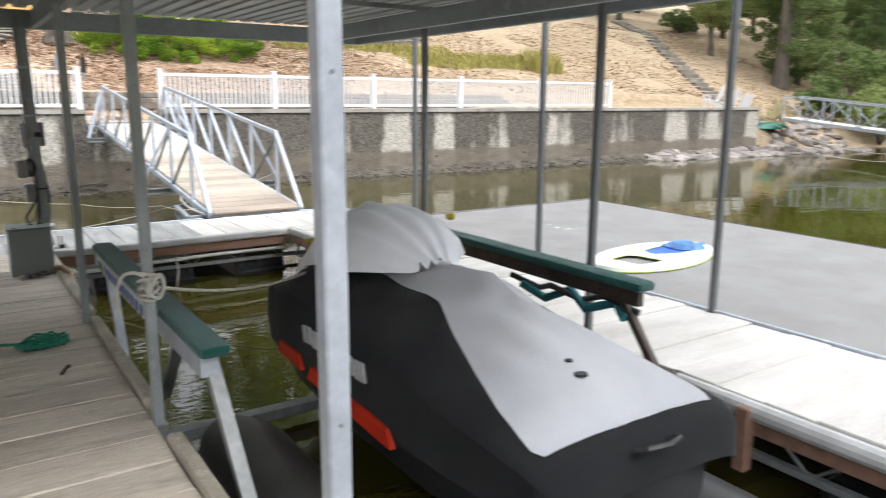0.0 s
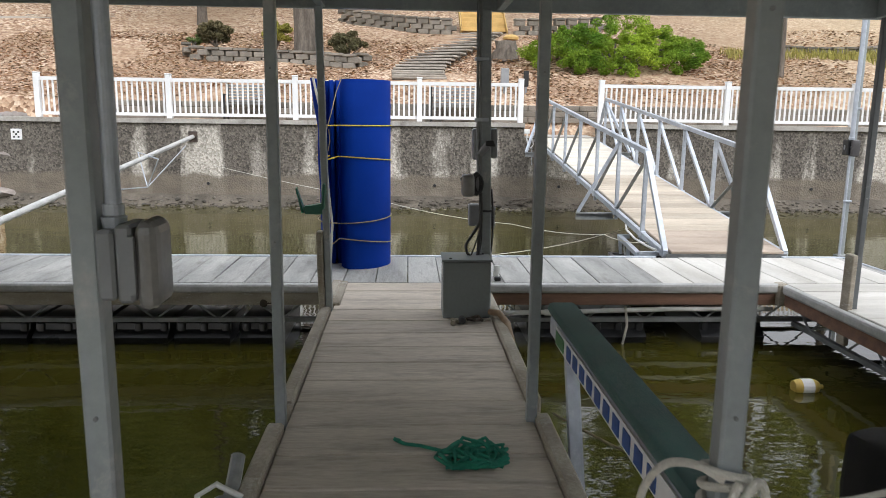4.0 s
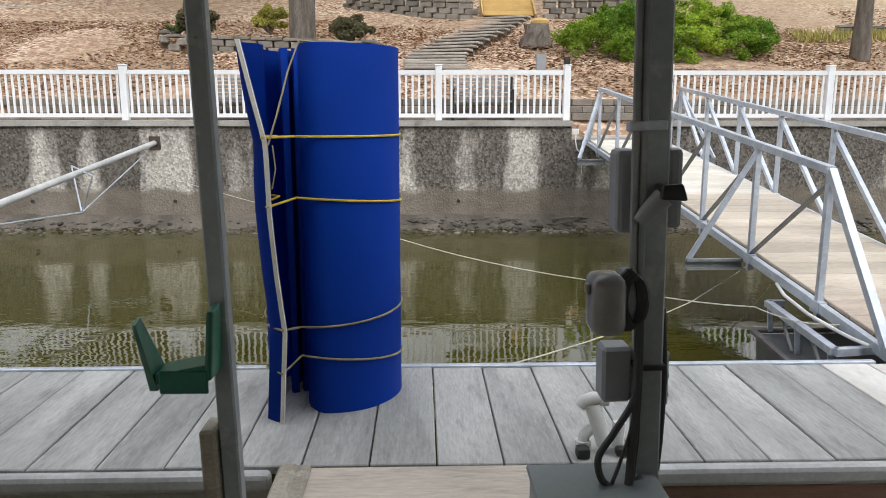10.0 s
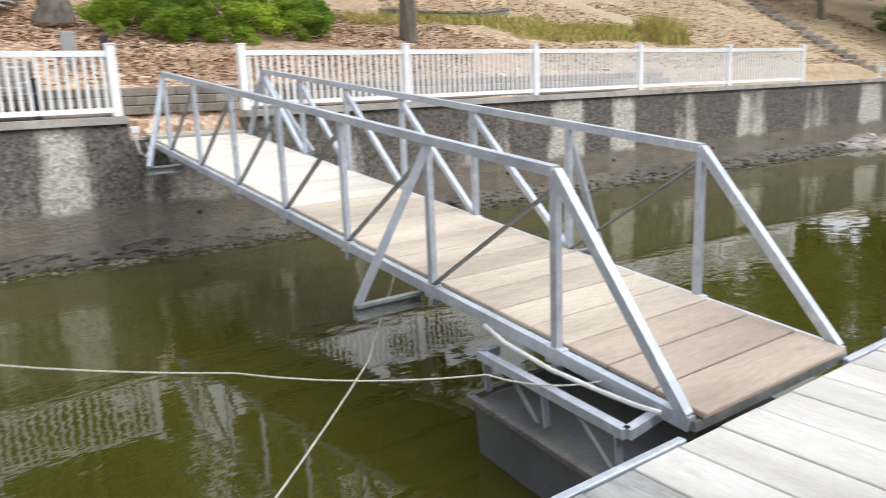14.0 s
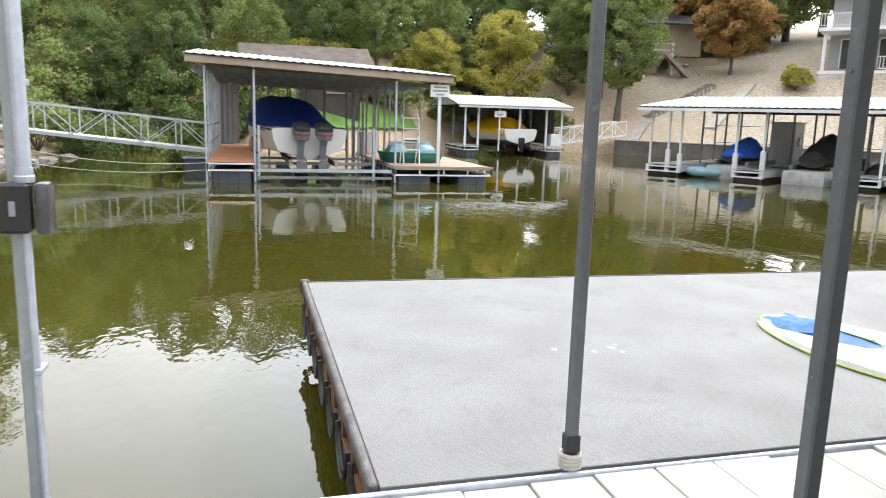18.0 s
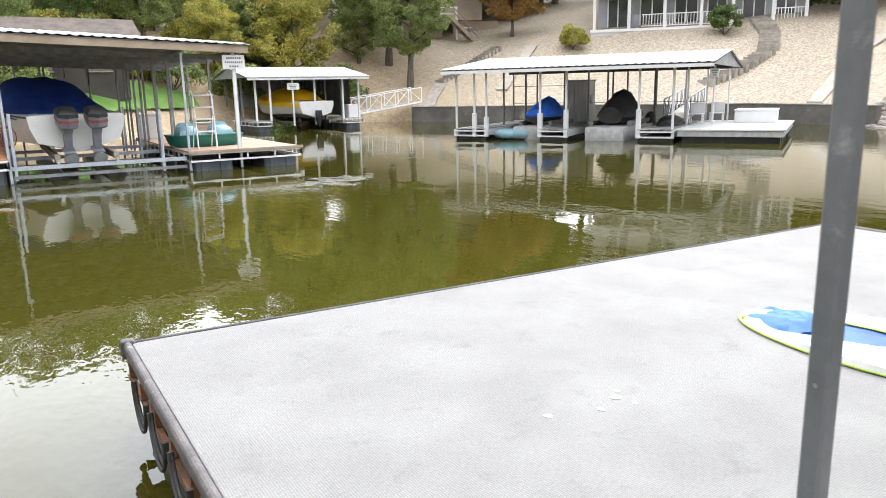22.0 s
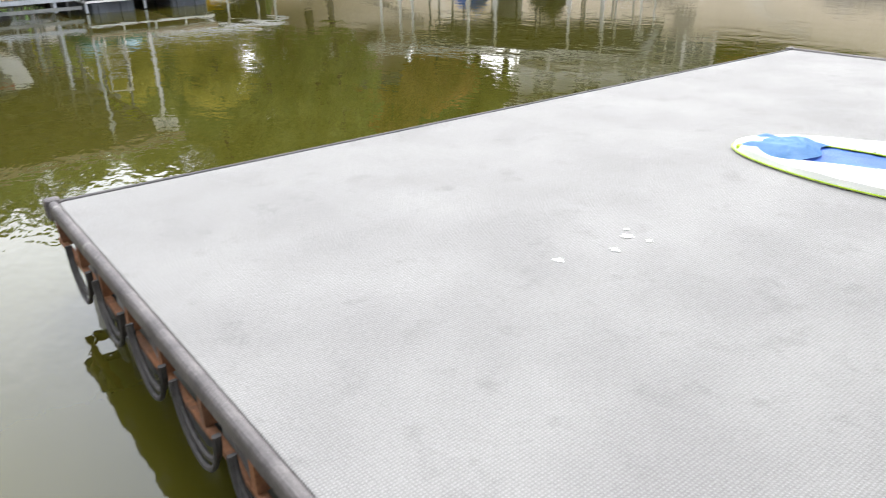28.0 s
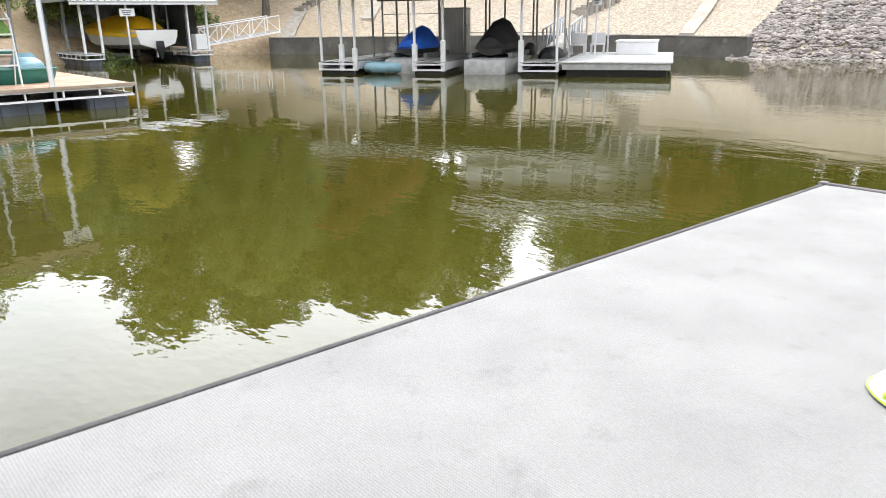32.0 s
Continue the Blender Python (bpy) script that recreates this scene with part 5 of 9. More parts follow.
rope_coil()
sk = thing("shackle", "rusty shackle and black connector lying by the box", "hardware", (0.45, -1.33, 0))
part("connector", lathe([(0.02, 0), (0.026, 0.02), (0.026, 0.07), (0.015, 0.09)], (0.38, -1.38, 0.025), 12, "y"), BLACKP, sk)
part("rope_knot", line([(0.42, -1.3, 0.02), (0.48, -1.28, 0.03), (0.52, -1.32, 0.02), (0.47, -1.36, 0.03), (0.42, -1.32, 0.03), (0.5, -1.3, 0.045), (0.53, -1.34, 0.02)], 0.012, 7), DARKM, sk)
part("handle", line([(0.31, -1.3, 0.02), (0.345, -1.36, 0.02)], 0.014, 8), WOODG, sk, "worn wooden handle")
part("wheel", lathe([(0.004, -0.01), (0.018, -0.01), (0.018, 0.01), (0.004, 0.01)], (0.31, -1.39, 0.018), 10, "y"), WOODG, sk)
cl = solid("cleat_pin", line([(0.3, -4.18, 0.01), (0.34, -4.08, 0.012), (0.36, -4.06, 0.012)], 0.011, 7), DARKM, "small rusty pin lying on the boards", "pin", loc=(0.33, -4.12, 0))
solid("hose", line([(0.6, -1.2, 0.05), (0.66, -1.28, 0.06), (0.7, -1.45, 0.03), (0.71, -1.62, -0.05), (0.7, -1.75, -0.15), (0.7, -1.8, -0.4)], 0.024, 10), mat("tan_rubber_hose", (0.3, 0.2, 0.12), None, 0.6), "tan rubber hose over the dock edge", "hose", smooth=True, loc=(0.65, -1.3, 0))
pn = thing("hanging_pump", "grimy electric pump hanging at the dock edge", "pump", (-0.74, -3.9, 0))
part("motor", lathe([(0.0, 0), (0.055, 0.01), (0.075, 0.05), (0.078, 0.16), (0.06, 0.19), (0.045, 0.24), (0.03, 0.26), (0.0, 0.27)], (-0.72, -4.05, -0.02), 16, "y"), GALVD, pn, "grimy metal motor", smooth=True)
part("band", lathe([(0.08, 0), (0.081, 0.012)], (-0.72, -3.98, -0.02), 16, "y"), YROPE, pn, "yellow label band")
part("outlet", line([(-0.72, -3.8, 0.0), (-0.72, -3.72, 0.05), (-0.72, -3.65, 0.1)], 0.03, 10), GALVD, pn)
part("strap", line([(-0.8, -4.0, -0.03), (-0.82, -3.9, 0.06), (-0.76, -3.85, 0.08), (-0.66, -3.86, 0.03)], 0.012, 6), WPVC, pn)
# ---- personal watercraft on its lift ----
COVD = mat("black_cover_cloth", (0.021, 0.022, 0.025), (0.015, 0.016, 0.018), 0.8, 0, 2, 160, 0.3, 0.15, spec=0.25, sheen=0.2)
COVG = mat("silver_grey_cover_cloth", (0.76, 0.77, 0.79), (0.68, 0.69, 0.72), 0.6, 0, 2, 140, 0.25, 0.06, sheen=0.2)
HULLD = mat("charcoal_gelcoat", (0.03, 0.031, 0.033), None, 0.3, 0, 2, 40, 0.02, 0.1, coat=0.3)
REDP = mat("orange_red_gelcoat", (0.75, 0.045, 0.015), None, 0.35, 0, 2, 40, 0.02, 0.06)
LOGO = mat("pale_grey_print", (0.55, 0.56, 0.57), None, 0.6)


def watercraft():
    t = thing("covered_watercraft", "personal watercraft under a black and silver-grey cloth cover", "jet ski", (2.17, -5.3, -0.35))
    ys = np.linspace(-3.74, -7.12, 73)
    key = [-7.12, -7.08, -7.0, -6.86, -6.5, -6.0, -5.7, -5.4, -5.1, -4.75, -4.5, -4.35, -4.1, -3.88, -3.74]
    crest = [0.1, 0.24, 0.3, 0.375, 0.56, 0.74, 0.75, 0.7, 0.72, 0.8, 0.74, 0.62, 0.47, 0.34, 0.16]
    side = [0.07, 0.2, 0.26, 0.28, 0.3, 0.32, 0.34, 0.36, 0.38, 0.4, 0.4, 0.38, 0.34, 0.28, 0.1]
    wide = [0.53, 0.59, 0.63, 0.64, 0.63, 0.6, 0.58, 0.58, 0.57, 0.56, 0.56, 0.555, 0.52, 0.46, 0.34]
    low = [0.05, 0.05, 0.05, 0.04, 0.0, -0.05, -0.05, -0.05, -0.05, -0.05, -0.05, -0.05, -0.06, -0.08, -0.1]
    grey = lambda y: float(np.interp(y, [-7.03, -6.93, -6.65, -6.27, -5.85, -5.4, -5.0, -4.6, -4.3], [0.76, 0.84, 0.77, 0.62, 0.42, 0.36, 0.4, 0.45, 0.45]))
    rows = []
    NP, ND = 18, 6
    for y in ys:
        c, s, w, b = (float(np.interp(y, key, v)) for v in (crest, side, wide, low))
        g = grey(y)
        us = np.concatenate([[-1, -1, -0.985], np.linspace(-0.96, -g, ND) if g < 0.95 else [], np.linspace(-g, g, NP + 1)[1:-1], np.linspace(g, 0.96, ND), [0.985, 1, 1]])
        row = []
        for k, u in enumerate(us):
            if k in (0, len(us) - 1):
                z, x = b, w * u * 0.97
            elif k in (1, len(us) - 2):
                z, x = b + (s - b) * 0.45, w * u
            elif k in (2, len(us) - 3):
                z, x = s * 0.94 + b * 0.06, w * u
            else:
                a = min(1.0, abs(u) / 0.96)
                narrow = float(np.interp(y, [-7.1, -6.7, -6.2, -5.6, -5.1, -4.2], [4.0, 1.9, 1.05, 1.0, 1.1, 1.4]))
                z = s + (c - s) * max(0.0, 1 - a ** narrow) ** 0.85
                x = w * u
                taut = float(np.interp(y, [-6.95, -6.75, -6.3], [0.12, 0.35, 1.0]))
                z += taut * (0.014 * math.sin(u * 19 + y * 7) * (1 - a) + 0.03 * noise.noise((u * 4, y * 3.5, 1.0)) * (1 - a * 0.6))
            row.append(Vector((2.17 + x, y, z)))
        rows.append(row)
    dark, pale = bmesh.new(), bmesh.new()
    lo_k = 2 + ND
    for target in (dark, pale):
        grid = {}
        for i in range(len(ys) - 1):
            for k in range(len(rows[0]) - 1):
                ym = (ys[i] + ys[i + 1]) / 2
                is_pale = lo_k <= k < lo_k + NP and -6.98 < ym < -4.2
                if is_pale != (target is pale):
                    continue
                quad = []
                for ii, kk in ((i, k), (i, k + 1), (i + 1, k + 1), (i + 1, k)):
                    if (ii, kk) not in grid:
                        p = rows[ii][kk]
                        grid[(ii, kk)] = target.verts.new(p + (Vector((0, 0, 0.004)) if target is pale else Vector((0, 0, 0))))
                    quad.append(grid[(ii, kk)])
                target.faces.new(quad)
    bmesh.ops.solidify(dark, geom=dark.faces[:], thickness=0.006)
    bmesh.ops.solidify(pale, geom=pale.faces[:], thickness=0.004)
    part("cover_sides", dark, COVD, t, "black cloth side panels", smooth=True)
    part("cover_top", pale, COVG, t, "silver-grey cloth top panel", smooth=True)
    # stern skirt and bow flap
    hull = []
    for y, w, z1, z0 in ((-3.9, 0.18, -0.05, -0.12), (-4.1, 0.42, -0.05, -0.26), (-4.5, 0.5, -0.05, -0.36), (-5.0, 0.53, -0.05, -0.4), (-6.2, 0.55, -0.04, -0.4), (-6.9, 0.52, 0.02, -0.38), (-7.0, 0.48, 0.03, -0.34)):
        hull.append([(2.17 - w, y, z1), (2.17 - w * 0.98, y, (z1 + z0) / 2), (2.17 - w * 0.55, y, z0), (2.17, y, z0 - 0.05), (2.17 + w * 0.55, y, z0), (2.17 + w * 0.98, y, (z1 + z0) / 2), (2.17 + w, y, z1)])
    part("hull", loft(hull), HULLD, t, "charcoal hull", smooth=True)
    for a, b, z in ((-4.32, -4.74, 0.0), (-4.84, -5.95, -0.03)):
        bm = bmesh.new()
        pts = []
        for y, zz in ((a, z), (b, z - 0.01)):
            w = float(np.interp(y, key, wide)) + 0.006
            pts.append((2.17 - w, y, zz))
        p, q = pts
        hexa(bm, [(p[0] - 0.006, p[1], p[2] - 0.05), (p[0] + 0.03, p[1], p[2] - 0.05), (q[0] + 0.03, q[1], q[2] - 0.05), (q[0] - 0.006, q[1], q[2] - 0.05),
                  (p[0] - 0.006, p[1] - 0.06, p[2] + 0.04), (p[0] + 0.03, p[1] - 0.06, p[2] + 0.04), (q[0] + 0.03, q[1] + 0.05, q[2] + 0.04), (q[0] - 0.006, q[1] + 0.05, q[2] + 0.04)])
        part("red_stripe", bm, REDP, t, "orange-red hull stripe")
    # pale printed mark on the side panel, plain slanted bars
    for y in (-4.82, -4.96, -5.1, -5.27, -5.41, -5.55):
        w = float(np.interp(y, key, wide))
        x = 2.17 - w - 0.01
        bm = bmesh.new()
        hexa(bm, [(x - 0.006, y - 0.11, 0.165), (x + 0.01, y - 0.11, 0.165), (x + 0.01, y, 0.16), (x - 0.006, y, 0.16),
                  (x - 0.006, y - 0.085, 0.265), (x + 0.01, y - 0.085, 0.265), (x + 0.01, y + 0.02, 0.26), (x - 0.006, y + 0.02, 0.26)])
        part("printed_mark", bm, LOGO, t, "pale printed bar")
    # the hood drawn over the handlebars, with its front flap
    secs = []
    for y, top, hw, base in ((-5.45, 0.72, 0.16, 0.66), (-5.3, 0.82, 0.3, 0.66), (-5.12, 0.93, 0.42, 0.66), (-4.95, 0.97, 0.46, 0.66), (-4.72, 0.965, 0.47, 0.62), (-4.55, 0.9, 0.46, 0.55), (-4.42, 0.8, 0.44, 0.48), (-4.32, 0.68, 0.42, 0.43), (-4.24, 0.52, 0.4, 0.4)):
        row = []
        for k, u in enumerate(np.linspace(-1, 1, 27)):
            drape = (1 - abs(u) ** 2.6) ** 0.7 if abs(u) < 1 else 0.0
            fold = 0.028 * math.sin(u * 15 + y * 6) * (0.35 + 0.65 * abs(u)) + 0.03 * noise.noise((u * 3.5, y * 5, 4.0))
            row.append((2.17 + hw * u * (1.0 + 0.05 * math.sin(y * 17 + k)), y + fold * 0.5, base + (top - base) * drape + fold * (0.3 + 0.7 * drape)))
        secs.append(row)
    bm = bmesh.new()
    vs = [[bm.verts.new(p) for p in r] for r in secs]
    for r0, r1 in zip(vs, vs[1:]):
        for k in range(26):
            bm.faces.new((r0[k], r0[k + 1], r1[k + 1], r1[k]))
    bmesh.ops.subdivide_edges(bm, edges=bm.edges[:], cuts=1, use_grid_fill=True, smooth=0.6)
    bmesh.ops.solidify(bm, geom=bm.faces[:], thickness=0.006)
    part("hood", bm, COVG, t, "silver-grey hood draped over the handlebars", smooth=True)
    part("yellow_tag", box(1.8, 1.92, -4.44, -4.4, 0.7, 0.722, 0.006), YROPE, t, "yellow tag")
    part("yellow_tag", box(2.58, 2.63, -4.98, -4.93, 0.86, 0.9, 0.006), YROPE, t, "yellow grip end")
    part("strap", line([(1.72, -4.5, 0.72), (1.76, -4.36, 0.61), (1.88, -4.27, 0.55), (2.05, -4.25, 0.54), (2.2, -4.27, 0.58), (2.3, -4.32, 0.66)], 0.009, 6), BLACKP, t)
    part("top_vent", lathe([(0.034, 0), (0.03, 0.01), (0.012, 0.012)], (2.1, -6.72, 0.45), 12), COVD, t, "round black cover vent")
    part("top_vent", lathe([(0.02, 0), (0.018, 0.008), (0.008, 0.01)], (2.1, -6.64, 0.49), 12), COVD, t, "round black cover vent")
    part("rear_handle", line([(2.06, -7.09, 0.25), (2.08, -7.13, 0.27), (2.2, -7.15, 0.27), (2.28, -7.13, 0.27), (2.31, -7.09, 0.25)], 0.014, 8), BLACKP, t)


watercraft()
lift = thing("watercraft_lift", "floating watercraft lift with green carpeted bunks on steel legs", "boat lift", (2.0, -4.6, WZ))


def bunk(x, y0, y1, z, name):
    bm = bmesh.new()
    bx(bm, x - 0.075, x + 0.075, y0, y1, z - 0.06, z, 0.025, 2)
    return part(name, bm, CARPET, lift, "dark green carpeted bunk", smooth=True)


bunk(0.80, -5.7, -2.75, 0.53, "bunk")
bunk(3.25, -6.1, -3.6, 0.58, "bunk")
part("bunk_board", box(0.735, 0.825, -5.65, -2.8, 0.37, 0.468, 0.004), GALV, lift)
part("sign_strip", box(0.725, 0.732, -4.7, -3.0, 0.372, 0.464), WHITEP, lift, "white maker's strip with blue bars")
SIGNB = mat("blue_print", (0.03, 0.09, 0.3), None, 0.6)
SIGNG = mat("green_print", (0.05, 0.2, 0.06), None, 0.6)
for i in range(10):
    y = -3.3 - 0.13 * i
    part("sign_bar", box(0.720, 0.724, y - 0.05, y + 0.03, 0.386, 0.45), SIGNB, lift)
part("sign_emblem", box(0.720, 0.724, -3.2, -3.02, 0.386, 0.45), SIGNG, lift)
part("bunk_board", box(3.225, 3.275, -6.05, -3.65, 0.42, 0.52, 0.004), DARKM, lift)
for p, q, m in (((0.80, -5.6, 0.42), (0.88, -6.3, -0.75), GALVD), ((0.80, -3.0, 0.4), (0.82, -3.4, -0.75), GALV), ((0.9, -4.1, -0.3), (0.85, -4.9, 0.4), GALVD), ((3.25, -5.9, 0.45), (3.42, -6.35, -0.4), DARKM), ((3.31, -5.85, 0.45), (3.47, -6.25, -0.4), DARKM), ((3.25, -3.8, 0.45), (3.3, -3.8, -0.75), DARKM)):
    part("leg", bars((p, q), w=0.065, h=0.04), m, lift, "steel support leg")
part("cross_tube", bars(((0.75, -4.35, -0.48), (2.6, -4.35, -0.48)), w=0.1, h=0.07), GALVD, lift)
part("cross_tube", bars(((0.75, -6.9, -0.5), (3.3, -6.9, -0.5)), w=0.08, h=0.07), DARKM, lift)
for x in (1.2, 2.95):
    pts = []
    for i, y in enumerate(np.linspace(-4.3, -8.2, 24)):
        r = 0.3 * min(1.0, (0.16 + i * 0.3) ** 0.5)
        pts.append([(x + math.cos(a) * r * 0.95, float(y), -0.56 + math.sin(a) * r * 0.92) for a in np.linspace(0, 6.2832, 20, endpoint=False)])
    part("pontoon", loft(pts), mat("dark_grey_pontoon", (0.05, 0.05, 0.048), (0.035, 0.035, 0.034), 0.5, 0, 1.5, 40, 0.1, 0.2), lift, "dark grey rounded pontoon", smooth=True)
part("jack_post", box(3.37, 3.45, -6.74, -6.66, -0.4, -0.02, 0.008), WOODR, lift, "tan timber jack post")
part("hose", line([(3.2, -5.0, 0.35), (3.25, -5.2, 0.28), (3.3, -5.4, 0.38), (3.24, -5.6, 0.3), (3.3, -5.8, 0.38), (3.22, -5.95, 0.33)], 0.03, 8), mat("teal_strap", (0.02, 0.16, 0.18), None, 0.7), lift, "bundled teal strap")
part("hose", line([(3.18, -4.9, 0.4), (3.28, -5.1, 0.33), (3.2, -5.3, 0.4), (3.3, -5.5, 0.33), (3.25, -5.75, 0.42), (3.3, -6.0, 0.36)], 0.022, 8), BLACKP, lift, "black hose bundle")

# mooring rope tied round the finger post
mr = thing("mooring_rope", "white mooring rope wound round the post and run to the watercraft", "rope", (0.665, -5.02, 0.7))
for k in range(5):
    z = 0.66 + 0.028 * k
    ring = [(0.618 + math.cos(a) * 0.046, -5.02 + math.sin(a) * 0.046, z + 0.014 * math.sin(a + k)) for a in np.linspace(0, 6.2832, 29)]
    part("winding", line(ring, 0.009, 8), WROPE, mr, smooth=True)
part("knot", hanging([(0.6, -5.07, 0.66), (0.62, -5.085, 0.72), (0.66, -5.085, 0.78), (0.68, -5.08, 0.72), (0.65, -5.09, 0.66), (0.6, -5.085, 0.7), (0.62, -5.085, 0.78)], 0.0095), WROPE, mr, smooth=True)
part("loop", hanging([(0.6, -5.06, 0.77), (0.555, -5.03, 0.79), (0.51, -4.98, 0.77), (0.485, -4.93, 0.7), (0.48, -4.9, 0.61), (0.5, -4.89, 0.53)], 0.0095), WROPE, mr, smooth=True)
part("line", line(sag((0.7, -5.02, 0.69), (1.95, -4.26, 0.53), 0.08, 20), 0.0095, 8), WROPE, mr, smooth=True)
part("low_line", line(sag((0.7, -2.9, 0.0), (1.9, -3.6, -0.3), 0.05, 10), 0.008, 6), DROPE, mr)

mr.location = Vector(mr.location) + Vector((0.027, -0.1, 0))

# ---- the folded pool float lying on the swim platform ----
PFW = mat("white_float_cloth", (0.8, 0.81, 0.76), (0.72, 0.74, 0.68), 0.7, 0, 4, 120, 0.2, 0.06)
PFB = mat("blue_float_mesh", (0.035, 0.13, 0.48), (0.028, 0.1, 0.38), 0.6, 0, 5, 120, 0.25, 0.12)
PFL = mat("light_blue_float_mesh", (0.24, 0.46, 0.74), (0.13, 0.33, 0.64), 0.6, 0, 5, 120, 0.25, 0.12)
PFY = mat("lime_piping", (0.5, 0.72, 0.02), None, 0.5)


def pool_float():
    c = Vector((6.13, -3.77, PZ))
    ang = radians(9)
    t = thing("pool_float", "white oval pool float with blue mesh and lime piping", "pool float", c)
    A, B = 0.92, 0.46

    def at(u, v, z):
        x, y = u * A, v * B
        return (c.x + x * math.cos(ang) - y * math.sin(ang), c.y + x * math.sin(ang) + y * math.cos(ang), PZ + z)

    def outline(a):
        r = 1.0 + 0.05 * math.cos(2 * a)
        return math.cos(a) * r, math.sin(a) * (1.05 - 0.12 * math.cos(a))

    bm = bmesh.new()
    holes = [((0.36, 0.02), (0.38, 0.5)), ((-0.46, -0.03), (0.25, 0.5))]
    n = 144
    m = 44
    grid = []
    for i in range(n):
        a = 6.28318 * i / n
        grid.append([])
        for j in range(m + 1):
            r = j / m
            ox, oy = outline(a)
            z = 0.045 + 0.05 * math.sin(r * 3.14159) + 0.006 * noise.noise((ox * r * 6, oy * r * 6, 2.0)) + 0.018 * noise.noise((ox * r * 2.2, oy * r * 2.2, 5.0))
            near = min(((ox * r - h[0]) / q[0]) ** 4 + ((oy * r - h[1]) / q[1]) ** 4 for h, q in holes)
            z *= 0.3 + 0.7 * min(1.0, max(0.0, (near - 0.9) / 1.6))
            if j == m:
                z = 0.006
            grid[-1].append(bm.verts.new(at(ox * r, oy * r, z)))
    for i in range(n):
        for j in range(m):
            q = (grid[i][j], grid[(i + 1) % n][j], grid[(i + 1) % n][j + 1], grid[i][j + 1])
            a = 6.28318 * (i + 0.5) / n
            ox, oy = outline(a)
            px, py = ox * (j + 0.5) / m, oy * (j + 0.5) / m
            if any(((px - h[0]) / s[0]) ** 4 + ((py - h[1]) / s[1]) ** 4 < 1 for h, s in holes):
                continue
            if j == 0:
                q = (grid[i][0], grid[(i + 1) % n][1], grid[i][1])
            bm.faces.new(q)
    loose = [v for v in bm.verts if not v.link_faces]
    bmesh.ops.delete(bm, geom=loose, context="VERTS")
    bmesh.ops.remove_doubles(bm, verts=bm.verts, dist=0.0005)
    part("cloth", bm, PFW, t, smooth=True)
    for (h, s), mm, nm in ((holes[0], PFB, "mesh_seat"),):
        bm = bmesh.new()
        g = [[bm.verts.new(at(h[0] + s[0] * (i / 10 * 2 - 1) * 1.05, h[1] + s[1] * (j / 10 * 2 - 1) * 1.05, 0.02 + 0.012 * noise.noise((i * 0.6, j * 0.8, 0.0)) + 0.006 * abs(i / 5 - 1) ** 3)) for j in range(11)] for i in range(11)]
        for i in range(10):
            for j in range(10):
                bm.faces.new((g[i][j], g[i + 1][j], g[i + 1][j + 1], g[i][j + 1]))
        part(nm, bm, mm, t, "blue mesh seat", smooth=True)
    bm = bmesh.new()
    sheet = []
    for i in range(35):
        row = []
        for j in range(27):
            f, g = i / 34, j / 26
            u, v = 0.5 + 0.46 * f + 0.03 * math.sin(g * 9), (-0.5 + 1.05 * g) * (1.0 - 0.42 * f * f) + 0.03 * math.sin(f * 11)
            ridge = 1 - abs(noise.noise((u * 5.2 + v * 2.0, v * 4.2, 7.0))) * 2.2
            crease = 1 - abs(noise.noise((u * 11, v * 8 + u * 4, 3.0))) * 2
            edge = min(1.0, 5 * min(f, 1 - f, g, 1 - g))
            z = 0.035 + edge * (0.03 + 0.014 * max(0.0, ridge) + 0.008 * crease) + 0.01 * math.exp(-((f - 0.25) / 0.16) ** 2) * edge
            row.append(bm.verts.new(at(u, v, z)))
        sheet.append(row)
    for r0, r1 in zip(sheet, sheet[1:]):
        for j in range(26):
            bm.faces.new((r0[j], r0[j + 1], r1[j + 1], r1[j]))
    bmesh.ops.solidify(bm, geom=bm.faces[:], thickness=0.006)
    part("pillow", bm, PFL, t, "crumpled light-blue mesh pillow", smooth=True)
    rim = [at(*[k * 1.0 for k in outline(a)], 0.012) for a in np.linspace(0, 6.2832, 65)]
    part("piping", line(rim, 0.0045, 6), PFY, t, "lime-green piping")
    for h, s in holes:
        pts = []
        for a in np.linspace(0, 6.2832, 41):
            ca, sa = math.cos(a), math.sin(a)
            pts.append(at(h[0] + s[0] * math.copysign(abs(ca) ** 0.6, ca), h[1] + s[1] * math.copysign(abs(sa) ** 0.6, sa), 0.03))
        part("piping", line(pts, 0.004, 6), PFY, t, "lime-green piping")
    part("tab", box(at(0.93, 0.3, 0)[0] - 0.04, at(0.93, 0.3, 0)[0] + 0.04, at(0.93, 0.3, 0)[1] - 0.02, at(0.93, 0.3, 0)[1] + 0.02, PZ + 0.02, PZ + 0.05, 0.008), PFY, t, "lime-green tab")


pool_float()

# ---- pole, standoff arm, cables, buoy ----
po = thing("mooring_pole", "slim grey steel post with bright conduit and dark outlet box", "pole", (4.815, 1.31, -1.2))
part("post", box(4.795, 4.845, 1.29, 1.34, -1.4, 3.4, 0.005), POST, po)
part("conduit", line([(4.785, 1.285, -0.3), (4.785, 1.285, 1.14)], 0.013, 12), GALV, po, "bright galvanised conduit")
part("conduit", line([(4.78, 1.28, 1.3), (4.78, 1.28, 3.2)], 0.024, 14), GALV, po, "bright galvanised conduit")
part("fitting", lathe([(0.03, 0), (0.032, 0.02), (0.028, 0.024), (0.028, 0.05)], (4.78, 1.28, 1.3), 14), GALV, po)
part("foot_bracket", box(4.75, 4.88, 1.262, 1.35, -0.06, 0.03, 0.006), GALVD, po)
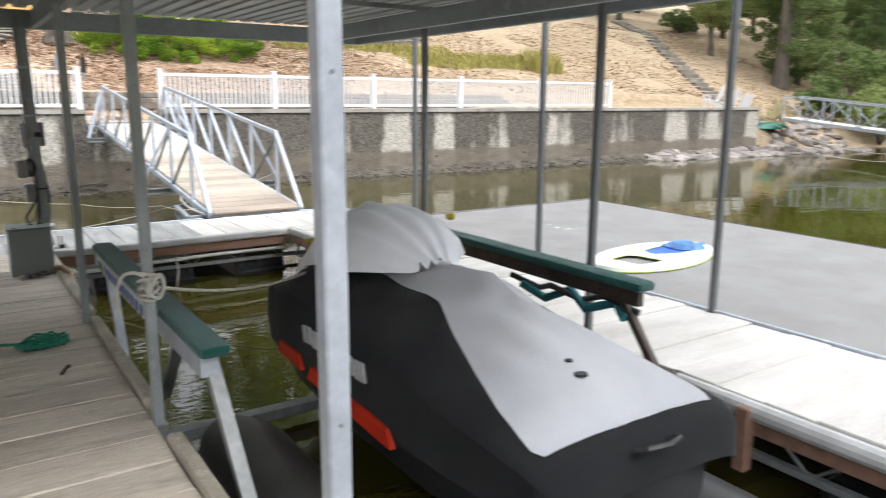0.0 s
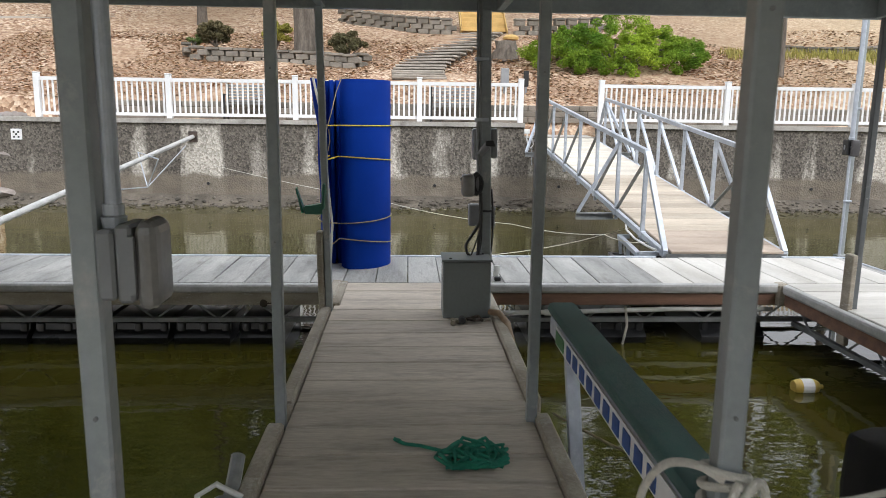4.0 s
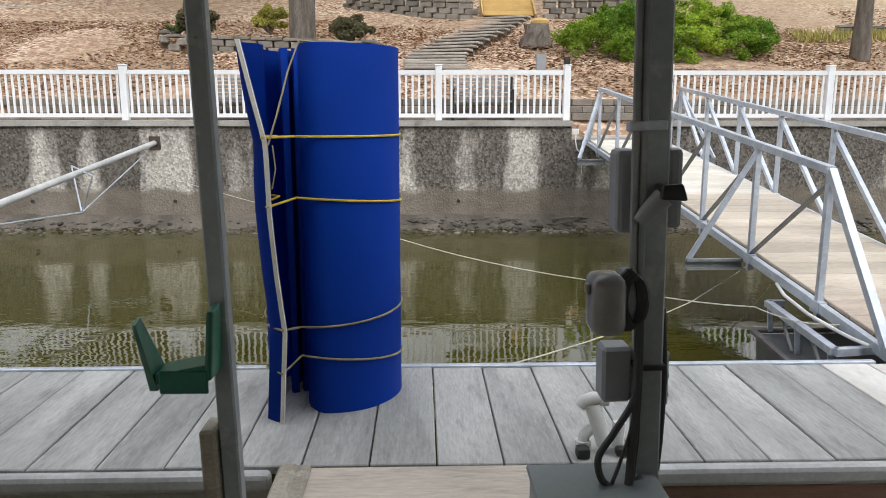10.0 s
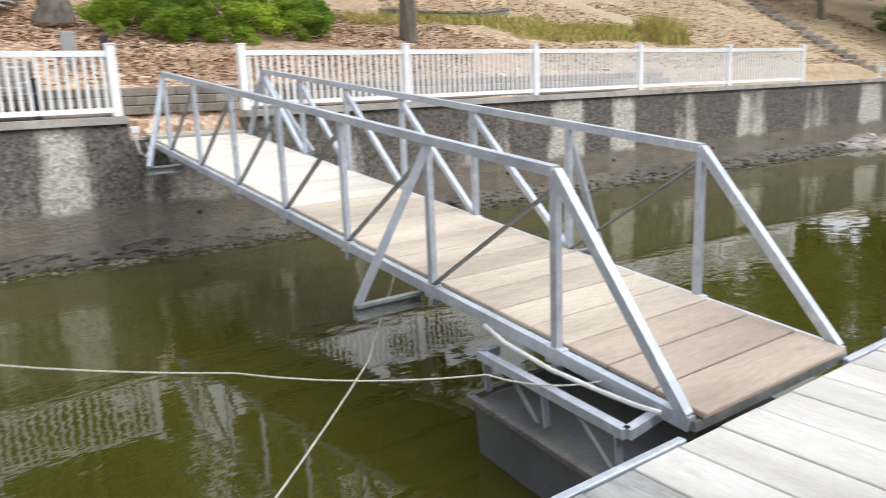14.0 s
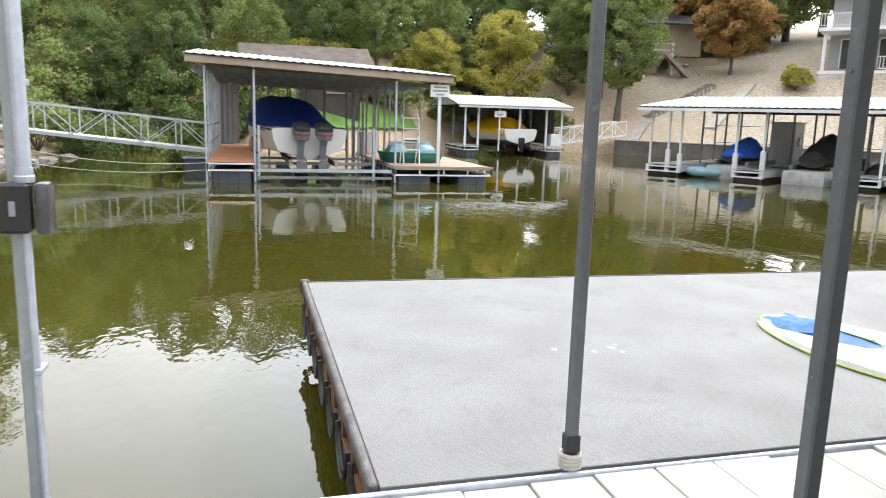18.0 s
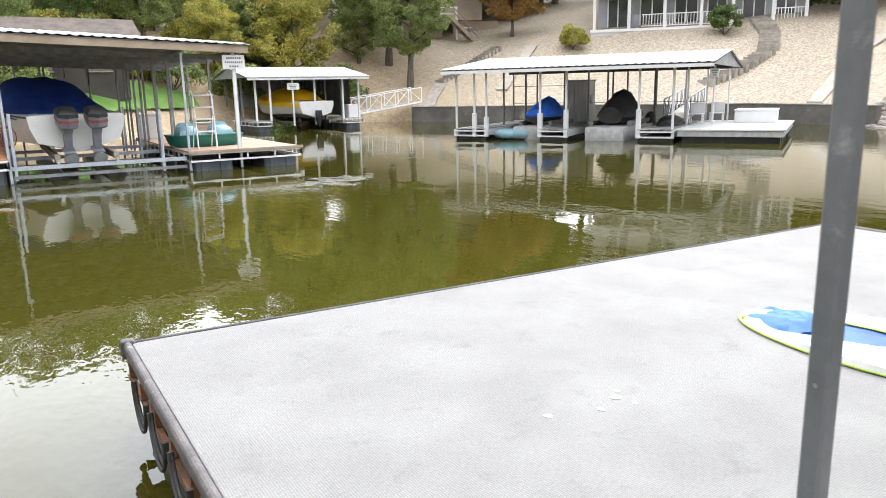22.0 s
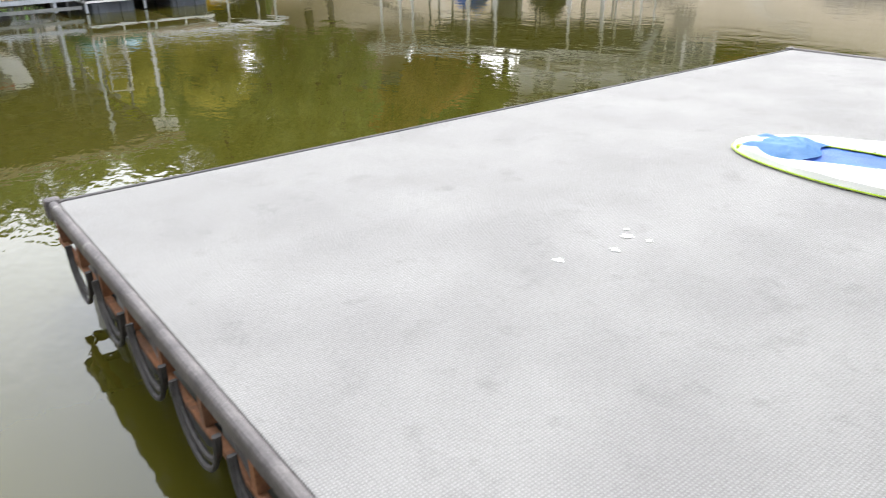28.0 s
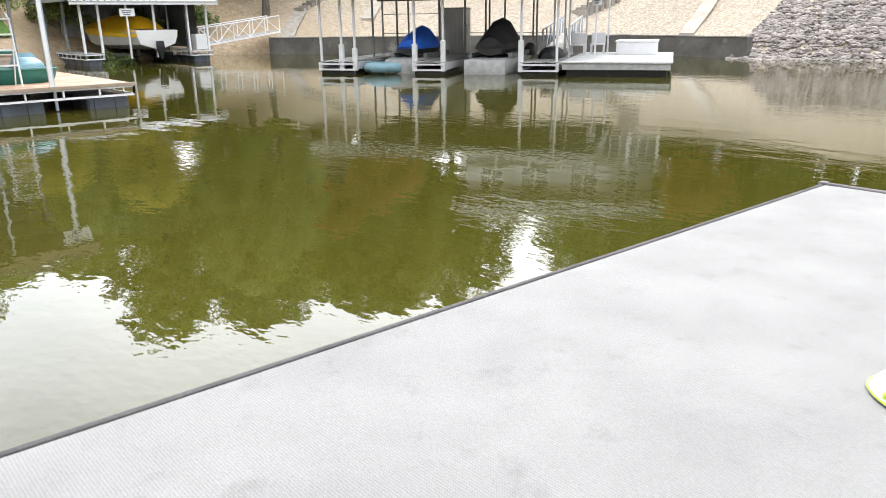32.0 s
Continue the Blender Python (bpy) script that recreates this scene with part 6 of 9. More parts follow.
part("outlet_box", box(4.73, 4.8, 1.26, 1.36, 1.13, 1.3, 0.01), BLACKP, po, "dark outlet box")
part("switch", box(4.722, 4.729, 1.3, 1.32, 1.19, 1.24, 0.002), PVCG, po)
part("outlet_cover", box(4.75, 4.84, 1.2, 1.252, 1.12, 1.3, 0.016, 2), mat("dark_smoky_cover", (0.09, 0.085, 0.085), (0.06, 0.058, 0.06), 0.25, 0, 5, 40, 0.05, 0.12), po, "dark smoky outlet cover", smooth=True)
for z in (0.62, 1.62):
    part("clamp", box(4.76, 4.85, 1.262, 1.288, z, z + 0.022, 0.004), GALV, po, "bright steel clamp")
tie = thing("post_rope", "black tape and rope wound round the foot of the slim post", "rope", (GX1 + 0.07, -0.84, 0))
for k in range(4):
    part("winding", line([(GX1 + 0.07 + math.cos(a) * 0.045, -0.84 + math.sin(a) * 0.045, 0.02 + 0.018 * k) for a in np.linspace(0, 6.2832, 15)], 0.011, 6), WROPE, tie)
part("tape", box(GX1 + 0.038, GX1 + 0.102, -0.872, -0.808, 0.09, 0.17, 0.004), BLACKP, tie, "black tape")
arm = thing("standoff_arm", "white steel standoff pole from the shore wall to the walkway", "pole", (-5.0, 6, 0.3))
part("pipe", line([(-4.9, wall_y(-4.9) - 0.05, 0.96), (-5.1, 1.35, 0.0)], 0.046, 14), RUB, arm)
ax, ay, az = -4.97, 7.6, 0.545
for p, q in (((ax - 0.3, ay + 0.5, az + 0.18), (ax + 0.02, ay, az - 0.45)), ((ax + 0.35, ay - 0.3, az + 0.1), (ax + 0.02, ay, az - 0.45)), ((ax - 0.3, ay + 0.5, az + 0.18), (ax + 0.35, ay - 0.3, az + 0.1)), ((ax, ay + 2.6, az + 0.22), (ax + 0.02, ay, az - 0.45)), ((ax, ay - 3.0, az - 0.25), (ax + 0.02, ay, az - 0.45))):
    part("stay", line([p, q], 0.012, 6), GALV, arm)
part("wall_plate", box(-5.0, -4.8, wall_y(-4.9) - 0.03, wall_y(-4.9) - 0.004, 0.84, 1.08, 0.004), DARKM, arm)
for pts, nm in (([(-5.2, wall_y(-5.2) - 0.02, 0.5), (-0.3, 4.95, 0.14), (1.4, 3.2, 0.07), (2.39, 2.23, 0.09), (2.8, 1.82, 0.07)], "shore cable running from the wall to the gangway float"),
                ([(0.35, 1.285, -0.03), (2.4, 3.5, -0.2), (7.2, wall_y(7.2) - 0.2, -0.35)], "shore cable running under the gangway"),
                ([(4.25, 1.28, -0.03), (4.0, 4.0, 0.2), (3.9, wall_y(3.9) - 0.01, 1.0)], "shore cable beside the gangway")):
    sm = []
    for a, b in zip(pts, pts[1:]):
        sm += sag(a, b, 0.04, 6)[:-1]
    solid("shore_cable", line(sm + [pts[-1]], 0.0052, 6), WROPE, nm, "cable", "shore cables", loc=pts[0])
BOTY = mat("yellowed_plastic", (0.6, 0.42, 0.08), (0.5, 0.36, 0.1), 0.4, 0, 8, 40, 0.05, 0.15)
bu = thing("bottle_float", "yellow and white plastic bottle floating in the slip", "bottle", (3.1, -1.22, WZ))
part("bottle", lathe([(0.0, -0.115), (0.05, -0.11), (0.062, -0.07), (0.062, 0.05), (0.045, 0.085), (0.018, 0.1), (0.018, 0.125), (0, 0.125)], (3.1, -1.22, WZ + 0.03), 16, "x"), BOTY, bu, "yellowed bottle", smooth=True)
part("label", lathe([(0.064, -0.055), (0.064, 0.035)], (3.1, -1.22, WZ + 0.03), 16, "x"), WHITEP, bu, "white bottle label")
wp = thing("water_pipe", "white water pipe slung under the walkway edge", "pipe", (2, 0.02, -0.27))
part("pipe", line([(0.7, 0.0, -0.29), (1.3, 0.0, -0.28), (2.4, 0.0, -0.25), (3.4, 0.0, -0.25)], 0.022, 10), WPVC, wp)
part("coupling", lathe([(0.03, 0), (0.03, 0.07)], (1.25, 0.0, -0.283), 12, "x"), WPVC, wp)
part("hanging_rope", line([(2.0, -0.02, -0.22), (2.02, -0.03, -0.4), (1.98, -0.03, -0.62), (1.99, -0.02, -0.8)], 0.012, 6), WROPE, wp, "short rope hanging into the water")
# ---- trees and shrubs ----
def leaf_cloud(name, clumps, per, size, material, parent, seed, flat=0.0, droop=0.0):
    """Many small bent leaves gathered round clump centres; clumps: rows of x, y, z, radius."""
    rng = np.random.default_rng(seed)
    verts, faces = [], []
    allp = []
    for cx, cy, cz, cr in clumps:
        d = rng.normal(size=(per, 3))
        d /= np.linalg.norm(d, axis=1)[:, None]
        p = d * (cr * rng.uniform(0.35, 1.0, (per, 1)) ** 0.6)
        p[:, 2] *= 0.72
        allp.append(p + np.array([cx, cy, cz]))
    P = np.concatenate(allp)
    n = len(P)
    a = rng.normal(size=(n, 3))
    a[:, 2] *= 1 - flat
    a /= np.linalg.norm(a, axis=1)[:, None]
    b = np.cross(a, rng.normal(size=(n, 3)))
    b /= np.linalg.norm(b, axis=1)[:, None]
    s = size * rng.uniform(0.6, 1.3, (n, 1))
    tip, base, l, r = P + a * s, P - a * s * 0.8, P + b * s * 0.5, P - b * s * 0.5
    up = np.cross(a, b) * s * 0.25
    V = np.stack([base, l + up, tip, r + up], 1).reshape(-1, 3)
    F = np.arange(n * 4).reshape(-1, 4)
    me = bpy.data.meshes.new(name)
    me.vertices.add(n * 4)
    me.vertices.foreach_set("co", V.astype(np.float32).ravel())
    me.loops.add(n * 4)
    me.loops.foreach_set("vertex_index", F.astype(np.int32).ravel())
    me.polygons.add(n)
    me.polygons.foreach_set("loop_start", np.arange(0, n * 4, 4, dtype=np.int32))
    me.update(calc_edges=True)
    me.materials.append(material)
    ob = new(name, me)
    ob.parent = parent
    return ob


def tree(seed, height, spread, trunk_r, bare, leaves, label, clump_n=210, per=190, size=0.11, kind_name="tree"):
    """A tree at the origin: tapered trunk and limbs, and a crown of leaf clumps round the limb ends."""
    rnd = random.Random(seed)
    t = thing(kind_name, label, "tree", (0, 0, 0), "trees")
    bm = bmesh.new()
    lean = Vector((rnd.uniform(-0.06, 0.06), rnd.uniform(-0.06, 0.06), 1))
    pts, rs = [], []
    for i in range(9):
        f = i / 8
        pts.append(Vector((math.sin(f * 3 + seed) * 0.12 * f, math.cos(f * 2.3 + seed) * 0.12 * f, 0)) + lean * (height * 0.86 * f) - Vector((0, 0, 0.3 if i == 0 else 0)))
        rs.append(trunk_r * (1.25 if i == 0 else 1.0) * (1 - 0.86 * f))
    tube(bm, pts, rs, 9)
    ends = []
    n = 13
    for i in range(n):
        f = bare + (1 - bare) * (i + 0.4) / n
        base = pts[min(8, int(f * 8))].lerp(pts[min(8, int(f * 8) + 1)], f * 8 % 1)
        a = i * 2.4 + rnd.uniform(-0.4, 0.4)
        reach = spread * (1.0 - 0.55 * max(0, (f - bare)) / (1 - bare)) * rnd.uniform(0.7, 1.05)
        mid = base + Vector((math.cos(a) * reach * 0.55, math.sin(a) * reach * 0.55, reach * 0.25))
        end = base + Vector((math.cos(a) * reach, math.sin(a) * reach, reach * rnd.uniform(0.3, 0.6)))
        r0 = trunk_r * (1 - 0.8 * f) * 0.6
        tube(bm, [base, mid, end], [r0, r0 * 0.6, r0 * 0.2], 6)
        ends += [mid, end, mid.lerp(end, 0.6) + Vector((rnd.uniform(-0.5, 0.5), rnd.uniform(-0.5, 0.5), rnd.uniform(0, 0.5)))]
    part("trunk", bm, BARK, t, "grey-brown trunk and limbs", smooth=True)
    # leaf sprays round the limb ends and through the whole crown, thinner towards its ragged outline
    clumps = []
    mid_z, half = height * (bare + 1.02) / 2, height * (1 - bare) * 0.5
    for i in range(clump_n):
        if i % 3 == 0:
            e = ends[(i // 3) % len(ends)]
            c = Vector((e.x + rnd.uniform(-0.7, 0.7), e.y + rnd.uniform(-0.7, 0.7), e.z + rnd.uniform(-0.4, 0.7)))
        else:
            a, q, h = rnd.uniform(0, 6.283), rnd.uniform(0.35, 1.0) ** 0.6, rnd.uniform(-1, 1)
            wide = (1 - abs(h) ** 2.4) ** 0.5 * (0.86 + 0.2 * math.sin(a * 3 + seed) + 0.12 * math.sin(h * 7 + a * 2))
            c = Vector((math.cos(a) * q * spread * wide, math.sin(a) * q * spread * wide, mid_z + h * half))
        clumps.append((c.x, c.y, c.z, rnd.uniform(0.5, 1.1) * spread * 0.19))
    leaf_cloud("crown", clumps, per, size, leaves, t, seed)
    return t


def put(ob, x, y, s=1.0, turn=0.0, dz=0.0):
    c = copy_thing(ob, pose(x, y, zland(x, y) + dz, 0, 0, turn))
    c.scale = (s, s, s)
    return c


protos = [
    tree(1, 13, 4.2, 0.26, 0.12, LEAF_DEEP, "tall deep-green hardwood tree on the slope"),
    tree(2, 12, 4.6, 0.24, 0.08, LEAF_MID, "green hardwood tree on the slope"),
    tree(3, 10, 4.4, 0.2, 0.1, LEAF_YEL, "hardwood tree with yellowing leaves by the shore"),
    tree(4, 14, 4.0, 0.28, 0.2, LEAF_MID, "tall green hardwood tree with a bare lower trunk"),
    tree(5, 7, 3.6, 0.16, 0.25, LEAF_ORG, "small tree with orange-brown autumn leaves"),
    tree(6, 11, 4.6, 0.24, 0.05, LEAF_DEEP, "broad deep-green tree overhanging the water"),
]
rnd = random.Random(21)
spots = []
# the wooded end of the cove behind the large boathouse
for x, y, k, s in ((47.5, 8.5, 5, 1.0), (49, 4.5, 0, 1.0), (51, 0.5, 1, 1.05), (54, -3, 0, 1.1), (56, -8, 3, 1.0), (53.5, -12.5, 2, 0.95), (54.5, -17.5, 2, 1.15), (58, -14, 1, 1.1), (60, -19, 0, 1.1), (57, -23.5, 1, 1.0),
                   (50, 12, 1, 1.1), (45, 13.5, 0, 1.0), (41, 15.5, 5, 1.0), (46, 18, 3, 1.1), (52, 16, 0, 1.2), (56, 9, 1, 1.2), (58, 3, 3, 1.2), (61, -3, 0, 1.3), (63, -10, 1, 1.3), (66, -16, 3, 1.3), (66, 6, 0, 1.3), (60, 14, 2, 1.2),
                   (37.5, 18.5, 3, 1.0), (42, 22, 1, 1.2), (49, 25, 0, 1.3), (57, 22, 1, 1.3), (70, 0, 3, 1.4), (72, -8, 0, 1.5), (74, -18, 1, 1.4), (70, 14, 1, 1.4), (38, 27, 0, 1.2), (33, 31, 3, 1.1), (45, 32, 1, 1.3), (66, 24, 0, 1.4), (55, 33, 3, 1.3)):
    spots.append((x, y, k, s))
# above the far hillside
for x, y, k, s in ((55.5, -26.5, 3, 0.9), (62, -27, 1, 1.2), (66, -31, 0, 1.3), (60, -36, 4, 1.2), (70, -38, 1, 1.3), (63, -44, 3, 1.2), (73, -26, 3, 1.4), (58, -52, 0, 1.2), (52, -60, 1, 1.2), (66, -55, 3, 1.3), (42, -66, 0, 1.2), (30, -68, 1, 1.2), (18, -66, 3, 1.2), (6, -64, 0, 1.2), (-8, -66, 1, 1.2), (-22, -64, 3, 1.2), (76, -46, 1, 1.4), (36, -72, 3, 1.3), (22, -74, 0, 1.3), (74, -33, 1, 1.5), (78, -40, 0, 1.5), (72, -45, 1, 1.5), (70, -52, 0, 1.4), (64, -50, 1, 1.3), (82, -28, 0, 1.6), (80, -20, 1, 1.5), (60, -44, 1, 1.2), (66, -47, 5, 1.4), (58.5, -40.5, 5, 1.0), (72, -50, 5, 1.6), (62, -40, 0, 1.2), (68, -41, 5, 1.4), (78, -56, 1, 1.7), (84, -48, 5, 1.8)):
    spots.append((x, y, k, s))
# beyond the slope above the shore wall
for x, y, k, s in ((-30, 34, 1, 1.2), (-20, 44, 0, 1.2), (-6, 48, 3, 1.2), (8, 46, 1, 1.2), (20, 44, 0, 1.2), (27, 38, 3, 1.1), (-42, 30, 0, 1.2), (-40, -58, 1, 1.2), (-60, -60, 0, 1.2), (-60, 30, 3, 1.2), (-13, 31, 1, 1.45), (-5, 32, 0, 1.4), (4, 31, 1, 1.3), (-21, 29, 0, 1.45), (-9, 34, 5, 1.5), (-17, 35, 5, 1.5), (13, 31, 3, 1.0)):
    spots.append((x, y, k, s))
# a second line of trees closing the gaps at the end of the cove and along the far bank
for i in range(15):
    spots.append((62 + 3.0 * (i % 3), 20 - 3.1 * i, (0, 1, 5)[i % 3], 0.85))
    spots.append((70 + 3.0 * (i % 3), 22 - 3.1 * i, (1, 5, 0)[i % 3], 0.9))
for i in range(13):
    spots.append((-8 + 4.6 * i, -56 - 2.5 * (i % 2), (5, 1)[i % 2], 1.5))
for x, y, k, s in spots:
    s *= 0.57 if x > 36 and y > -25 else 1.0
    put(protos[k], x + rnd.uniform(-0.6, 0.6), y + rnd.uniform(-0.6, 0.6), s * rnd.uniform(0.9, 1.1), rnd.uniform(0, 360), -3.6 if -60 < y < -55 and x < 52 else 0.0)
# the single trees of the far hillside and the slope
put(protos[3], 51.5, -25.6, 0.85, 40)
put(protos[4], 52.5, -35.5, 0.85, 80)
put(protos[4], 33, -49, 0.8, 10)
for o in protos:
    o.matrix_basis = pose(90 + 9 * protos.index(o), 20, zland(90 + 9 * protos.index(o), 20))


def trunk_only(x, y, r, h, lean, label, fork=False):
    t = thing("tree", label, "tree", (x, y, zland(x, y)))
    z = zland(x, y)
    bm = bmesh.new()
    n = 10
    pts = [(x + lean[0] * i / n * h, y + lean[1] * i / n * h, z - 0.2 + h * i / n) for i in range(n + 1)]
    tube(bm, pts, [r * (1.35 if i == 0 else 1.08 if i == 1 else 1.0 - 0.05 * i) for i in range(n + 1)], 14)
    for v in bm.verts:
        v.co += Vector((noise.noise(v.co * 3), noise.noise(v.co * 3 + Vector((5, 0, 0))), 0)) * r * 0.16
    part("trunk", bm, BARK, t, smooth=True)
    if fork:
        bm = bmesh.new()
        pts = [(x + 0.16 + 0.02 * i, y, z + 0.1 + h * i / n) for i in range(n + 1)]
        tube(bm, pts, [r * 1.05 * (1 - 0.045 * i) for i in range(n + 1)], 14)
        part("second_stem", bm, BARK, t, smooth=True)
    bm = bmesh.new()
    for k in range(9):
        a = k * 2.4
        b0 = Vector((x + lean[0] * h * 0.8, y + lean[1] * h * 0.8, z + h * (0.6 + 0.04 * k)))
        e0 = b0 + Vector((math.cos(a) * 2.2, math.sin(a) * 2.2, 1.2))
        tube(bm, [b0, b0.lerp(e0, 0.5) + Vector((0, 0, 0.2)), e0], [r * 0.35, r * 0.2, r * 0.06], 6)
    part("limb_cluster", bm, BARK, t, smooth=True)
    rng = random.Random(int(abs(x) * 10))
    cl = []
    for k in range(44):
        a, q = rng.uniform(0, 6.28), rng.uniform(0.1, 1) ** 0.5
        cl.append((math.cos(a) * q * 3.9, math.sin(a) * q * 3.9, h * rng.uniform(0.72, 1.12) * (1.0 - 0.16 * q), rng.uniform(0.7, 1.2)))
    leaf_cloud("crown", cl, 130, 0.13, LEAF_MID, t, int(abs(x) * 100))
    return t


trunk_only(-3.4, 18.2, 0.24, 12, (-0.05, 0.0), "forked grey tree trunk behind the planter wall", True)
trunk_only(11.65, 16.9, 0.2, 12, (0.01, 0.0), "straight grey tree trunk on the slope")
trunk_only(-8.05, 23.6, 0.16, 10, (0.0, 0.0), "slim tree trunk up the slope")
trunk_only(38.6, 15.3, 0.38, 11, (0.02, 0.0), "large grey tree trunk at the end of the wall")
trunk_only(40.6, 16.4, 0.26, 11, (0.03, 0.02), "grey tree trunk at the end of the wall")


def shrub(x, y, r, h, leaves, label, seed, n=34, per=150, size=0.05, zoff=0.0):
    z = zland(x, y) + zoff
    t = thing("shrub", label, "shrub", (x, y, z))
    bm = bmesh.new()
    rnd = random.Random(seed)
    cl = []
    for i in range(n):
        a, q = rnd.uniform(0, 6.28), rnd.uniform(0, 1) ** 0.5
        e = (math.cos(a) * q * r, math.sin(a) * q * r * 0.8, h * rnd.uniform(0.3, 1.0) * (1 - 0.35 * q * q))
        cl.append((*e, r * rnd.uniform(0.2, 0.36)))
        if i < 10:
            tube(bm, [(x, y, z - 0.05), (x + e[0] * 0.9, y + e[1] * 0.9, z + e[2])], [0.03, 0.008], 5)
    part("woody_base", bm, BARK, t)
    leaf_cloud("foliage", cl, per, size, leaves, t, seed)
    return t


# the spreading bright green juniper above the gangway
rnd = random.Random(4)
jz = zland(6.68, 17.6)
jt = thing("juniper", "large spreading bright-green juniper on the leaf-covered slope", "shrub", (6.68, 17.6, jz))
bm = bmesh.new()
cl = []
for i in range(330):
    a, q = rnd.uniform(0, 6.28), rnd.uniform(0, 1) ** 0.5
    ex, ey = math.cos(a) * q * 3.0, math.sin(a) * q * 1.5
    z = zland(6.68 + ex, 17.6 + ey) - jz
    ez = z + rnd.uniform(0.15, 1.05) * (1.75 - 1.1 * q)
    cl.append((ex, ey, ez, rnd.uniform(0.1, 0.27)))
    if i < 24:
        tube(bm, [(6.68 + ex * 0.1, 17.6 + ey * 0.1, jz), (6.68 + ex * 0.6, 17.6 + ey * 0.6, jz + ez * 0.7), (6.68 + ex, 17.6 + ey, jz + ez)], [0.05, 0.03, 0.01], 5)
part("woody_frame", bm, BARK, jt)
leaf_cloud("foliage", cl, 170, 0.042, LEAF_JUN, jt, 44, flat=0.3)
shrub(-6.35, 18.7, 0.55, 0.75, LEAF_DULL, "rounded brownish-green shrub in the planter", 7, zoff=0.3)
shrub(-7.05, 18.7, 0.28, 0.32, LEAF_DEEP, "small dark shrub in the planter", 8, n=10, zoff=0.3)
shrub(-4.35, 18.8, 0.45, 0.8, LEAF_YEL, "yellowish upright shrub in the planter", 9, zoff=0.3)
shrub(-1.95, 17.8, 0.55, 0.75, LEAF_DULL, "grey-brown shrub beside the forked tree", 10, zoff=0.2)
shrub(40, 23.5, 1.3, 1.5, LEAF_DEEP, "rounded dark green shrub up the slope", 12, n=26, size=0.1)
shrub(46.2, -36.3, 1.15, 1.9, LEAF_YEL, "bright yellow-green rounded bush on the far hillside", 13, n=30, size=0.1)
shrub(38.4, -43.0, 1.1, 2.0, LEAF_DEEP, "clipped dark green bush below the white house", 14, n=30, size=0.09)
shrub(32.5, 8.0, 0.8, 1.2, LEAF_YEL, "yellow-flowering bush beside the boathouse", 15, n=18, size=0.08)
shrub(31.5, 3.2, 1.0, 2.2, LEAF_MID, "leafy bush beside the boathouse", 16, n=24, size=0.1)
for i, (x, y, r, h) in enumerate(((44, 5.5, 1.6, 2.6), (43.2, 8.2, 1.8, 2.8), (45, 1.5, 1.5, 2.5), (40.5, 10.8, 1.6, 2.4), (44.5, -13.2, 1.4, 2.2), (49, -16, 1.6, 2.6), (36.5, 11.5, 1.3, 2.0), (47, 11, 2.0, 3.0), (48.5, 7.0, 2.0, 3.2), (38.5, 9.6, 1.9, 3.0), (41.2, 8.0, 2.0, 3.4), (42.6, 6.2, 2.0, 3.6), (44.6, 3.2, 2.0, 3.4), (46.6, -0.6, 2.0, 3.2), (40.4, 12.6, 2.2, 4.2), (43.5, 10.5, 2.4, 4.6), (46.2, 5.2, 2.4, 4.8), (48.2, 2.0, 2.4, 4.4), (50.5, -4.5, 2.0, 3.2), (50.8, -9.0, 2.0, 3.0), (52, -20.5, 1.8, 2.6))):
    shrub(x, y, r, h, (LEAF_DEEP, LEAF_MID)[i % 2], "dense green undergrowth along the shore", 40 + i, n=34, per=110, size=0.11)


def grass_clump(x0, x1, y0, y1, n, h, label, seed):
    rng = random.Random(seed)
    verts, faces = [], []
    for i in range(n):
        x, y = rng.uniform(x0, x1), rng.uniform(y0, y1)
        z = zland(x, y)
        a = rng.uniform(0, 6.28)
        hh = h * rng.uniform(0.5, 1.1)
        dx, dy = math.cos(a) * 0.02, math.sin(a) * 0.02
        bx_, by_ = rng.uniform(-0.25, 0.25) * hh, rng.uniform(-0.25, 0.25) * hh
        k = len(verts)
        verts += [(x - dx, y - dy, z - 0.02), (x + dx, y + dy, z - 0.02), (x + bx_ * 0.5 + dx * 0.7, y + by_ * 0.5 + dy * 0.7, z + hh * 0.6), (x + bx_ * 0.5 - dx * 0.7, y + by_ * 0.5 - dy * 0.7, z + hh * 0.6), (x + bx_ * 1.6, y + by_ * 1.6, z + hh)]
        faces += [(k, k + 1, k + 2, k + 3), (k + 3, k + 2, k + 4)]
    return tagged(arrays("dry_grass", verts, faces, GRASS), label, "grass", kind="stuff")


grass_clump(15.5, 22.5, 16.6, 18.6, 2600, 0.32, "strip of dry yellow ornamental grass on the slope", 3)
grass_clump(21.6, 23.2, 16.2, 17.6, 900, 0.85, "tall clump of yellow ornamental grass", 4)
grass_clump(11, 19, 18.8, 19.8, 1600, 0.28, "dry yellow grass along the bed edging", 5)

# ---- built things on the slope above the wall ----


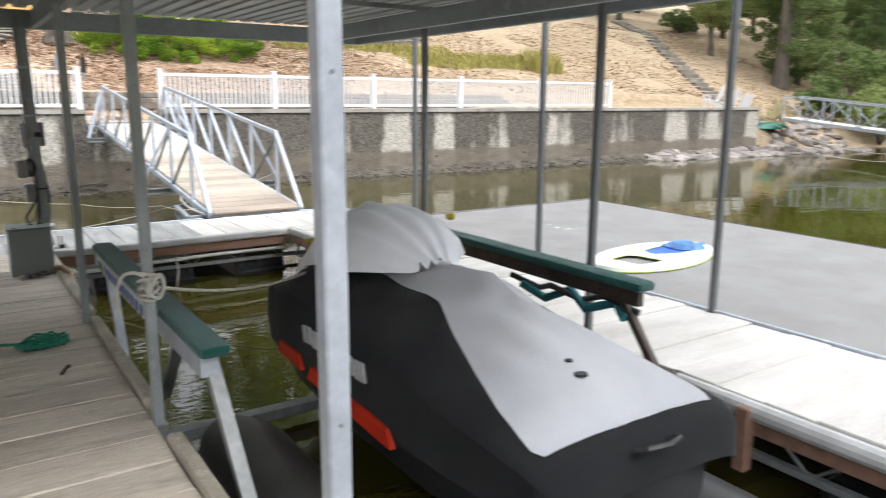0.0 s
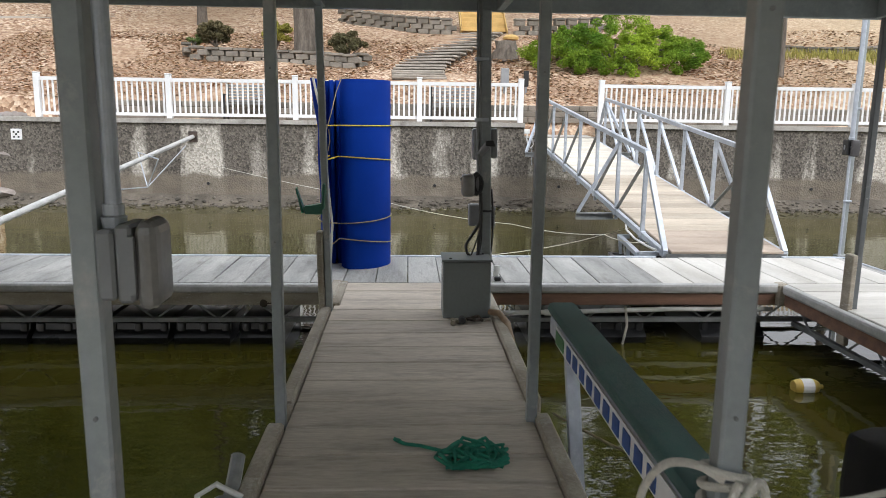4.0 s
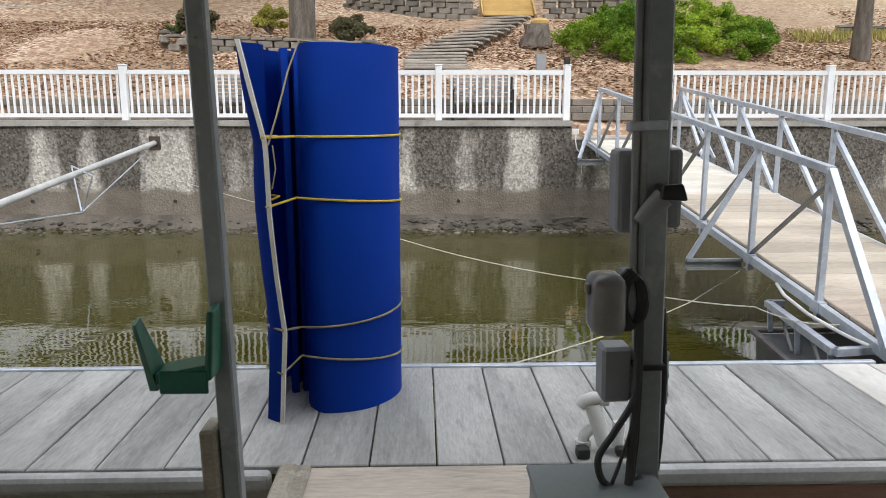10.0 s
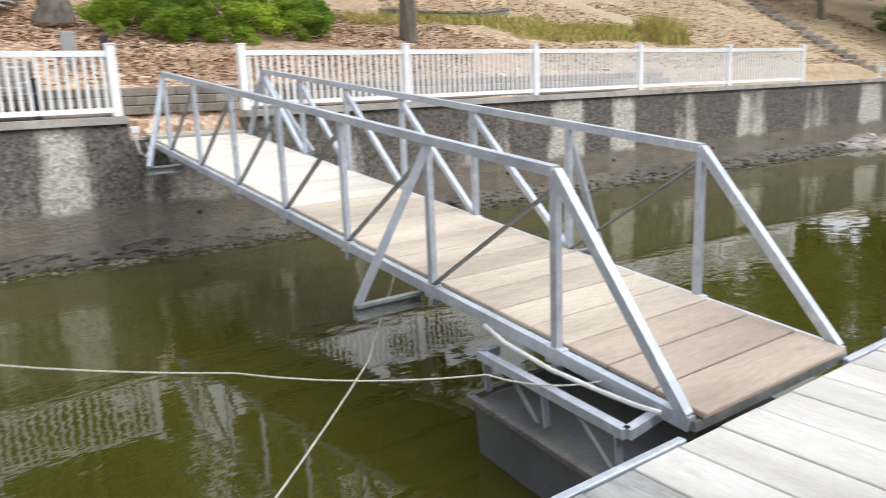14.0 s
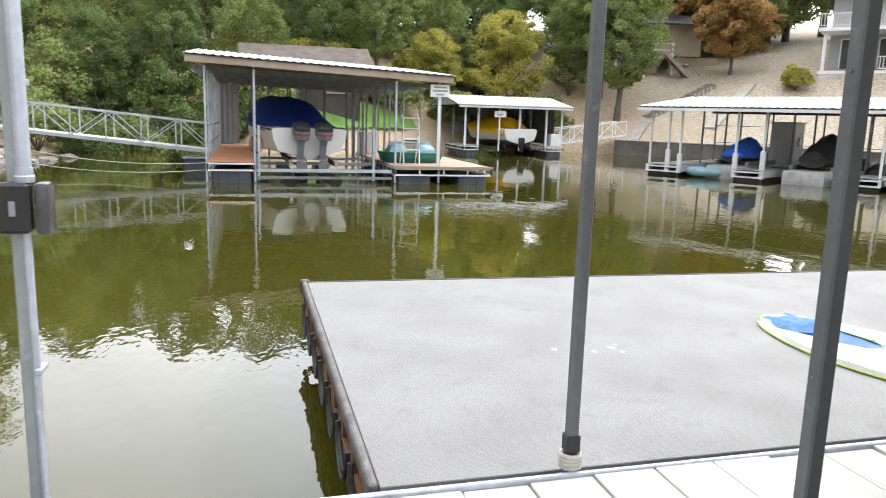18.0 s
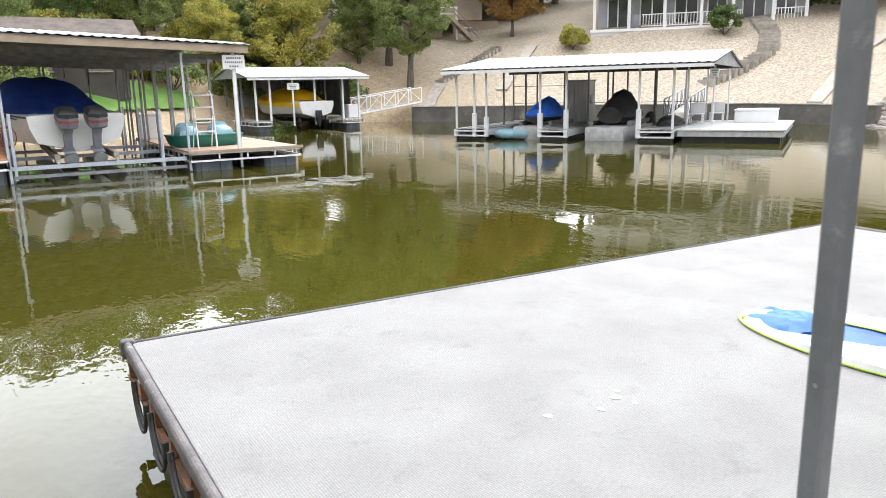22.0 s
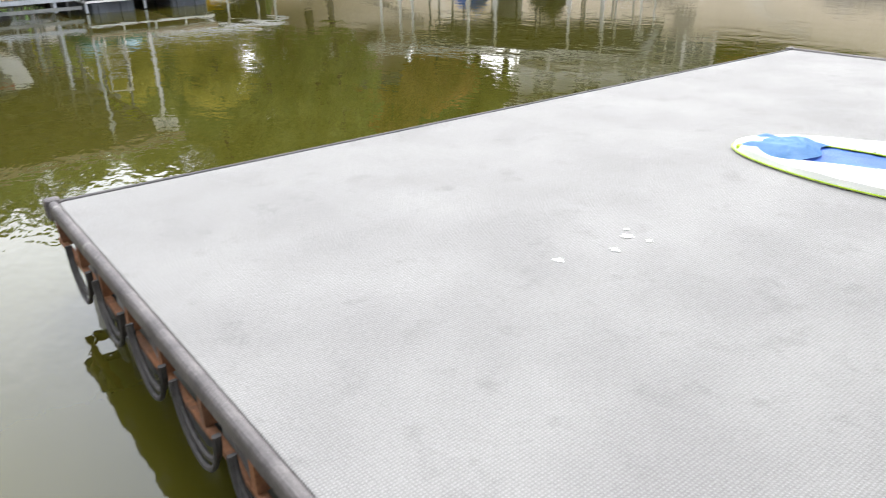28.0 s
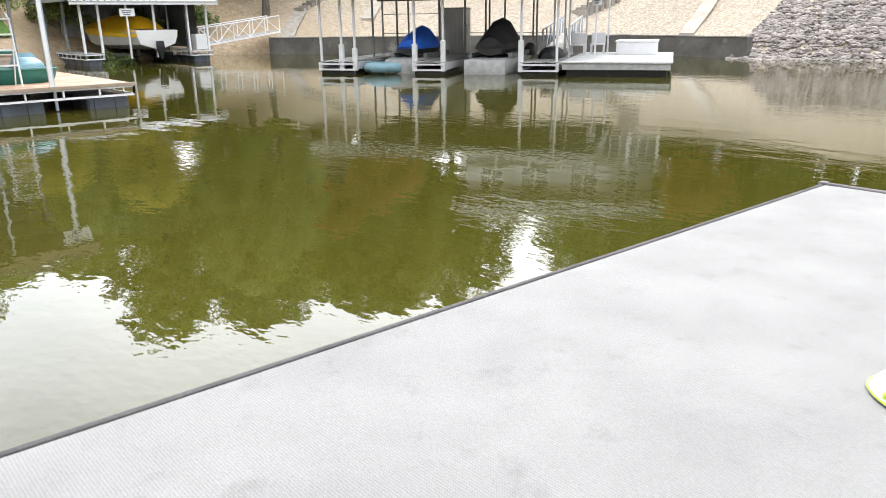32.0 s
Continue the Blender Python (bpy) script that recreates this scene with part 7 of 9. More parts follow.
def block_wall(pts, rows, label, name="garden_wall", cap=True):
    t = thing(name, label, "garden wall", (*pts[0], zland(*pts[0])))
    o = Vector(t.location)
    me = mesh_of("block", box(-0.2, 0.2, -0.12, 0.12, -0.09, 0.09, 0.02), BLOCK)
    mc = mesh_of("cap_block", box(-0.21, 0.21, -0.15, 0.15, -0.04, 0.04, 0.012), BLOCK)
    for a, b in zip(pts, pts[1:]):
        a, b = Vector(a), Vector(b)
        L = (b - a).length
        n = max(1, int(L / 0.41))
        ang = math.degrees(math.atan2(b.y - a.y, b.x - a.x))
        for r in range(rows):
            for i in range(n):
                p = a.lerp(b, min(1, (i + 0.5 + (0.4 if r % 2 else 0)) / n))
                z = zland(p.x, p.y)
                q = new("block", me)
                q.parent = t
                q.matrix_basis = pose(p.x - o.x, p.y - o.y, z + 0.05 + 0.18 * r - o.z, 0, 0, ang + random.uniform(-3, 3))
        if cap:
            for i in range(n):
                p = a.lerp(b, (i + 0.5) / n)
                q = new("cap_block", mc)
                q.parent = t
                q.matrix_basis = pose(p.x - o.x, p.y - o.y, zland(p.x, p.y) + 0.01 + 0.18 * rows - o.z, 0, 0, ang)
    return t


block_wall([(-7.35, 18.8), (-7.15, 18.2), (-6.45, 17.9), (-4.65, 17.7), (-2.85, 17.4), (-1.65, 17.1), (-1.35, 17.5)], 2, "curved low planter wall of grey-brown blocks")
block_wall([(-2.85, 24.8), (-2.15, 23.8), (-1.05, 23.1), (0.35, 22.6), (1.65, 22.3)], 3, "curved block retaining wall beside the steps")
block_wall([(3.95, 22.4), (5.55, 22.6), (7.55, 23)], 3, "block retaining wall above the juniper")
block_wall([(12.75, 20.2), (14.55, 19.8), (16.55, 20), (18.55, 20.8)], 1, "low block edging of a grass bed", cap=True)

st = thing("garden_steps", "curving timber-edged garden steps up the leafy slope", "steps", (0.45, 15.8, zland(0.45, 15.8)))
TIM = mat("weathered_step_timber", (0.4, 0.36, 0.31), (0.29, 0.26, 0.22), 0.9, 0, 3, 40, 0.4, 0.2, rnd=0.15)
# darker copy of the step timber, painting in shade on the risers
TIM_SHADED = mat("shaded_step_riser_timber", (0.13, 0.11, 0.09), (0.08, 0.07, 0.055), 0.9, 0, 3, 40, 0.4, 0.2, rnd=0.15)
sx = [(0.3, 15.5), (0.27, 16.4), (0.4, 17.3), (0.85, 18.4), (1.5, 19.6), (2.15, 20.8), (2.75, 22.2)]
for i in range(17):
    f = i / 16 * (len(sx) - 1)
    k = min(len(sx) - 2, int(f))
    p = Vector(sx[k]).lerp(Vector(sx[k + 1]), f - k)
    d = Vector(sx[k + 1]) - Vector(sx[k])
    ang = math.degrees(math.atan2(d.y, d.x)) - 90
    z = zland(p.x, p.y) + 0.1
    for j in range(3):
        bm = box(-0.8, 0.8, -0.24 + 0.16 * j, -0.09 + 0.16 * j, -0.06, 0.0, 0.012)
        bm.transform(pose(p.x, p.y, z, 0, 0, ang))
        part("tread_timber", bm, TIM, st, "weathered grey tread timber")
    bm = box(-0.78, 0.78, -0.2, -0.15, -0.3, -0.062, 0.008)
    bm.transform(pose(p.x, p.y, z, 0, 0, ang))
    part("riser", bm, TIM_SHADED, st, "timber riser with its shade put into the colour")
lum = thing("wooden_steps", "new yellow lumber steps at the head of the garden path", "steps", (2.9, 22.8, zland(2.9, 22.8)))
for i in range(7):
    z = zland(2.9, 22.6) + 0.12 + 0.19 * i
    part("tread", box(2.05, 3.75, 22.6 + 0.27 * i, 22.9 + 0.27 * i, z - 0.045, z, 0.005), LUM, lum)
    part("riser", box(2.06, 3.74, 22.86 + 0.27 * i, 22.89 + 0.27 * i, z, z + 0.145, 0.003), LUM, lum)
for x in (2.0, 3.77):
    part("stringer", bars(((x, 22.5, zland(2.9, 22.6)), (x, 24.6, zland(2.9, 22.6) + 1.4)), w=0.04, h=0.26), LUM, lum)
sp_ = thing("tree_stump", "weathered grey tree stump beside the steps", "stump", (3.25, 18.8, zland(3.25, 18.8)))
bm = lathe([(0.5, -0.15), (0.42, 0.1), (0.36, 0.3), (0.33, 0.5), (0.3, 0.52)], (3.25, 18.8, zland(3.25, 18.8)), 22)
for v in bm.verts:
    v.co += Vector((noise.noise(v.co * 6), noise.noise(v.co * 6 + Vector((3, 0, 0))), noise.noise(v.co * 6 + Vector((0, 7, 0))))) * 0.09
part("stump", bm, BARK, sp_, smooth=False)
solid("boulder", lathe([(0.05, 0), (0.28, 0.05), (0.3, 0.14), (0.18, 0.22), (0.02, 0.24)], (3.75, 21.3, zland(3.75, 21.3)), 12), LUM, "yellowish boulder by the wooden steps", "boulder", loc=(3.75, 21.3, zland(3.75, 21.3)))
for x, y, w, h, m in ((2.6, 13.8, 0.22, 0.5, PVCG), (3.2, 13.9, 0.13, 0.42, BLACKP)):
    t = thing("utility_stub", "small utility box on a stake behind the fence", "utility box", (x, y, zland(x, y)))
    part("stake", box(x - 0.03, x + 0.03, y - 0.03, y + 0.03, zland(x, y) - 0.1, zland(x, y) + 0.25), GALVD, t)
    part("box", box(x - w / 2, x + w / 2, y - 0.06, y + 0.06, zland(x, y) + 0.2, zland(x, y) + 0.2 + h, 0.01), m, t)


def bench(x, y, w, label, m):
    z = zland(x, y)
    t = thing("bench", label, "bench", (x, y, z))
    for i in range(6):
        part("back_slat", box(x - w / 2, x + w / 2, y + 0.2, y + 0.23, z + 0.46 + 0.075 * i, z + 0.51 + 0.075 * i, 0.004), m, t)
    for i in range(4):
        part("seat_slat", box(x - w / 2, x + w / 2, y - 0.22 + 0.1 * i, y - 0.14 + 0.1 * i, z + 0.4, z + 0.43, 0.004), m, t)
    for s in (-1, 1):
        for yy in (-0.2, 0.2):
            part("leg", box(x + s * (w / 2 - 0.05) - 0.025, x + s * (w / 2 - 0.05) + 0.025, y + yy - 0.025, y + yy + 0.025, z, z + (0.62 if yy < 0 else 0.9)), BLACKP, t)
        part("armrest", box(x + s * (w / 2 - 0.05) - 0.035, x + s * (w / 2 - 0.05) + 0.035, y - 0.24, y + 0.22, z + 0.62, z + 0.65, 0.006), BLACKP, t)


bench(-3.9, 12.1, 1.3, "grey slatted garden bench behind the white fence", GALVD)
bench(1.15, 12.0, 1.3, "grey slatted garden bench behind the white fence", GALVD)
lt = thing("timber_landing", "weathered timber landing steps high on the slope", "steps", (-13.7, 24.6, zland(-13.7, 24.6)))
for i in range(4):
    z = zland(-14, 24.2) + 0.16 * i
    part("landing_board", box(-16.1 + 0.7 * i, -12.4 + 0.5 * i, 24.2 + 0.7 * i, 24.95 + 0.7 * i, z, z + 0.1, 0.01), TIM, lt)
rs_ = thing("stone_steps", "line of rough stone steps climbing the slope past the fence end", "steps", (33, 18, zland(33, 18)))
for i in range(26):
    f = i / 25
    x, y = 30.6 + 6.4 * f, 13.6 + 12.5 * f
    bm = box(x - 0.55, x + 0.55, y - 0.16, y + 0.16, zland(x, y) - 0.15, zland(x, y) + 0.13, 0.03)
    part("step", bm, BLOCK, rs_)

# chairs on the lawn past the fence


def garden_chair(x, y, turn, m, label, group):
    t = thing("garden_chair", label, "chair", (0, 0, 0), group)
    for i in range(5):
        part("back_slat", bars(((-0.24 + 0.12 * i, 0.16, 0.3), (-0.27 + 0.135 * i, 0.42, 1.0 - 0.05 * abs(i - 2))), w=0.1, h=0.02), m, t)
    for i in range(4):
        part("seat_slat", box(-0.28, 0.28, -0.3 + 0.12 * i, -0.2 + 0.12 * i, 0.36 - 0.025 * i, 0.38 - 0.025 * i), m, t)
    for s in (-1, 1):
        part("front_leg", box(s * 0.3 - 0.03, s * 0.3 + 0.03, -0.32, -0.24, 0, 0.56), m, t)
        part("rear_leg", bars(((s * 0.3, -0.2, 0.36), (s * 0.3, 0.45, 0.04)), w=0.04, h=0.1), m, t)
        part("armrest", box(s * 0.36 - 0.07, s * 0.36 + 0.07, -0.36, 0.3, 0.56, 0.585, 0.005), m, t)
    t.matrix_basis = pose(x, y, zland(x, y), 0, 0, turn)
    return t


YCH = mat("pale_yellow_plastic", (0.6, 0.52, 0.3), None, 0.5)
c0 = garden_chair(27.4, 11.3, 200, WHITEP, "white adirondack chair on the lawn by the wall", "white chairs")
for x, y, a in ((28.0, 11.0, 190), (28.6, 10.8, 170)):
    copy_thing(c0, pose(x, y, zland(x, y), 0, 0, a))
c1 = garden_chair(31.4, 11.2, 180, YCH, "pale yellow plastic garden chair by the shore", "yellow chairs")
for x, y, a in ((32.6, 11.6, 150), (33.8, 11.4, 210)):
    copy_thing(c1, pose(x, y, zland(x, y), 0, 0, a))
ct = thing("canoe", "upturned bright green canoe lying by the chairs", "canoe", (30.2, 10.6, zland(30.2, 10.6)))
secs = []
for i in range(11):
    f = i / 10
    w = 0.4 * math.sin(3.1416 * (0.04 + 0.92 * f)) ** 0.6
    z = zland(30.2, 10.6)
    secs.append([(29 + 2.6 * f, 10.4 + math.cos(a) * w, z + 0.02 + 0.3 * math.sin(a) * (w / 0.4)) for a in np.linspace(0, 3.1416, 9)])
part("hull", loft(secs), GREENP, ct, smooth=True)


# undergrowth on the wooded bank behind the large boathouse
under = [shrub(92 + 4 * i, 30, 1.5, 2.0, m, lab, 70 + i, n=40, per=150, size=0.085) for i, (m, lab) in enumerate(((LEAF_MID, "loose green undergrowth on the wooded bank"), (LEAF_DEEP, "dark green bush on the wooded bank"), (LEAF_YEL, "yellow-green bush on the wooded bank")))]
rnd = random.Random(77)
for i in range(46):
    x, y = rnd.uniform(49, 66), rnd.uniform(-18, 12)
    if x < 51 and -10.5 < y < 6:
        continue
    c = copy_thing(under[i % 3 if i % 5 else 0], pose(x, y, zland(x, y), 0, 0, rnd.uniform(0, 360)))
    k = rnd.uniform(0.6, 1.25)
    c.scale = (k, k, k)


# ---- riprap ----


def riprap(cx, n, fn, rmin, rmax, label, seed, m=ROCK):
    rng = random.Random(seed)
    base = bmesh.new()
    bmesh.ops.create_icosphere(base, subdivisions=1, radius=1)
    bv = [v.co.copy() for v in base.verts]
    bf = [[v.index for v in f.verts] for f in base.faces]
    base.free()
    verts, faces = [], []
    for i in range(n):
        x, y = fn(rng)
        r = rng.uniform(rmin, rmax)
        z = max(WZ - 0.05, zland(x, y)) + (0.05 if rmax < 0.09 else r * 0.15)
        s = Vector((r * rng.uniform(0.8, 1.5), r * rng.uniform(0.8, 1.4), r * rng.uniform(0.45, 0.85)))
        e = Euler((rng.uniform(0, 6), rng.uniform(0, 6), rng.uniform(0, 6))).to_matrix()
        k = len(verts)
        for c in bv:
            q = e @ (c * rng.uniform(0.82, 1.15))
            verts.append((x + q.x * s.x, y + q.y * s.y, z + q.z * s.z))
        faces += [[a + k for a in f] for f in bf]
    return tagged(arrays("riprap", verts, faces, m), label, "rocks", kind="stuff")


def along_wall_end(rng):
    x = rng.uniform(22, 36)
    return x, wall_y(x) - rng.uniform(-1.8 if x > 29 else 0.0, 0.9 + (x - 22) * 0.09)


def far_bank(rng):
    f = rng.uniform(0, 1)
    x = 23.4 - 18.0 * f
    y = float(np.interp(x, [4, 15, 22.5, 30], [-41, -36.5, -33.6, -35.5]))
    return x, y - 0.1 - rng.uniform(-0.5, 5.5)


riprap(0, 420, along_wall_end, 0.1, 0.32, "pale shore rocks at the end of the wall", 5)
riprap(0, 7500, far_bank, 0.06, 0.19, "bank of pale riprap rocks along the far shore", 6)
riprap(0, 60, lambda r: (r.uniform(-11.5, -9.0), r.uniform(10.6, 12.0)), 0.1, 0.3, "pale shore rocks at the end of the wall", 7)
DROCK = mat("dark_shore_rubble", (0.12, 0.105, 0.085), (0.07, 0.06, 0.048), 0.9, 0, 2, 15, 0.4, 0.25, island=True, rnd=0.5)


def foot_rubble(rng):
    x = rng.uniform(-9.2, 27)
    return x, wall_y(x) - rng.uniform(0.05, 0.95) * rng.uniform(0.5, 1.0)


riprap(0, 1700, foot_rubble, 0.02, 0.06, "dark rubble and pebbles along the foot of the shore wall", 8, DROCK)
# ---- neighbouring boathouses ----
FLOATG = mat("blue_grey_float_plastic", (0.1, 0.115, 0.14), (0.07, 0.08, 0.1), 0.5, 0, 2, 30, 0.06, 0.2)
# dark colour that paints the shade below the boathouse roofs
UNDERSHADE = mat("painted_roof_shade", (0.17, 0.175, 0.18), (0.12, 0.125, 0.13), 0.7, 0.1, 1.5, 20, 0.05, 0.15)
CORR = mat("grey_corrugated_siding", (0.36, 0.38, 0.4), (0.3, 0.32, 0.34), 0.5, 0.2, 1, 20, 0.03, 0.08)
BCOV = mat("blue_boat_cover", (0.024, 0.085, 0.42), (0.016, 0.055, 0.3), 0.75, 0, 2, 60, 0.2, 0.12)
GEL = mat("white_gelcoat", (0.72, 0.72, 0.7), (0.64, 0.64, 0.62), 0.3, 0, 1, 30, 0.01, 0.06, coat=0.3)
OUTB = mat("grey_outboard_paint", (0.24, 0.24, 0.28), (0.18, 0.18, 0.21), 0.35, 0.1, 3, 30, 0.02, 0.1)
OUTR = mat("dull_red_band", (0.3, 0.1, 0.1), None, 0.5)
YEL = mat("yellow_gelcoat", (0.85, 0.54, 0.02), (0.78, 0.48, 0.016), 0.35, 0, 1, 30, 0.02, 0.06)
TEAL = mat("teal_green_plastic", (0.02, 0.17, 0.13), None, 0.45)
LBLUE = mat("pale_blue_plastic", (0.3, 0.5, 0.58), None, 0.4)
CBLUE = mat("bright_blue_cover", (0.03, 0.17, 0.8), None, 0.7, 0, 3, 60, 0.2, 0.1)
BLKC = mat("black_vinyl_cover", (0.015, 0.015, 0.017), (0.03, 0.03, 0.032), 0.5, 0, 3, 50, 0.3, 0.2)


def rectdeck(parent, x0, x1, y0, y1, z, material, step=0.28, along="y"):
    """Boards as parts; along names the way the boards run."""
    if along == "y":
        me = mesh_of("board", box(-step / 2 + 0.006, step / 2 - 0.006, y0, y1, -0.035, 0, 0.004), material)
        n = int((x1 - x0) / step)
        pts = [(x0 + (i + 0.5) * (x1 - x0) / n, 0) for i in range(n)]
    else:
        me = mesh_of("board", box(x0, x1, -step / 2 + 0.006, step / 2 - 0.006, -0.035, 0, 0.004), material)
        n = int((y1 - y0) / step)
        pts = [(0, y0 + (i + 0.5) * (y1 - y0) / n) for i in range(n)]
    o = ORG.get(parent.name, ZERO)
    for px, py in pts:
        b = new("board", me)
        b.parent = parent
        b.matrix_basis = pose(px - o.x, py - o.y, z - o.z)


def edge_frame(parent, x0, x1, y0, y1, z, material):
    """The white truss skirt under a deck edge."""
    for p, q in (((x0, y0), (x0, y1)), ((x0, y0), (x1, y0)), ((x0, y1), (x1, y1))):
        for zz in (z - 0.07, z - 0.27):
            part("skirt_rail", bars(((*p, zz), (*q, zz)), w=0.04, h=0.05), material, parent)
        L = math.hypot(q[0] - p[0], q[1] - p[1])
        n = max(1, int(L / 0.7))
        for i in range(n + 1):
            f = i / n
            c = (p[0] + (q[0] - p[0]) * f, p[1] + (q[1] - p[1]) * f)
            part("skirt_upright", bars(((*c, z - 0.07), (*c, z - 0.27)), w=0.04), material, parent)


def tanks(parent, x0, x1, y0, y1, nx, ny, top):
    for i in range(nx):
        for j in range(ny):
            a, b = x0 + (x1 - x0) * i / nx + 0.05, x0 + (x1 - x0) * (i + 1) / nx - 0.08
            c, d = y0 + (y1 - y0) * j / ny + 0.05, y0 + (y1 - y0) * (j + 1) / ny - 0.08
            bm = box(a, b, c, d, WZ - 0.2, top, 0.05)
            fl = part("float", bm, FLOATG, parent, "blue-grey moulded float")
            if i == 0:
                n = max(2, int((d - c) / 0.42))
                for k in range(n):
                    y = c + (d - c) * (k + 0.5) / n
                    part("rib", box(a - 0.035, a + 0.01, y - 0.1, y + 0.1, WZ - 0.1, top - 0.03, 0.015), FLOATG, fl)


def ribbed_roof(parent, corners, ridge, material, name="roof_sheet", ribs=26, thick=0.02):
    """A ribbed sheet between an eave line and a ridge line, each a pair of points."""
    (a, b), (c, d) = [tuple(Vector(p) for p in e) for e in (corners, ridge)]
    bm = bmesh.new()
    top, low = [], []
    for i in range(ribs * 3 + 1):
        f = i / (ribs * 3)
        h = 0.03 if i % 3 == 1 else 0.0
        e, r = a.lerp(b, f), c.lerp(d, f)
        top.append((bm.verts.new(e + Vector((0, 0, h))), bm.verts.new(r + Vector((0, 0, h)))))
        low.append((bm.verts.new(e + Vector((0, 0, h - thick))), bm.verts.new(r + Vector((0, 0, h - thick)))))
    for i in range(ribs * 3):
        bm.faces.new((top[i][0], top[i + 1][0], top[i + 1][1], top[i][1]))
        bm.faces.new((low[i][0], low[i][1], low[i + 1][1], low[i + 1][0]))
        bm.faces.new((top[i][0], low[i][0], low[i + 1][0], top[i + 1][0]))
        bm.faces.new((top[i][1], top[i + 1][1], low[i + 1][1], low[i][1]))
    # added dark sheet below the roofing, in place of shade on its underside
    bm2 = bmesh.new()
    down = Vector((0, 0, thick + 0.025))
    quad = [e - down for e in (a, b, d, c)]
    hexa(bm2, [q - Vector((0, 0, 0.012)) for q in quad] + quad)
    part("roof_lining", bm2, UNDERSHADE, parent, "added dark sheet standing in for the shaded roof underside")
    return part(name, bm, material, parent, "white ribbed metal roof sheet")


# -- the large boathouse with the blue-covered boat --
A = thing("boathouse", "boathouse with a white ribbed roof over a covered boat", "boathouse", (30, -2.5, WZ))
AX0, AX1 = 25.0, 37.0
ADZ = 0.07
rectdeck(A, AX0, AX1, 0.36, 1.72, ADZ, DECKO, 0.4, "y")
part("deck_carpet", box(AX0 + 0.01, AX1 - 0.01, 0.38, 1.7, ADZ + 0.002, ADZ + 0.01), DECKO, A, "worn orange-brown deck carpet")
edge_frame(A, AX0, AX1, 0.36, 1.72, ADZ, WHITEP)
tanks(A, AX0 + 0.1, AX1, 0.4, 1.68, 9, 1, -0.22)
rectdeck(A, AX0 - 0.1, 33.6, -7.15, -3.95, -0.02, DECKP, 0.3, "y")
edge_frame(A, AX0 - 0.1, 33.6, -7.15, -3.95, -0.02, WHITEP)
part("deck_lip", box(AX0 - 0.16, AX0 - 0.104, -7.2, -3.9, -0.08, 0.0, 0.006), FASC, A, "tan timber deck edge")
tanks(A, AX0, 33.2, -7.1, -6.0, 6, 1, -0.3)
tanks(A, AX0, 33.2, -5.2, -4.0, 6, 1, -0.3)
rectdeck(A, AX1 - 1.3, AX1, -3.9, 0.3, -0.02, DECKP, 0.3, "x")
# rows of slim posts; daylight painted in, front and left rows in brighter steel
rowpost = [(AX0 + 0.05 + 1.71 * i, 1.74) for i in range(8)] + [(AX0 + 0.05 + 2.0 * i, 0.34) for i in range(7)]
rowpost += [(AX0 + 0.05 + 2.0 * i, -3.98) for i in range(7)] + [(27.2, -3.62), (29.6, -3.62), (31.9, -3.62), (34.4, -3.62)]
rowpost += [(AX0 + 0.1 + 2.9 * i, -5.42) for i in range(5)] + [(AX1 - 0.1, -0.4 - 0.85 * i) for i in range(4)] + [(33.8, -1.2), (33.8, -2.6)]
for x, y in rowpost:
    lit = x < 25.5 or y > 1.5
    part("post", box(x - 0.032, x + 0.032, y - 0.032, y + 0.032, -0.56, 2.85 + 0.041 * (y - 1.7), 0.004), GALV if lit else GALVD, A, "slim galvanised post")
EAVE, RIDGE = ((2.3, 3.17), (-5.78, 2.84)), ((2.3, 3.74), (-5.78, 3.36))
for x0, x1 in ((AX0 - 0.35, 31.0), (AX1 + 0.4, 31.04)):
    ribbed_roof(A, [(x0, y, z) for y, z in EAVE], [(x1, y, z) for y, z in RIDGE], ROOFM, ribs=32)
part("fascia", bars(((AX0 - 0.3, 2.25, 3.02), (AX0 - 0.3, -5.72, 2.7)), w=0.05, h=0.2), FASC, A, "tan timber fascia")
part("fascia", bars(((AX1 + 0.35, 2.25, 3.0), (AX1 + 0.35, -5.72, 2.68)), w=0.05, h=0.2), FASC, A, "tan timber fascia")
for x in (26.4, 28.4, 30.4, 32.4, 34.4, 36.4):
    part("rafter", bars(((x, 2.2, 2.86), (x, -5.65, 2.55)), w=0.06, h=0.14), GALVD, A, "grey roof beam")
for y, z in ((1.74, 2.92), (0.34, 2.87), (-3.98, 2.7), (-5.45, 2.64)):
    part("side_beam", bars(((AX0 - 0.25, y, z), (AX1 + 0.3, y, z)), w=0.06, h=0.12), GALVD, A, "grey roof beam")
for x, z in ((28.0, 3.2), (31.0, 3.48), (34.0, 3.2)):
    part("purlin", bars(((x, 2.2, z), (x, -5.65, z - 0.34)), w=0.05, h=0.1), GALVD, A, "grey roof beam")
for z in (0.55, 1.1):
    part("rail", bars(((AX0 + 0.2, 1.74, z), (AX1, 1.74, z - 0.05)), w=0.025), GALVD, A, "thin side rail")


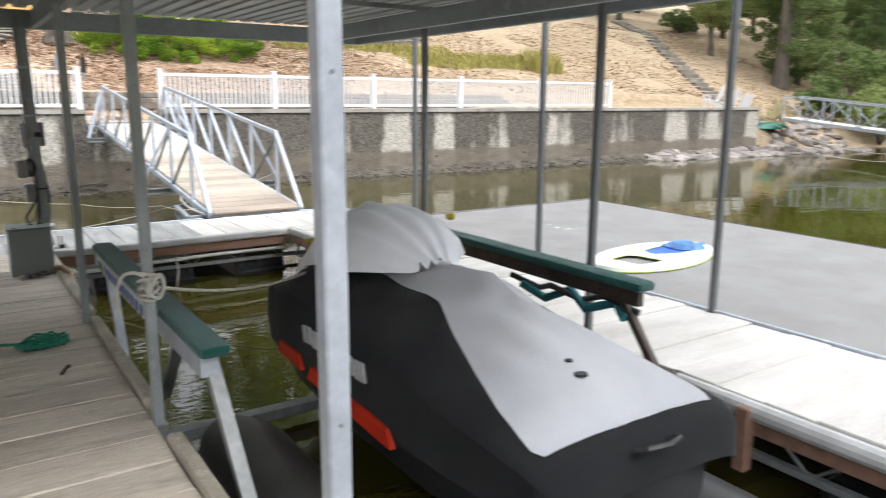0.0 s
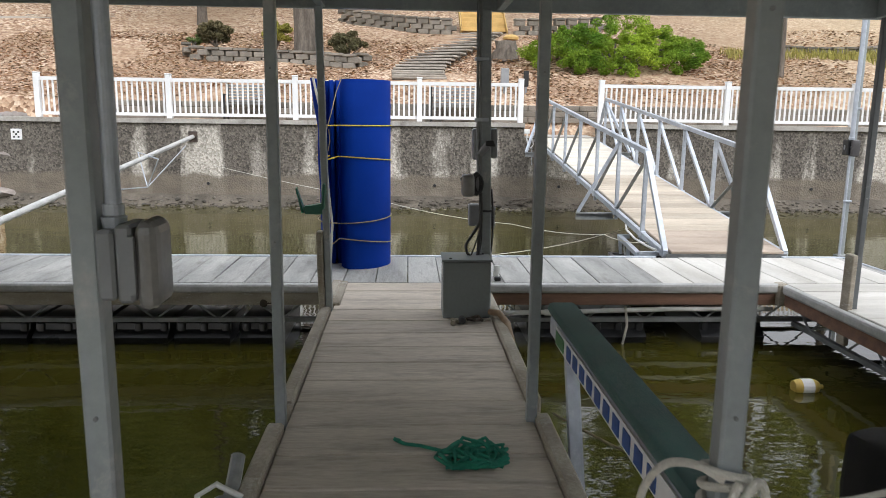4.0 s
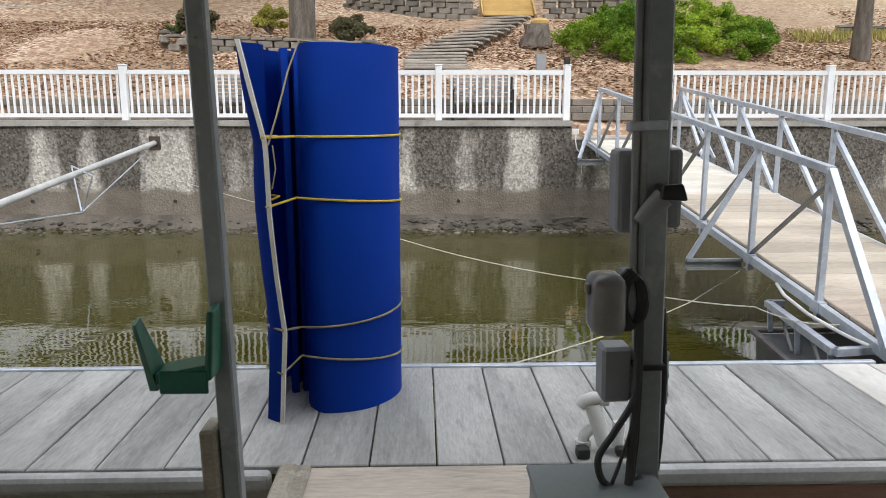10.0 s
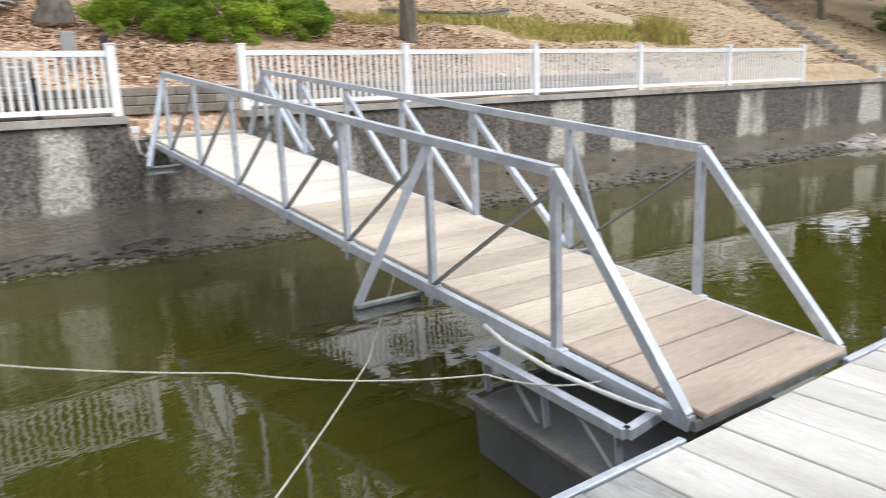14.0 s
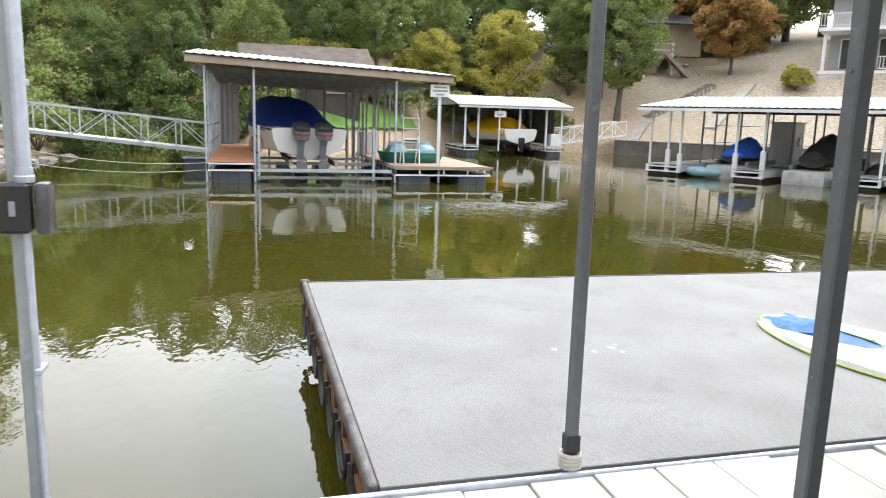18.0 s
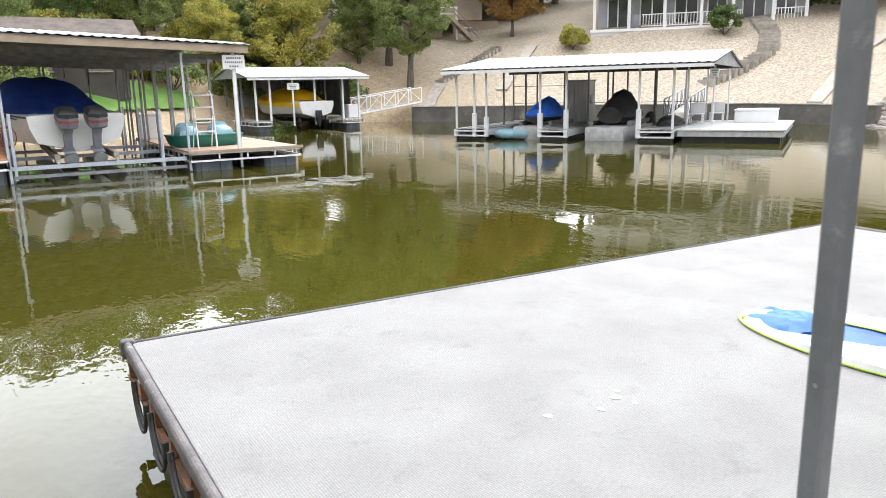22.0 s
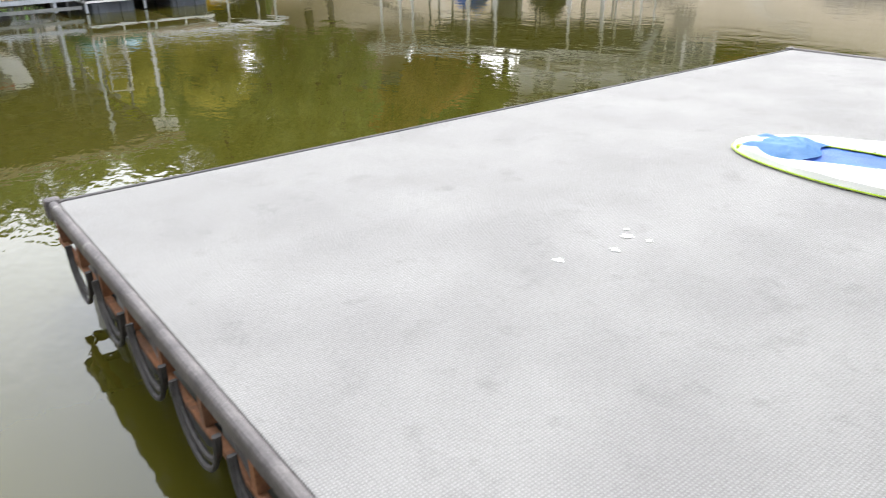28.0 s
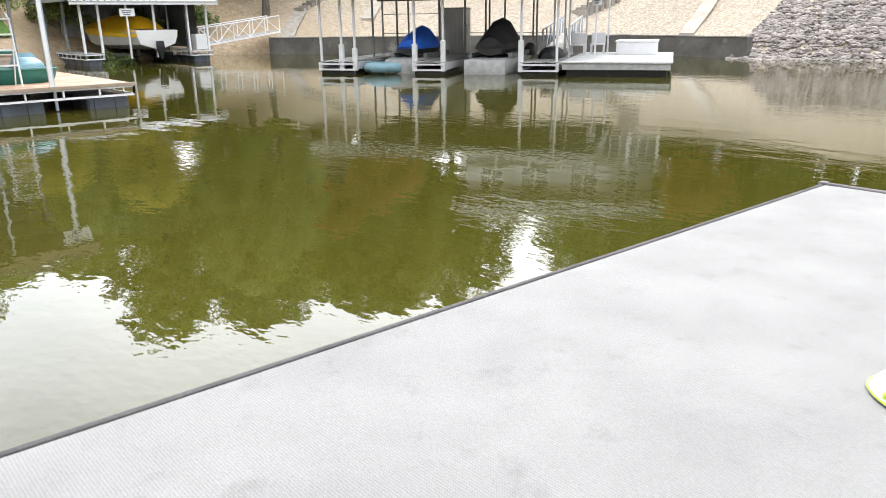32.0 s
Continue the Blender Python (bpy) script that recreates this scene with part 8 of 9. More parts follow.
def siding(parent, p, q, z0, z1, material, name="siding_panel", ribs=20):
    p, q = Vector((*p, 0)), Vector((*q, 0))
    n = (q - p).normalized().cross(Vector((0, 0, 1)))
    bm = bmesh.new()
    cols = []
    for i in range(ribs * 2 + 1):
        c = p.lerp(q, i / (ribs * 2)) + n * (0.02 if i % 2 else 0)
        cols.append([bm.verts.new(c + Vector((0, 0, z)) + n * k) for z in (z0, z1) for k in (0, 0.015)])
    for a, b in zip(cols, cols[1:]):
        bm.faces.new((a[0], b[0], b[2], a[2]))
        bm.faces.new((a[1], a[3], b[3], b[1]))
        bm.faces.new((a[2], b[2], b[3], a[3]))
        bm.faces.new((a[0], a[1], b[1], b[0]))
    return part(name, bm, material, parent, "grey corrugated metal siding")


siding(A, (37.2, 1.8), (37.2, 0.9), 0.1, 2.75, CORR, ribs=4)


def runabout(name, label, L, B, stern_h, bow_h, hull_m, cover, loc, turn, stripe=None, sharp=2.6):
    """A motor boat along +x from its stern at the origin, hull lofted, with a draped cover."""
    t = thing(name, label, "boat", (0, 0, 0))
    secs, top = [], []
    for i in range(15):
        f = i / 14
        w = B / 2 * (1 - max(0, (f - 0.45) / 0.55) ** 2.2 * 0.97) * (0.94 + 0.06 * min(1, f * 4))
        zt = stern_h + (bow_h - stern_h) * f ** 1.5
        keel = -0.35 + 0.75 * max(0, (f - 0.55) / 0.45) ** 2
        ch = keel + 0.28 * (1 - 0.3 * f)
        secs.append([(L * f, -w, zt), (L * f, -w * 0.97, (zt + ch) / 2 + 0.05), (L * f, -w * 0.84, ch), (L * f, 0, keel), (L * f, w * 0.84, ch), (L * f, w * 0.97, (zt + ch) / 2 + 0.05), (L * f, w, zt), (L * f, w * 0.9, zt + 0.03), (L * f, -w * 0.9, zt + 0.03)])
        top.append((f, w, zt))
    hull = part("hull", loft(secs), hull_m, t, smooth=True)
    part("rub_rail", line([(L * f, -w - 0.01, z - 0.02) for f, w, z in top], 0.025, 6), BLACKP if stripe is None else stripe, t)
    part("rub_rail", line([(L * f, w + 0.01, z - 0.02) for f, w, z in top], 0.025, 6), BLACKP if stripe is None else stripe, t)
    if stripe is not None:
        for s in (-1, 1):
            bm = bmesh.new()
            for (f, w, z), (f2, w2, z2) in zip(top[:-1], top[1:]):
                a, b = (L * f, s * (w * 0.985 + 0.012), z - 0.2), (L * f2, s * (w2 * 0.985 + 0.012), z2 - 0.2 - 0.0)
                bar(bm, a, b, 0.02, 0.16 + 0.06 * math.sin(f * 3))
            part("stripe", bm, stripe, t, "yellow hull stripe")
    rows = []
    for i in range(19):
        f = 0.12 + 0.8 * i / 18
        k = min(13, int(f * 14))
        g = f * 14 - k
        w = (top[k][1] * (1 - g) + top[k + 1][1] * g) * 1.02
        zt = top[k][2] * (1 - g) + top[k + 1][2] * g
        crest = float(np.interp(f, [0.0, 0.1, 0.22, 0.42, 0.6, 0.78, 0.95], cover[1]))
        row = []
        for u in np.linspace(-1, 1, 17):
            z = zt - 0.06 + crest * (1 - abs(u) ** sharp) ** 0.75 + 0.035 * noise.noise((f * 9, u * 5, L)) + (0.05 * noise.noise((f * 4, u * 11, 3.3)) if sharp > 3 else 0)
            row.append((L * f, w * u, z if abs(u) < 1 else zt - 0.1))
        rows.append(row)
    bm = bmesh.new()
    vs = [[bm.verts.new(p) for p in r] for r in rows]
    for r0, r1 in zip(vs, vs[1:]):
        for k in range(16):
            bm.faces.new((r0[k], r0[k + 1], r1[k + 1], r1[k]))
    bmesh.ops.solidify(bm, geom=bm.faces[:], thickness=0.012)
    part("cover", bm, cover[0], t, "draped cloth cover", smooth=True)
    t.matrix_basis = Matrix.Translation(loc) @ pose(0, 0, 0, 0, 0, turn)
    return t


def outboard(x, y, z, turn, label):
    t = thing("outboard_motor", label, "outboard motor", (0, 0, 0), "outboard motors")
    part("cowling", loft([[(dx, dy, zz) for dx, dy in ((-0.3 * s, -0.2 * s), (0.18 * s, -0.22 * s), (0.26 * s, 0), (0.18 * s, 0.22 * s), (-0.3 * s, 0.2 * s), (-0.38 * s, 0))] for zz, s in ((0.42, 0.75), (0.48, 0.95), (0.7, 1.0), (0.88, 0.9), (0.94, 0.6))]), OUTB, t, "grey engine cowling", smooth=True)
    part("cowling_top", loft([[(dx * s, dy * s, zz) for dx, dy in ((-0.31, -0.21), (0.19, -0.23), (0.27, 0), (0.19, 0.23), (-0.31, 0.21), (-0.39, 0))] for zz, s in ((0.78, 1.0), (0.88, 0.94), (0.955, 0.64))]), BLACKP, t, "dark cowling top", smooth=True)
    part("band", loft([[(dx, dy, zz) for dx, dy in ((-0.31, -0.205), (0.185, -0.225), (0.265, 0), (0.185, 0.225), (-0.31, 0.205), (-0.39, 0))] for zz in (0.62, 0.7)]), OUTR, t, "dull red band")
    part("midsection", loft([[(dx * s, dy * s, zz) for dx, dy in ((-0.14, -0.08), (0.12, -0.08), (0.12, 0.08), (-0.14, 0.08))] for zz, s in ((0.43, 1.3), (0.2, 1.0), (-0.25, 0.9))]), OUTB, t)
    part("cavitation_plate", box(-0.34, 0.14, -0.12, 0.12, -0.27, -0.245), OUTB, t)
    part("gearcase", lathe([(0.0, -0.3), (0.07, -0.24), (0.08, 0.0), (0.05, 0.2), (0.0, 0.26)], (-0.05, 0, -0.42), 10, "x"), OUTB, t, smooth=True)
    part("skeg", box(-0.12, 0.1, -0.012, 0.012, -0.62, -0.42), OUTB, t)
    part("propeller", lathe([(0.15, -0.02), (0.16, 0), (0.15, 0.02)], (-0.38, 0, -0.42), 10, "x"), GALVD, t)
    t.matrix_basis = Matrix.Translation((x, y, z)) @ pose(0, 0, 0, 0, -18, turn)
    t.scale = (0.95, 1.15, 0.92)
    return t


runabout("motor_boat", "white motor boat under a navy-blue cover on a lift", 7.6, 2.55, 0.6, 1.0, GEL, (BCOV, [0.02, 0.06, 0.3, 0.92, 0.98, 0.7, 0.3]), (25.75, -1.36, 0.45), 9, sharp=3.6)
outboard(25.5, -1.05, 0.42, 4, "tilted grey outboard motor on the white boat's transom")
outboard(25.5, -1.74, 0.42, 4, "tilted grey outboard motor on the white boat's transom")
la = thing("boat_lift", "galvanised boat lift cradle in the slip", "boat lift", (28, -1.6, -0.4))
for x in (25.15, 28.5, 31.5):
    part("cross_beam", bars(((x, 0.3, -0.2), (x, -3.9, -0.2)), w=0.1, h=0.1), GALV, la)
    part("lower_beam", bars(((x, 0.3, -0.42), (x, -3.9, -0.42)), w=0.08, h=0.08), GALVD, la)
    for y in (0.22, -3.3):
        part("lift_leg", bars(((x, y, -0.5), (x, y, 1.15)), w=0.07, h=0.07), GALV, la)
for y in (-0.75, -2.15):
    part("bunk", bars(((25.3, y, 0.0), (32, y, 0.0)), w=0.12, h=0.16), WOODG, la)
    part("bunk_strut", bars(((25.2, y, -0.2), (25.2, y, -0.06)), w=0.06), GALV, la)
    part("tank", line([(25.6, y, -0.62), (32, y, -0.62)], 0.24, 12), FLOAT, la, smooth=True)
sg = thing("dock_sign", "white sign board with three lines of small print on a post", "sign", (24.9, -5.33, 0))
part("post", box(24.86, 24.94, -5.37, -5.29, -0.02, 2.62), WHITEP, sg)
part("board", box(24.8, 24.83, -5.63, -5.02, 2.18, 2.56, 0.004), WHITEP, sg)
PRT = mat("grey_print", (0.2, 0.22, 0.24), None, 0.7)
for i, (n, w) in enumerate(((7, 0.42), (9, 0.5), (4, 0.26))):
    for k in range(n):
        y = -5.325 + w / 2 - w * (k + 0.5) / n
        part("print_bar", box(24.794, 24.799, y - w / n * 0.36, y + w / n * 0.36, 2.45 - 0.11 * i, 2.5 - 0.11 * i), PRT, sg)


def pedal_boat():
    """A two-seat pedal boat: rounded tub with a raised rim, two moulded seats and a centre deck."""
    cx, cy = 27.3, -4.95
    t = thing("pedal_boat", "teal pedal boat with pale blue seats on the deck", "pedal boat", (cx, cy, -0.02))

    def ring(z, s, l=1.12, w=0.72, n=20):
        return [(cx + math.copysign(abs(math.cos(a)) ** 0.6, math.cos(a)) * w * s, cy + math.copysign(abs(math.sin(a)) ** 0.6, math.sin(a)) * l * s, z) for a in np.linspace(0, 6.2832, n, endpoint=False)]

    part("hull", loft([ring(z, k) for z, k in ((-0.02, 0.84), (0.06, 0.93), (0.2, 0.98), (0.32, 1.0), (0.33, 0.97))]), TEAL, t, "teal hull", smooth=True)
    part("rim", line(ring(0.32, 1.0) + ring(0.32, 1.0)[:1], 0.03, 6), TEAL, t, "rolled teal rim", smooth=True)
    for y in (cy + 0.48, cy - 0.52):
        part("seat", loft([[(cx + dx * k + 0.1, y + dy * k, z) for dx, dy in ((-0.42, -0.3), (-0.2, -0.36), (0.3, -0.34), (0.42, -0.15), (0.42, 0.15), (0.3, 0.34), (-0.2, 0.36), (-0.42, 0.3))] for z, k in ((0.3, 1.0), (0.4, 0.98), (0.5, 0.8), (0.58, 0.45))]), LBLUE, t, "pale blue moulded seat", smooth=True)
        part("seat_back", loft([[(cx + 0.3 + dx, y + dy * k, z) for dx, dy in ((-0.08, -0.3), (0.08, -0.28), (0.08, 0.28), (-0.08, 0.3))] for z, k in ((0.36, 1.0), (0.56, 0.95), (0.68, 0.6))]), LBLUE, t, "pale blue seat back", smooth=True)


pedal_boat()
ld = thing("swim_ladder", "white tubular swim ladder standing on the deck", "ladder", (25.9, -4.65, 0))
for y in (-4.4, -4.93):
    part("rail", line([(25.75, y, -0.02), (25.85, y, 0.75), (25.95, y, 1.5), (26.2, y, 1.62), (26.4, y, 1.5)], 0.022, 8), WHITEP, ld)
    part("stay", line([(26.4, y, -0.02), (26.0, y, 0.9)], 0.018, 8), WHITEP, ld)
for z in (0.45, 0.8, 1.14, 1.48):
    part("rung", box(25.78, 25.98, -4.93, -4.4, z, z + 0.035), WHITEP, ld)
for x, y, w, h, m in ((32.6, -4.3, 0.7, 0.9, WHITEP), (33.0, -6.2, 0.6, 0.6, TEAL), (31.5, -5.9, 0.8, 0.55, WOODG), (36.2, -1.5, 1.1, 0.9, BLACKP), (36.2, -3.0, 0.8, 0.7, PVCG)):
    t = thing("dock_box", "storage box standing on the boathouse deck", "box", (x, y, 0.0), "dock boxes")
    base = ADZ if y > 0.3 else -0.02
    part("body", box(x - w / 2, x + w / 2, y - w / 2, y + w / 2, base, base + h - 0.06, 0.02), m, t)
    part("lid", box(x - w / 2 - 0.02, x + w / 2 + 0.02, y - w / 2 - 0.02, y + w / 2 + 0.02, base + h - 0.056, base + h, 0.015), m, t)
t = thing("garden_hose", "dull red hose hung in loops on the slip post", "hose", (27.05, 0.3, 0.4))
for k in range(4):
    part("loop", line([(27.05, 0.28 - 0.02 * k + math.cos(a) * (0.22 - 0.02 * k), 0.5 + math.sin(a) * (0.3 - 0.015 * k)) for a in np.linspace(0, 6.2832, 17)], 0.014, 6), OUTR, t)


def truss_bridge(name, label, p, q, w, h, m, floor_m):
    p, q = Vector(p), Vector(q)
    d = (q - p)
    s = Vector((-d.y, d.x, 0)).normalized() * w / 2
    t = thing(name, label, "gangway", p)
    n = max(3, int(d.length / 1.15))
    part("deck", bars((p, q), w=w, h=0.06), floor_m, t)
    for k in (-1, 1):
        a, b = p + s * k, q + s * k
        up = Vector((0, 0, h))
        part("top_rail", bars((a + up, b + up), w=0.05), m, t)
        part("bottom_chord", bars((a - Vector((0, 0, 0.04)), b - Vector((0, 0, 0.04))), w=0.06, h=0.1), m, t)
        for i in range(n + 1):
            c = a.lerp(b, i / n)
            part("upright", bars((c, c + up), w=0.045), m, t)
            if i < n:
                c2 = a.lerp(b, (i + 1) / n)
                part("diagonal", bars((c, c2 + up) if i % 2 else (c + up, c2), w=0.03), m, t)
    return t


truss_bridge("side_gangway", "galvanised truss gangway from the shore to the boathouse", (31.0, 9.9, 0.9), (30.3, 1.8, 0.13), 1.1, 0.95, GALV, FOAMW)
t = thing("gangway_float", "dark grey float under the side gangway", "float", (30.3, 2.3, WZ))
part("tank", box(29.8, 30.9, 1.95, 2.75, WZ - 0.2, -0.2, 0.05), FLOATG, t)
for x in (29.75, 30.95):
    part("frame_bar", bars(((x, 1.9, -0.12), (x, 2.8, -0.12)), w=0.06), GALV, t)
for a, b in (((29.6, 9.6, 0.6), (25.2, 1.78, 0.0)), ((28.6, 9.6, 0.2), (25.1, 1.76, -0.2))):
    solid("shore_cable", line(sag(a, b, 0.35, 12), 0.012, 6), WROPE, "slack shore cable by the gangway", "cable", "shore cables", loc=a)

# -- the small boathouse with the yellow boat --
B = thing("boathouse", "small boathouse with a white roof over a yellow and white boat", "boathouse", (46.5, -15, WZ))
BX = 43.6
for y0, y1 in ((-12.6, -11.7), (-18.0, -16.9)):
    rectdeck(B, BX, 50, y0, y1, 0.0, DECKG, 0.45, "x")
    edge_frame(B, BX, 50, y0, y1, 0.0, WHITEP)
    tanks(B, BX + 0.1, 50, y0 + 0.05, y1 - 0.05, 6, 1, -0.3)
rectdeck(B, 49.2, 50, -16.9, -12.6, 0.0, DECKG, 0.45, "x")
for x in (43.8, 46.4, 49.6):
    for y in (-11.8, -12.6, -15.2, -16.9, -17.9):
        # daylight painted in: front row pale, the rows under the roof dull
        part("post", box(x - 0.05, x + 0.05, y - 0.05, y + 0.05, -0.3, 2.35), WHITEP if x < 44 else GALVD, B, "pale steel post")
ribbed_roof(B, ((43.2, -11.2, 2.35), (43.2, -18.4, 2.35)), ((46.8, -11.2, 2.95), (46.8, -18.4, 2.95)), ROOFM, ribs=24)
ribbed_roof(B, ((46.85, -11.2, 2.95), (46.85, -18.4, 2.95)), ((50.4, -11.2, 2.35), (50.4, -18.4, 2.35)), ROOFM, ribs=24)
part("fascia", bars(((43.25, -11.25, 2.26), (43.25, -18.35, 2.26)), w=0.05, h=0.16), WHITEP, B, "white fascia")
part("gable", loft([[(43.4, y, 2.33), (46.8, y, 2.9), (50.2, y, 2.33)] for y in (-11.3, -11.26)]), CORR, B, "grey gable end")
part("gable", loft([[(43.4, y, 2.33), (46.8, y, 2.9), (50.2, y, 2.33)] for y in (-18.34, -18.3)]), CORR, B, "grey gable end")
siding(B, (45.5, -18.1), (50, -18.1), 0.05, 2.35, CORR, ribs=12)
siding(B, (50.0, -12.6), (50.0, -18.0), 0.05, 2.35, CORR, ribs=14)
runabout("motor_boat", "white and yellow motor boat under a yellow cover on a lift", 6.4, 2.4, 0.55, 0.85, GEL, (YEL, [0.02, 0.04, 0.7, 0.8, 0.55, 0.3, 0.1]), (43.3, -15.1, 0.42), 12, YEL)
ob = thing("stern_drive", "black stern drive of the yellow boat", "stern drive", (43.2, -15.1, 0))
part("drive", loft([[(43.15 + dx * s, -15.1 + dy * s, z) for dx, dy in ((-0.2, -0.12), (0.15, -0.12), (0.15, 0.12), (-0.2, 0.12))] for z, s in ((0.5, 1.0), (0.2, 1.2), (-0.1, 0.8), (-0.35, 0.5))]), BLACKP, ob, smooth=True)
for s in (-1.1, 1.1):
    part("support_beam", box(44.2, 49, -15.1 + s - 0.06, -15.1 + s + 0.06, -0.25, -0.1), GALVD, ob)
solid("dock_box", box(43.7, 44.3, -17.8, -17.2, 0, 0.75, 0.03), WHITEP, "white storage box on the small boathouse deck", "box", "dock boxes", loc=(44, -17.5, 0))
s2 = thing("dock_sign", "small white sign on the boathouse post", "sign", (43.5, -13.8, 2))
part("post", box(43.45, 43.53, -13.84, -13.76, -0.3, 2.3), WHITEP, s2)
part("board", box(43.36, 43.4, -14.15, -13.45, 1.65, 2.0), WHITEP, s2)
for i in range(3):
    part("print_bar", box(43.35, 43.357, -14.0 + 0.03 * i, -13.55 - 0.03 * i, 1.88 - 0.08 * i, 1.92 - 0.08 * i), PRT, s2)
truss_bridge("side_gangway", "white truss gangway from the small boathouse to the bank", (46.5, -18.3, 0.1), (48.3, -24.3, 0.75), 1.0, 0.9, WHITEP, CONC)

# -- the open boathouse with watercraft and the white platform, in its own axes, then turned into place --
U, V = Vector((-0.855, -0.52, 0)) * 1.12, Vector((0.52, -0.855, 0))
CM = Matrix(((U.x, V.x, 0, 30.5), (U.y, V.y, 0, -16.3), (0, 0, 1, 0), (0, 0, 0, 1)))


def placed(t):
    t.matrix_basis = CM @ t.matrix_basis
    return t


C = thing("boathouse", "open boathouse with a white gabled roof over watercraft slips", "boathouse", (0, 0, 0))
CZ = -0.12
for u0, u1 in ((-0.2, 1.15), (3.15, 4.25), (6.65, 7.9)):
    rectdeck(C, u0, u1, 0.0, 7.0, CZ, DECKG, 0.35, "y")
    for u in (u0, u1 - 0.08):
        part("skirt", box(u, u + 0.08, -0.02, 7, CZ - 0.3, CZ - 0.04), WHITEP, C)
    for z in (CZ - 0.1, CZ - 0.3):
        part("skirt_rail", box(u0, u1, -0.04, 0.0, z - 0.03, z + 0.03), WHITEP, C)
    bm = box(u0 + 0.05, u1 - 0.05, 0.05, 6.8, WZ - 0.2, CZ - 0.3, 0.04)
    part("float", bm, FLOAT, C)
rectdeck(C, -0.2, 7.9, 5.6, 7.0, CZ, DECKG, 0.35, "y")
for u, sleeve in ((-0.12, 0), (0.62, 0.5), (1.1, 0.35), (3.2, 0.5), (4.17, 0.62), (6.7, 0.62), (7.82, 0)):
    part("post", box(u - 0.035, u + 0.035, 0.065, 0.135, CZ - 0.3, 2.2), WHITEP, C, "pale steel post")
    if sleeve:
        part("post_sleeve", box(u - 0.08, u + 0.08, 0.02, 0.18, CZ - 0.35, sleeve, 0.02), WHITEP, C, "thick white post sleeve")
for v, us in ((3.2, (0.65, 1.6, 3.2, 4.15, 4.9, 6.7, 7.3, 7.82, 8.7)), (6.2, (0.0, 1.1, 2.4, 4.4, 5.0, 6.1, 7.3, 8.1, 8.9))):
    for u in us:
        # right-hand posts white, the inner ones dull grey
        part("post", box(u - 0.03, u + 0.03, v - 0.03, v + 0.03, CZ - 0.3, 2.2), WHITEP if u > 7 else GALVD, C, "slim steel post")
for p, q in (((1.1, 3.2, 1.55), (3.2, 3.2, 1.55)), ((0.0, 6.2, 0.75), (4.4, 6.2, 0.75)), ((5.0, 6.2, 0.75), (8.1, 6.2, 0.75))):
    part("rail", bars((p, q), w=0.025), GALVD, C, "thin rail")
ribbed_roof(C, ((-0.5, -0.5, 2.28), (9.1, -0.5, 2.28)), ((-0.5, 4.4, 2.84), (9.1, 4.4, 2.84)), ROOFM, ribs=34)
ribbed_roof(C, ((-0.5, 4.44, 2.84), (9.1, 4.44, 2.84)), ((-0.5, 9.2, 2.24), (9.1, 9.2, 2.24)), ROOFM, ribs=34)
part("gable", loft([[(u, -0.4, 2.2), (u, 4.42, 2.79), (u, 9.1, 2.2)] for u in (8.98, 9.02)]), CORR, C, "grey gable end")
part("fascia", box(-0.5, 9.1, -0.5, -0.46, 2.1, 2.22), WHITEP, C, "white fascia")
for v in (0.1, 3.2, 6.2):
    part("beam", box(-0.2, 8.95, v - 0.04, v + 0.04, 2.12 if v != 3.2 else 2.2, 2.26 if v != 3.2 else 2.34), DARKM, C, "dark roof beam")
placed(C)
wpf = thing("white_platform", "low white floating swim platform beside the open boathouse", "swim platform", (0, 0, 0))
part("deck", box(7.98, 11.25, -0.2, 6.8, CZ - 0.03, CZ + 0.03, 0.01), mat("white_platform_deck", (0.7, 0.7, 0.68), (0.6, 0.6, 0.58), 0.6), wpf)
part("skirt", box(8.03, 11.2, -0.15, 6.75, CZ - 0.24, CZ - 0.04), RUB, wpf)
for i in range(6):
    part("float", box(8.15, 11.1, -0.05 + 1.15 * i, 0.85 + 1.15 * i, WZ - 0.2, CZ - 0.25), FLOAT, wpf)
placed(wpf)
t = thing("dock_box", "long white storage box on the white platform", "box", (0, 0, 0), "dock boxes")
part("body", box(9.3, 10.7, 4.6, 6.4, CZ + 0.03, CZ + 0.5, 0.02), WHITEP, t)
part("lid", box(9.27, 10.73, 4.57, 6.43, CZ + 0.504, CZ + 0.56, 0.015), WHITEP, t)
placed(t)
t = thing("storage_locker", "tall grey ribbed storage locker under the roof", "locker", (0, 0, 0))
part("body", box(2.55, 3.5, 5.62, 6.8, CZ, 1.75, 0.01), ROOFM, t)
for i in range(5):
    part("door_slat", box(2.63 + 0.16 * i, 2.77 + 0.16 * i, 5.58, 5.615, CZ + 0.05, 1.65), ROOFM, t)
part("top", box(2.5, 3.55, 5.52, 6.85, 1.755, 1.8), CORR, t)
placed(t)
t = thing("life_ring", "white life ring hung on the locker", "life ring", (0, 0, 0))
part("ring", lathe([(0.12, -0.04), (0.2, -0.045), (0.24, 0), (0.2, 0.045), (0.12, 0.04)], (3.55, 6.2, 0.9), 16, "x"), WHITEP, t, smooth=True)
placed(t)


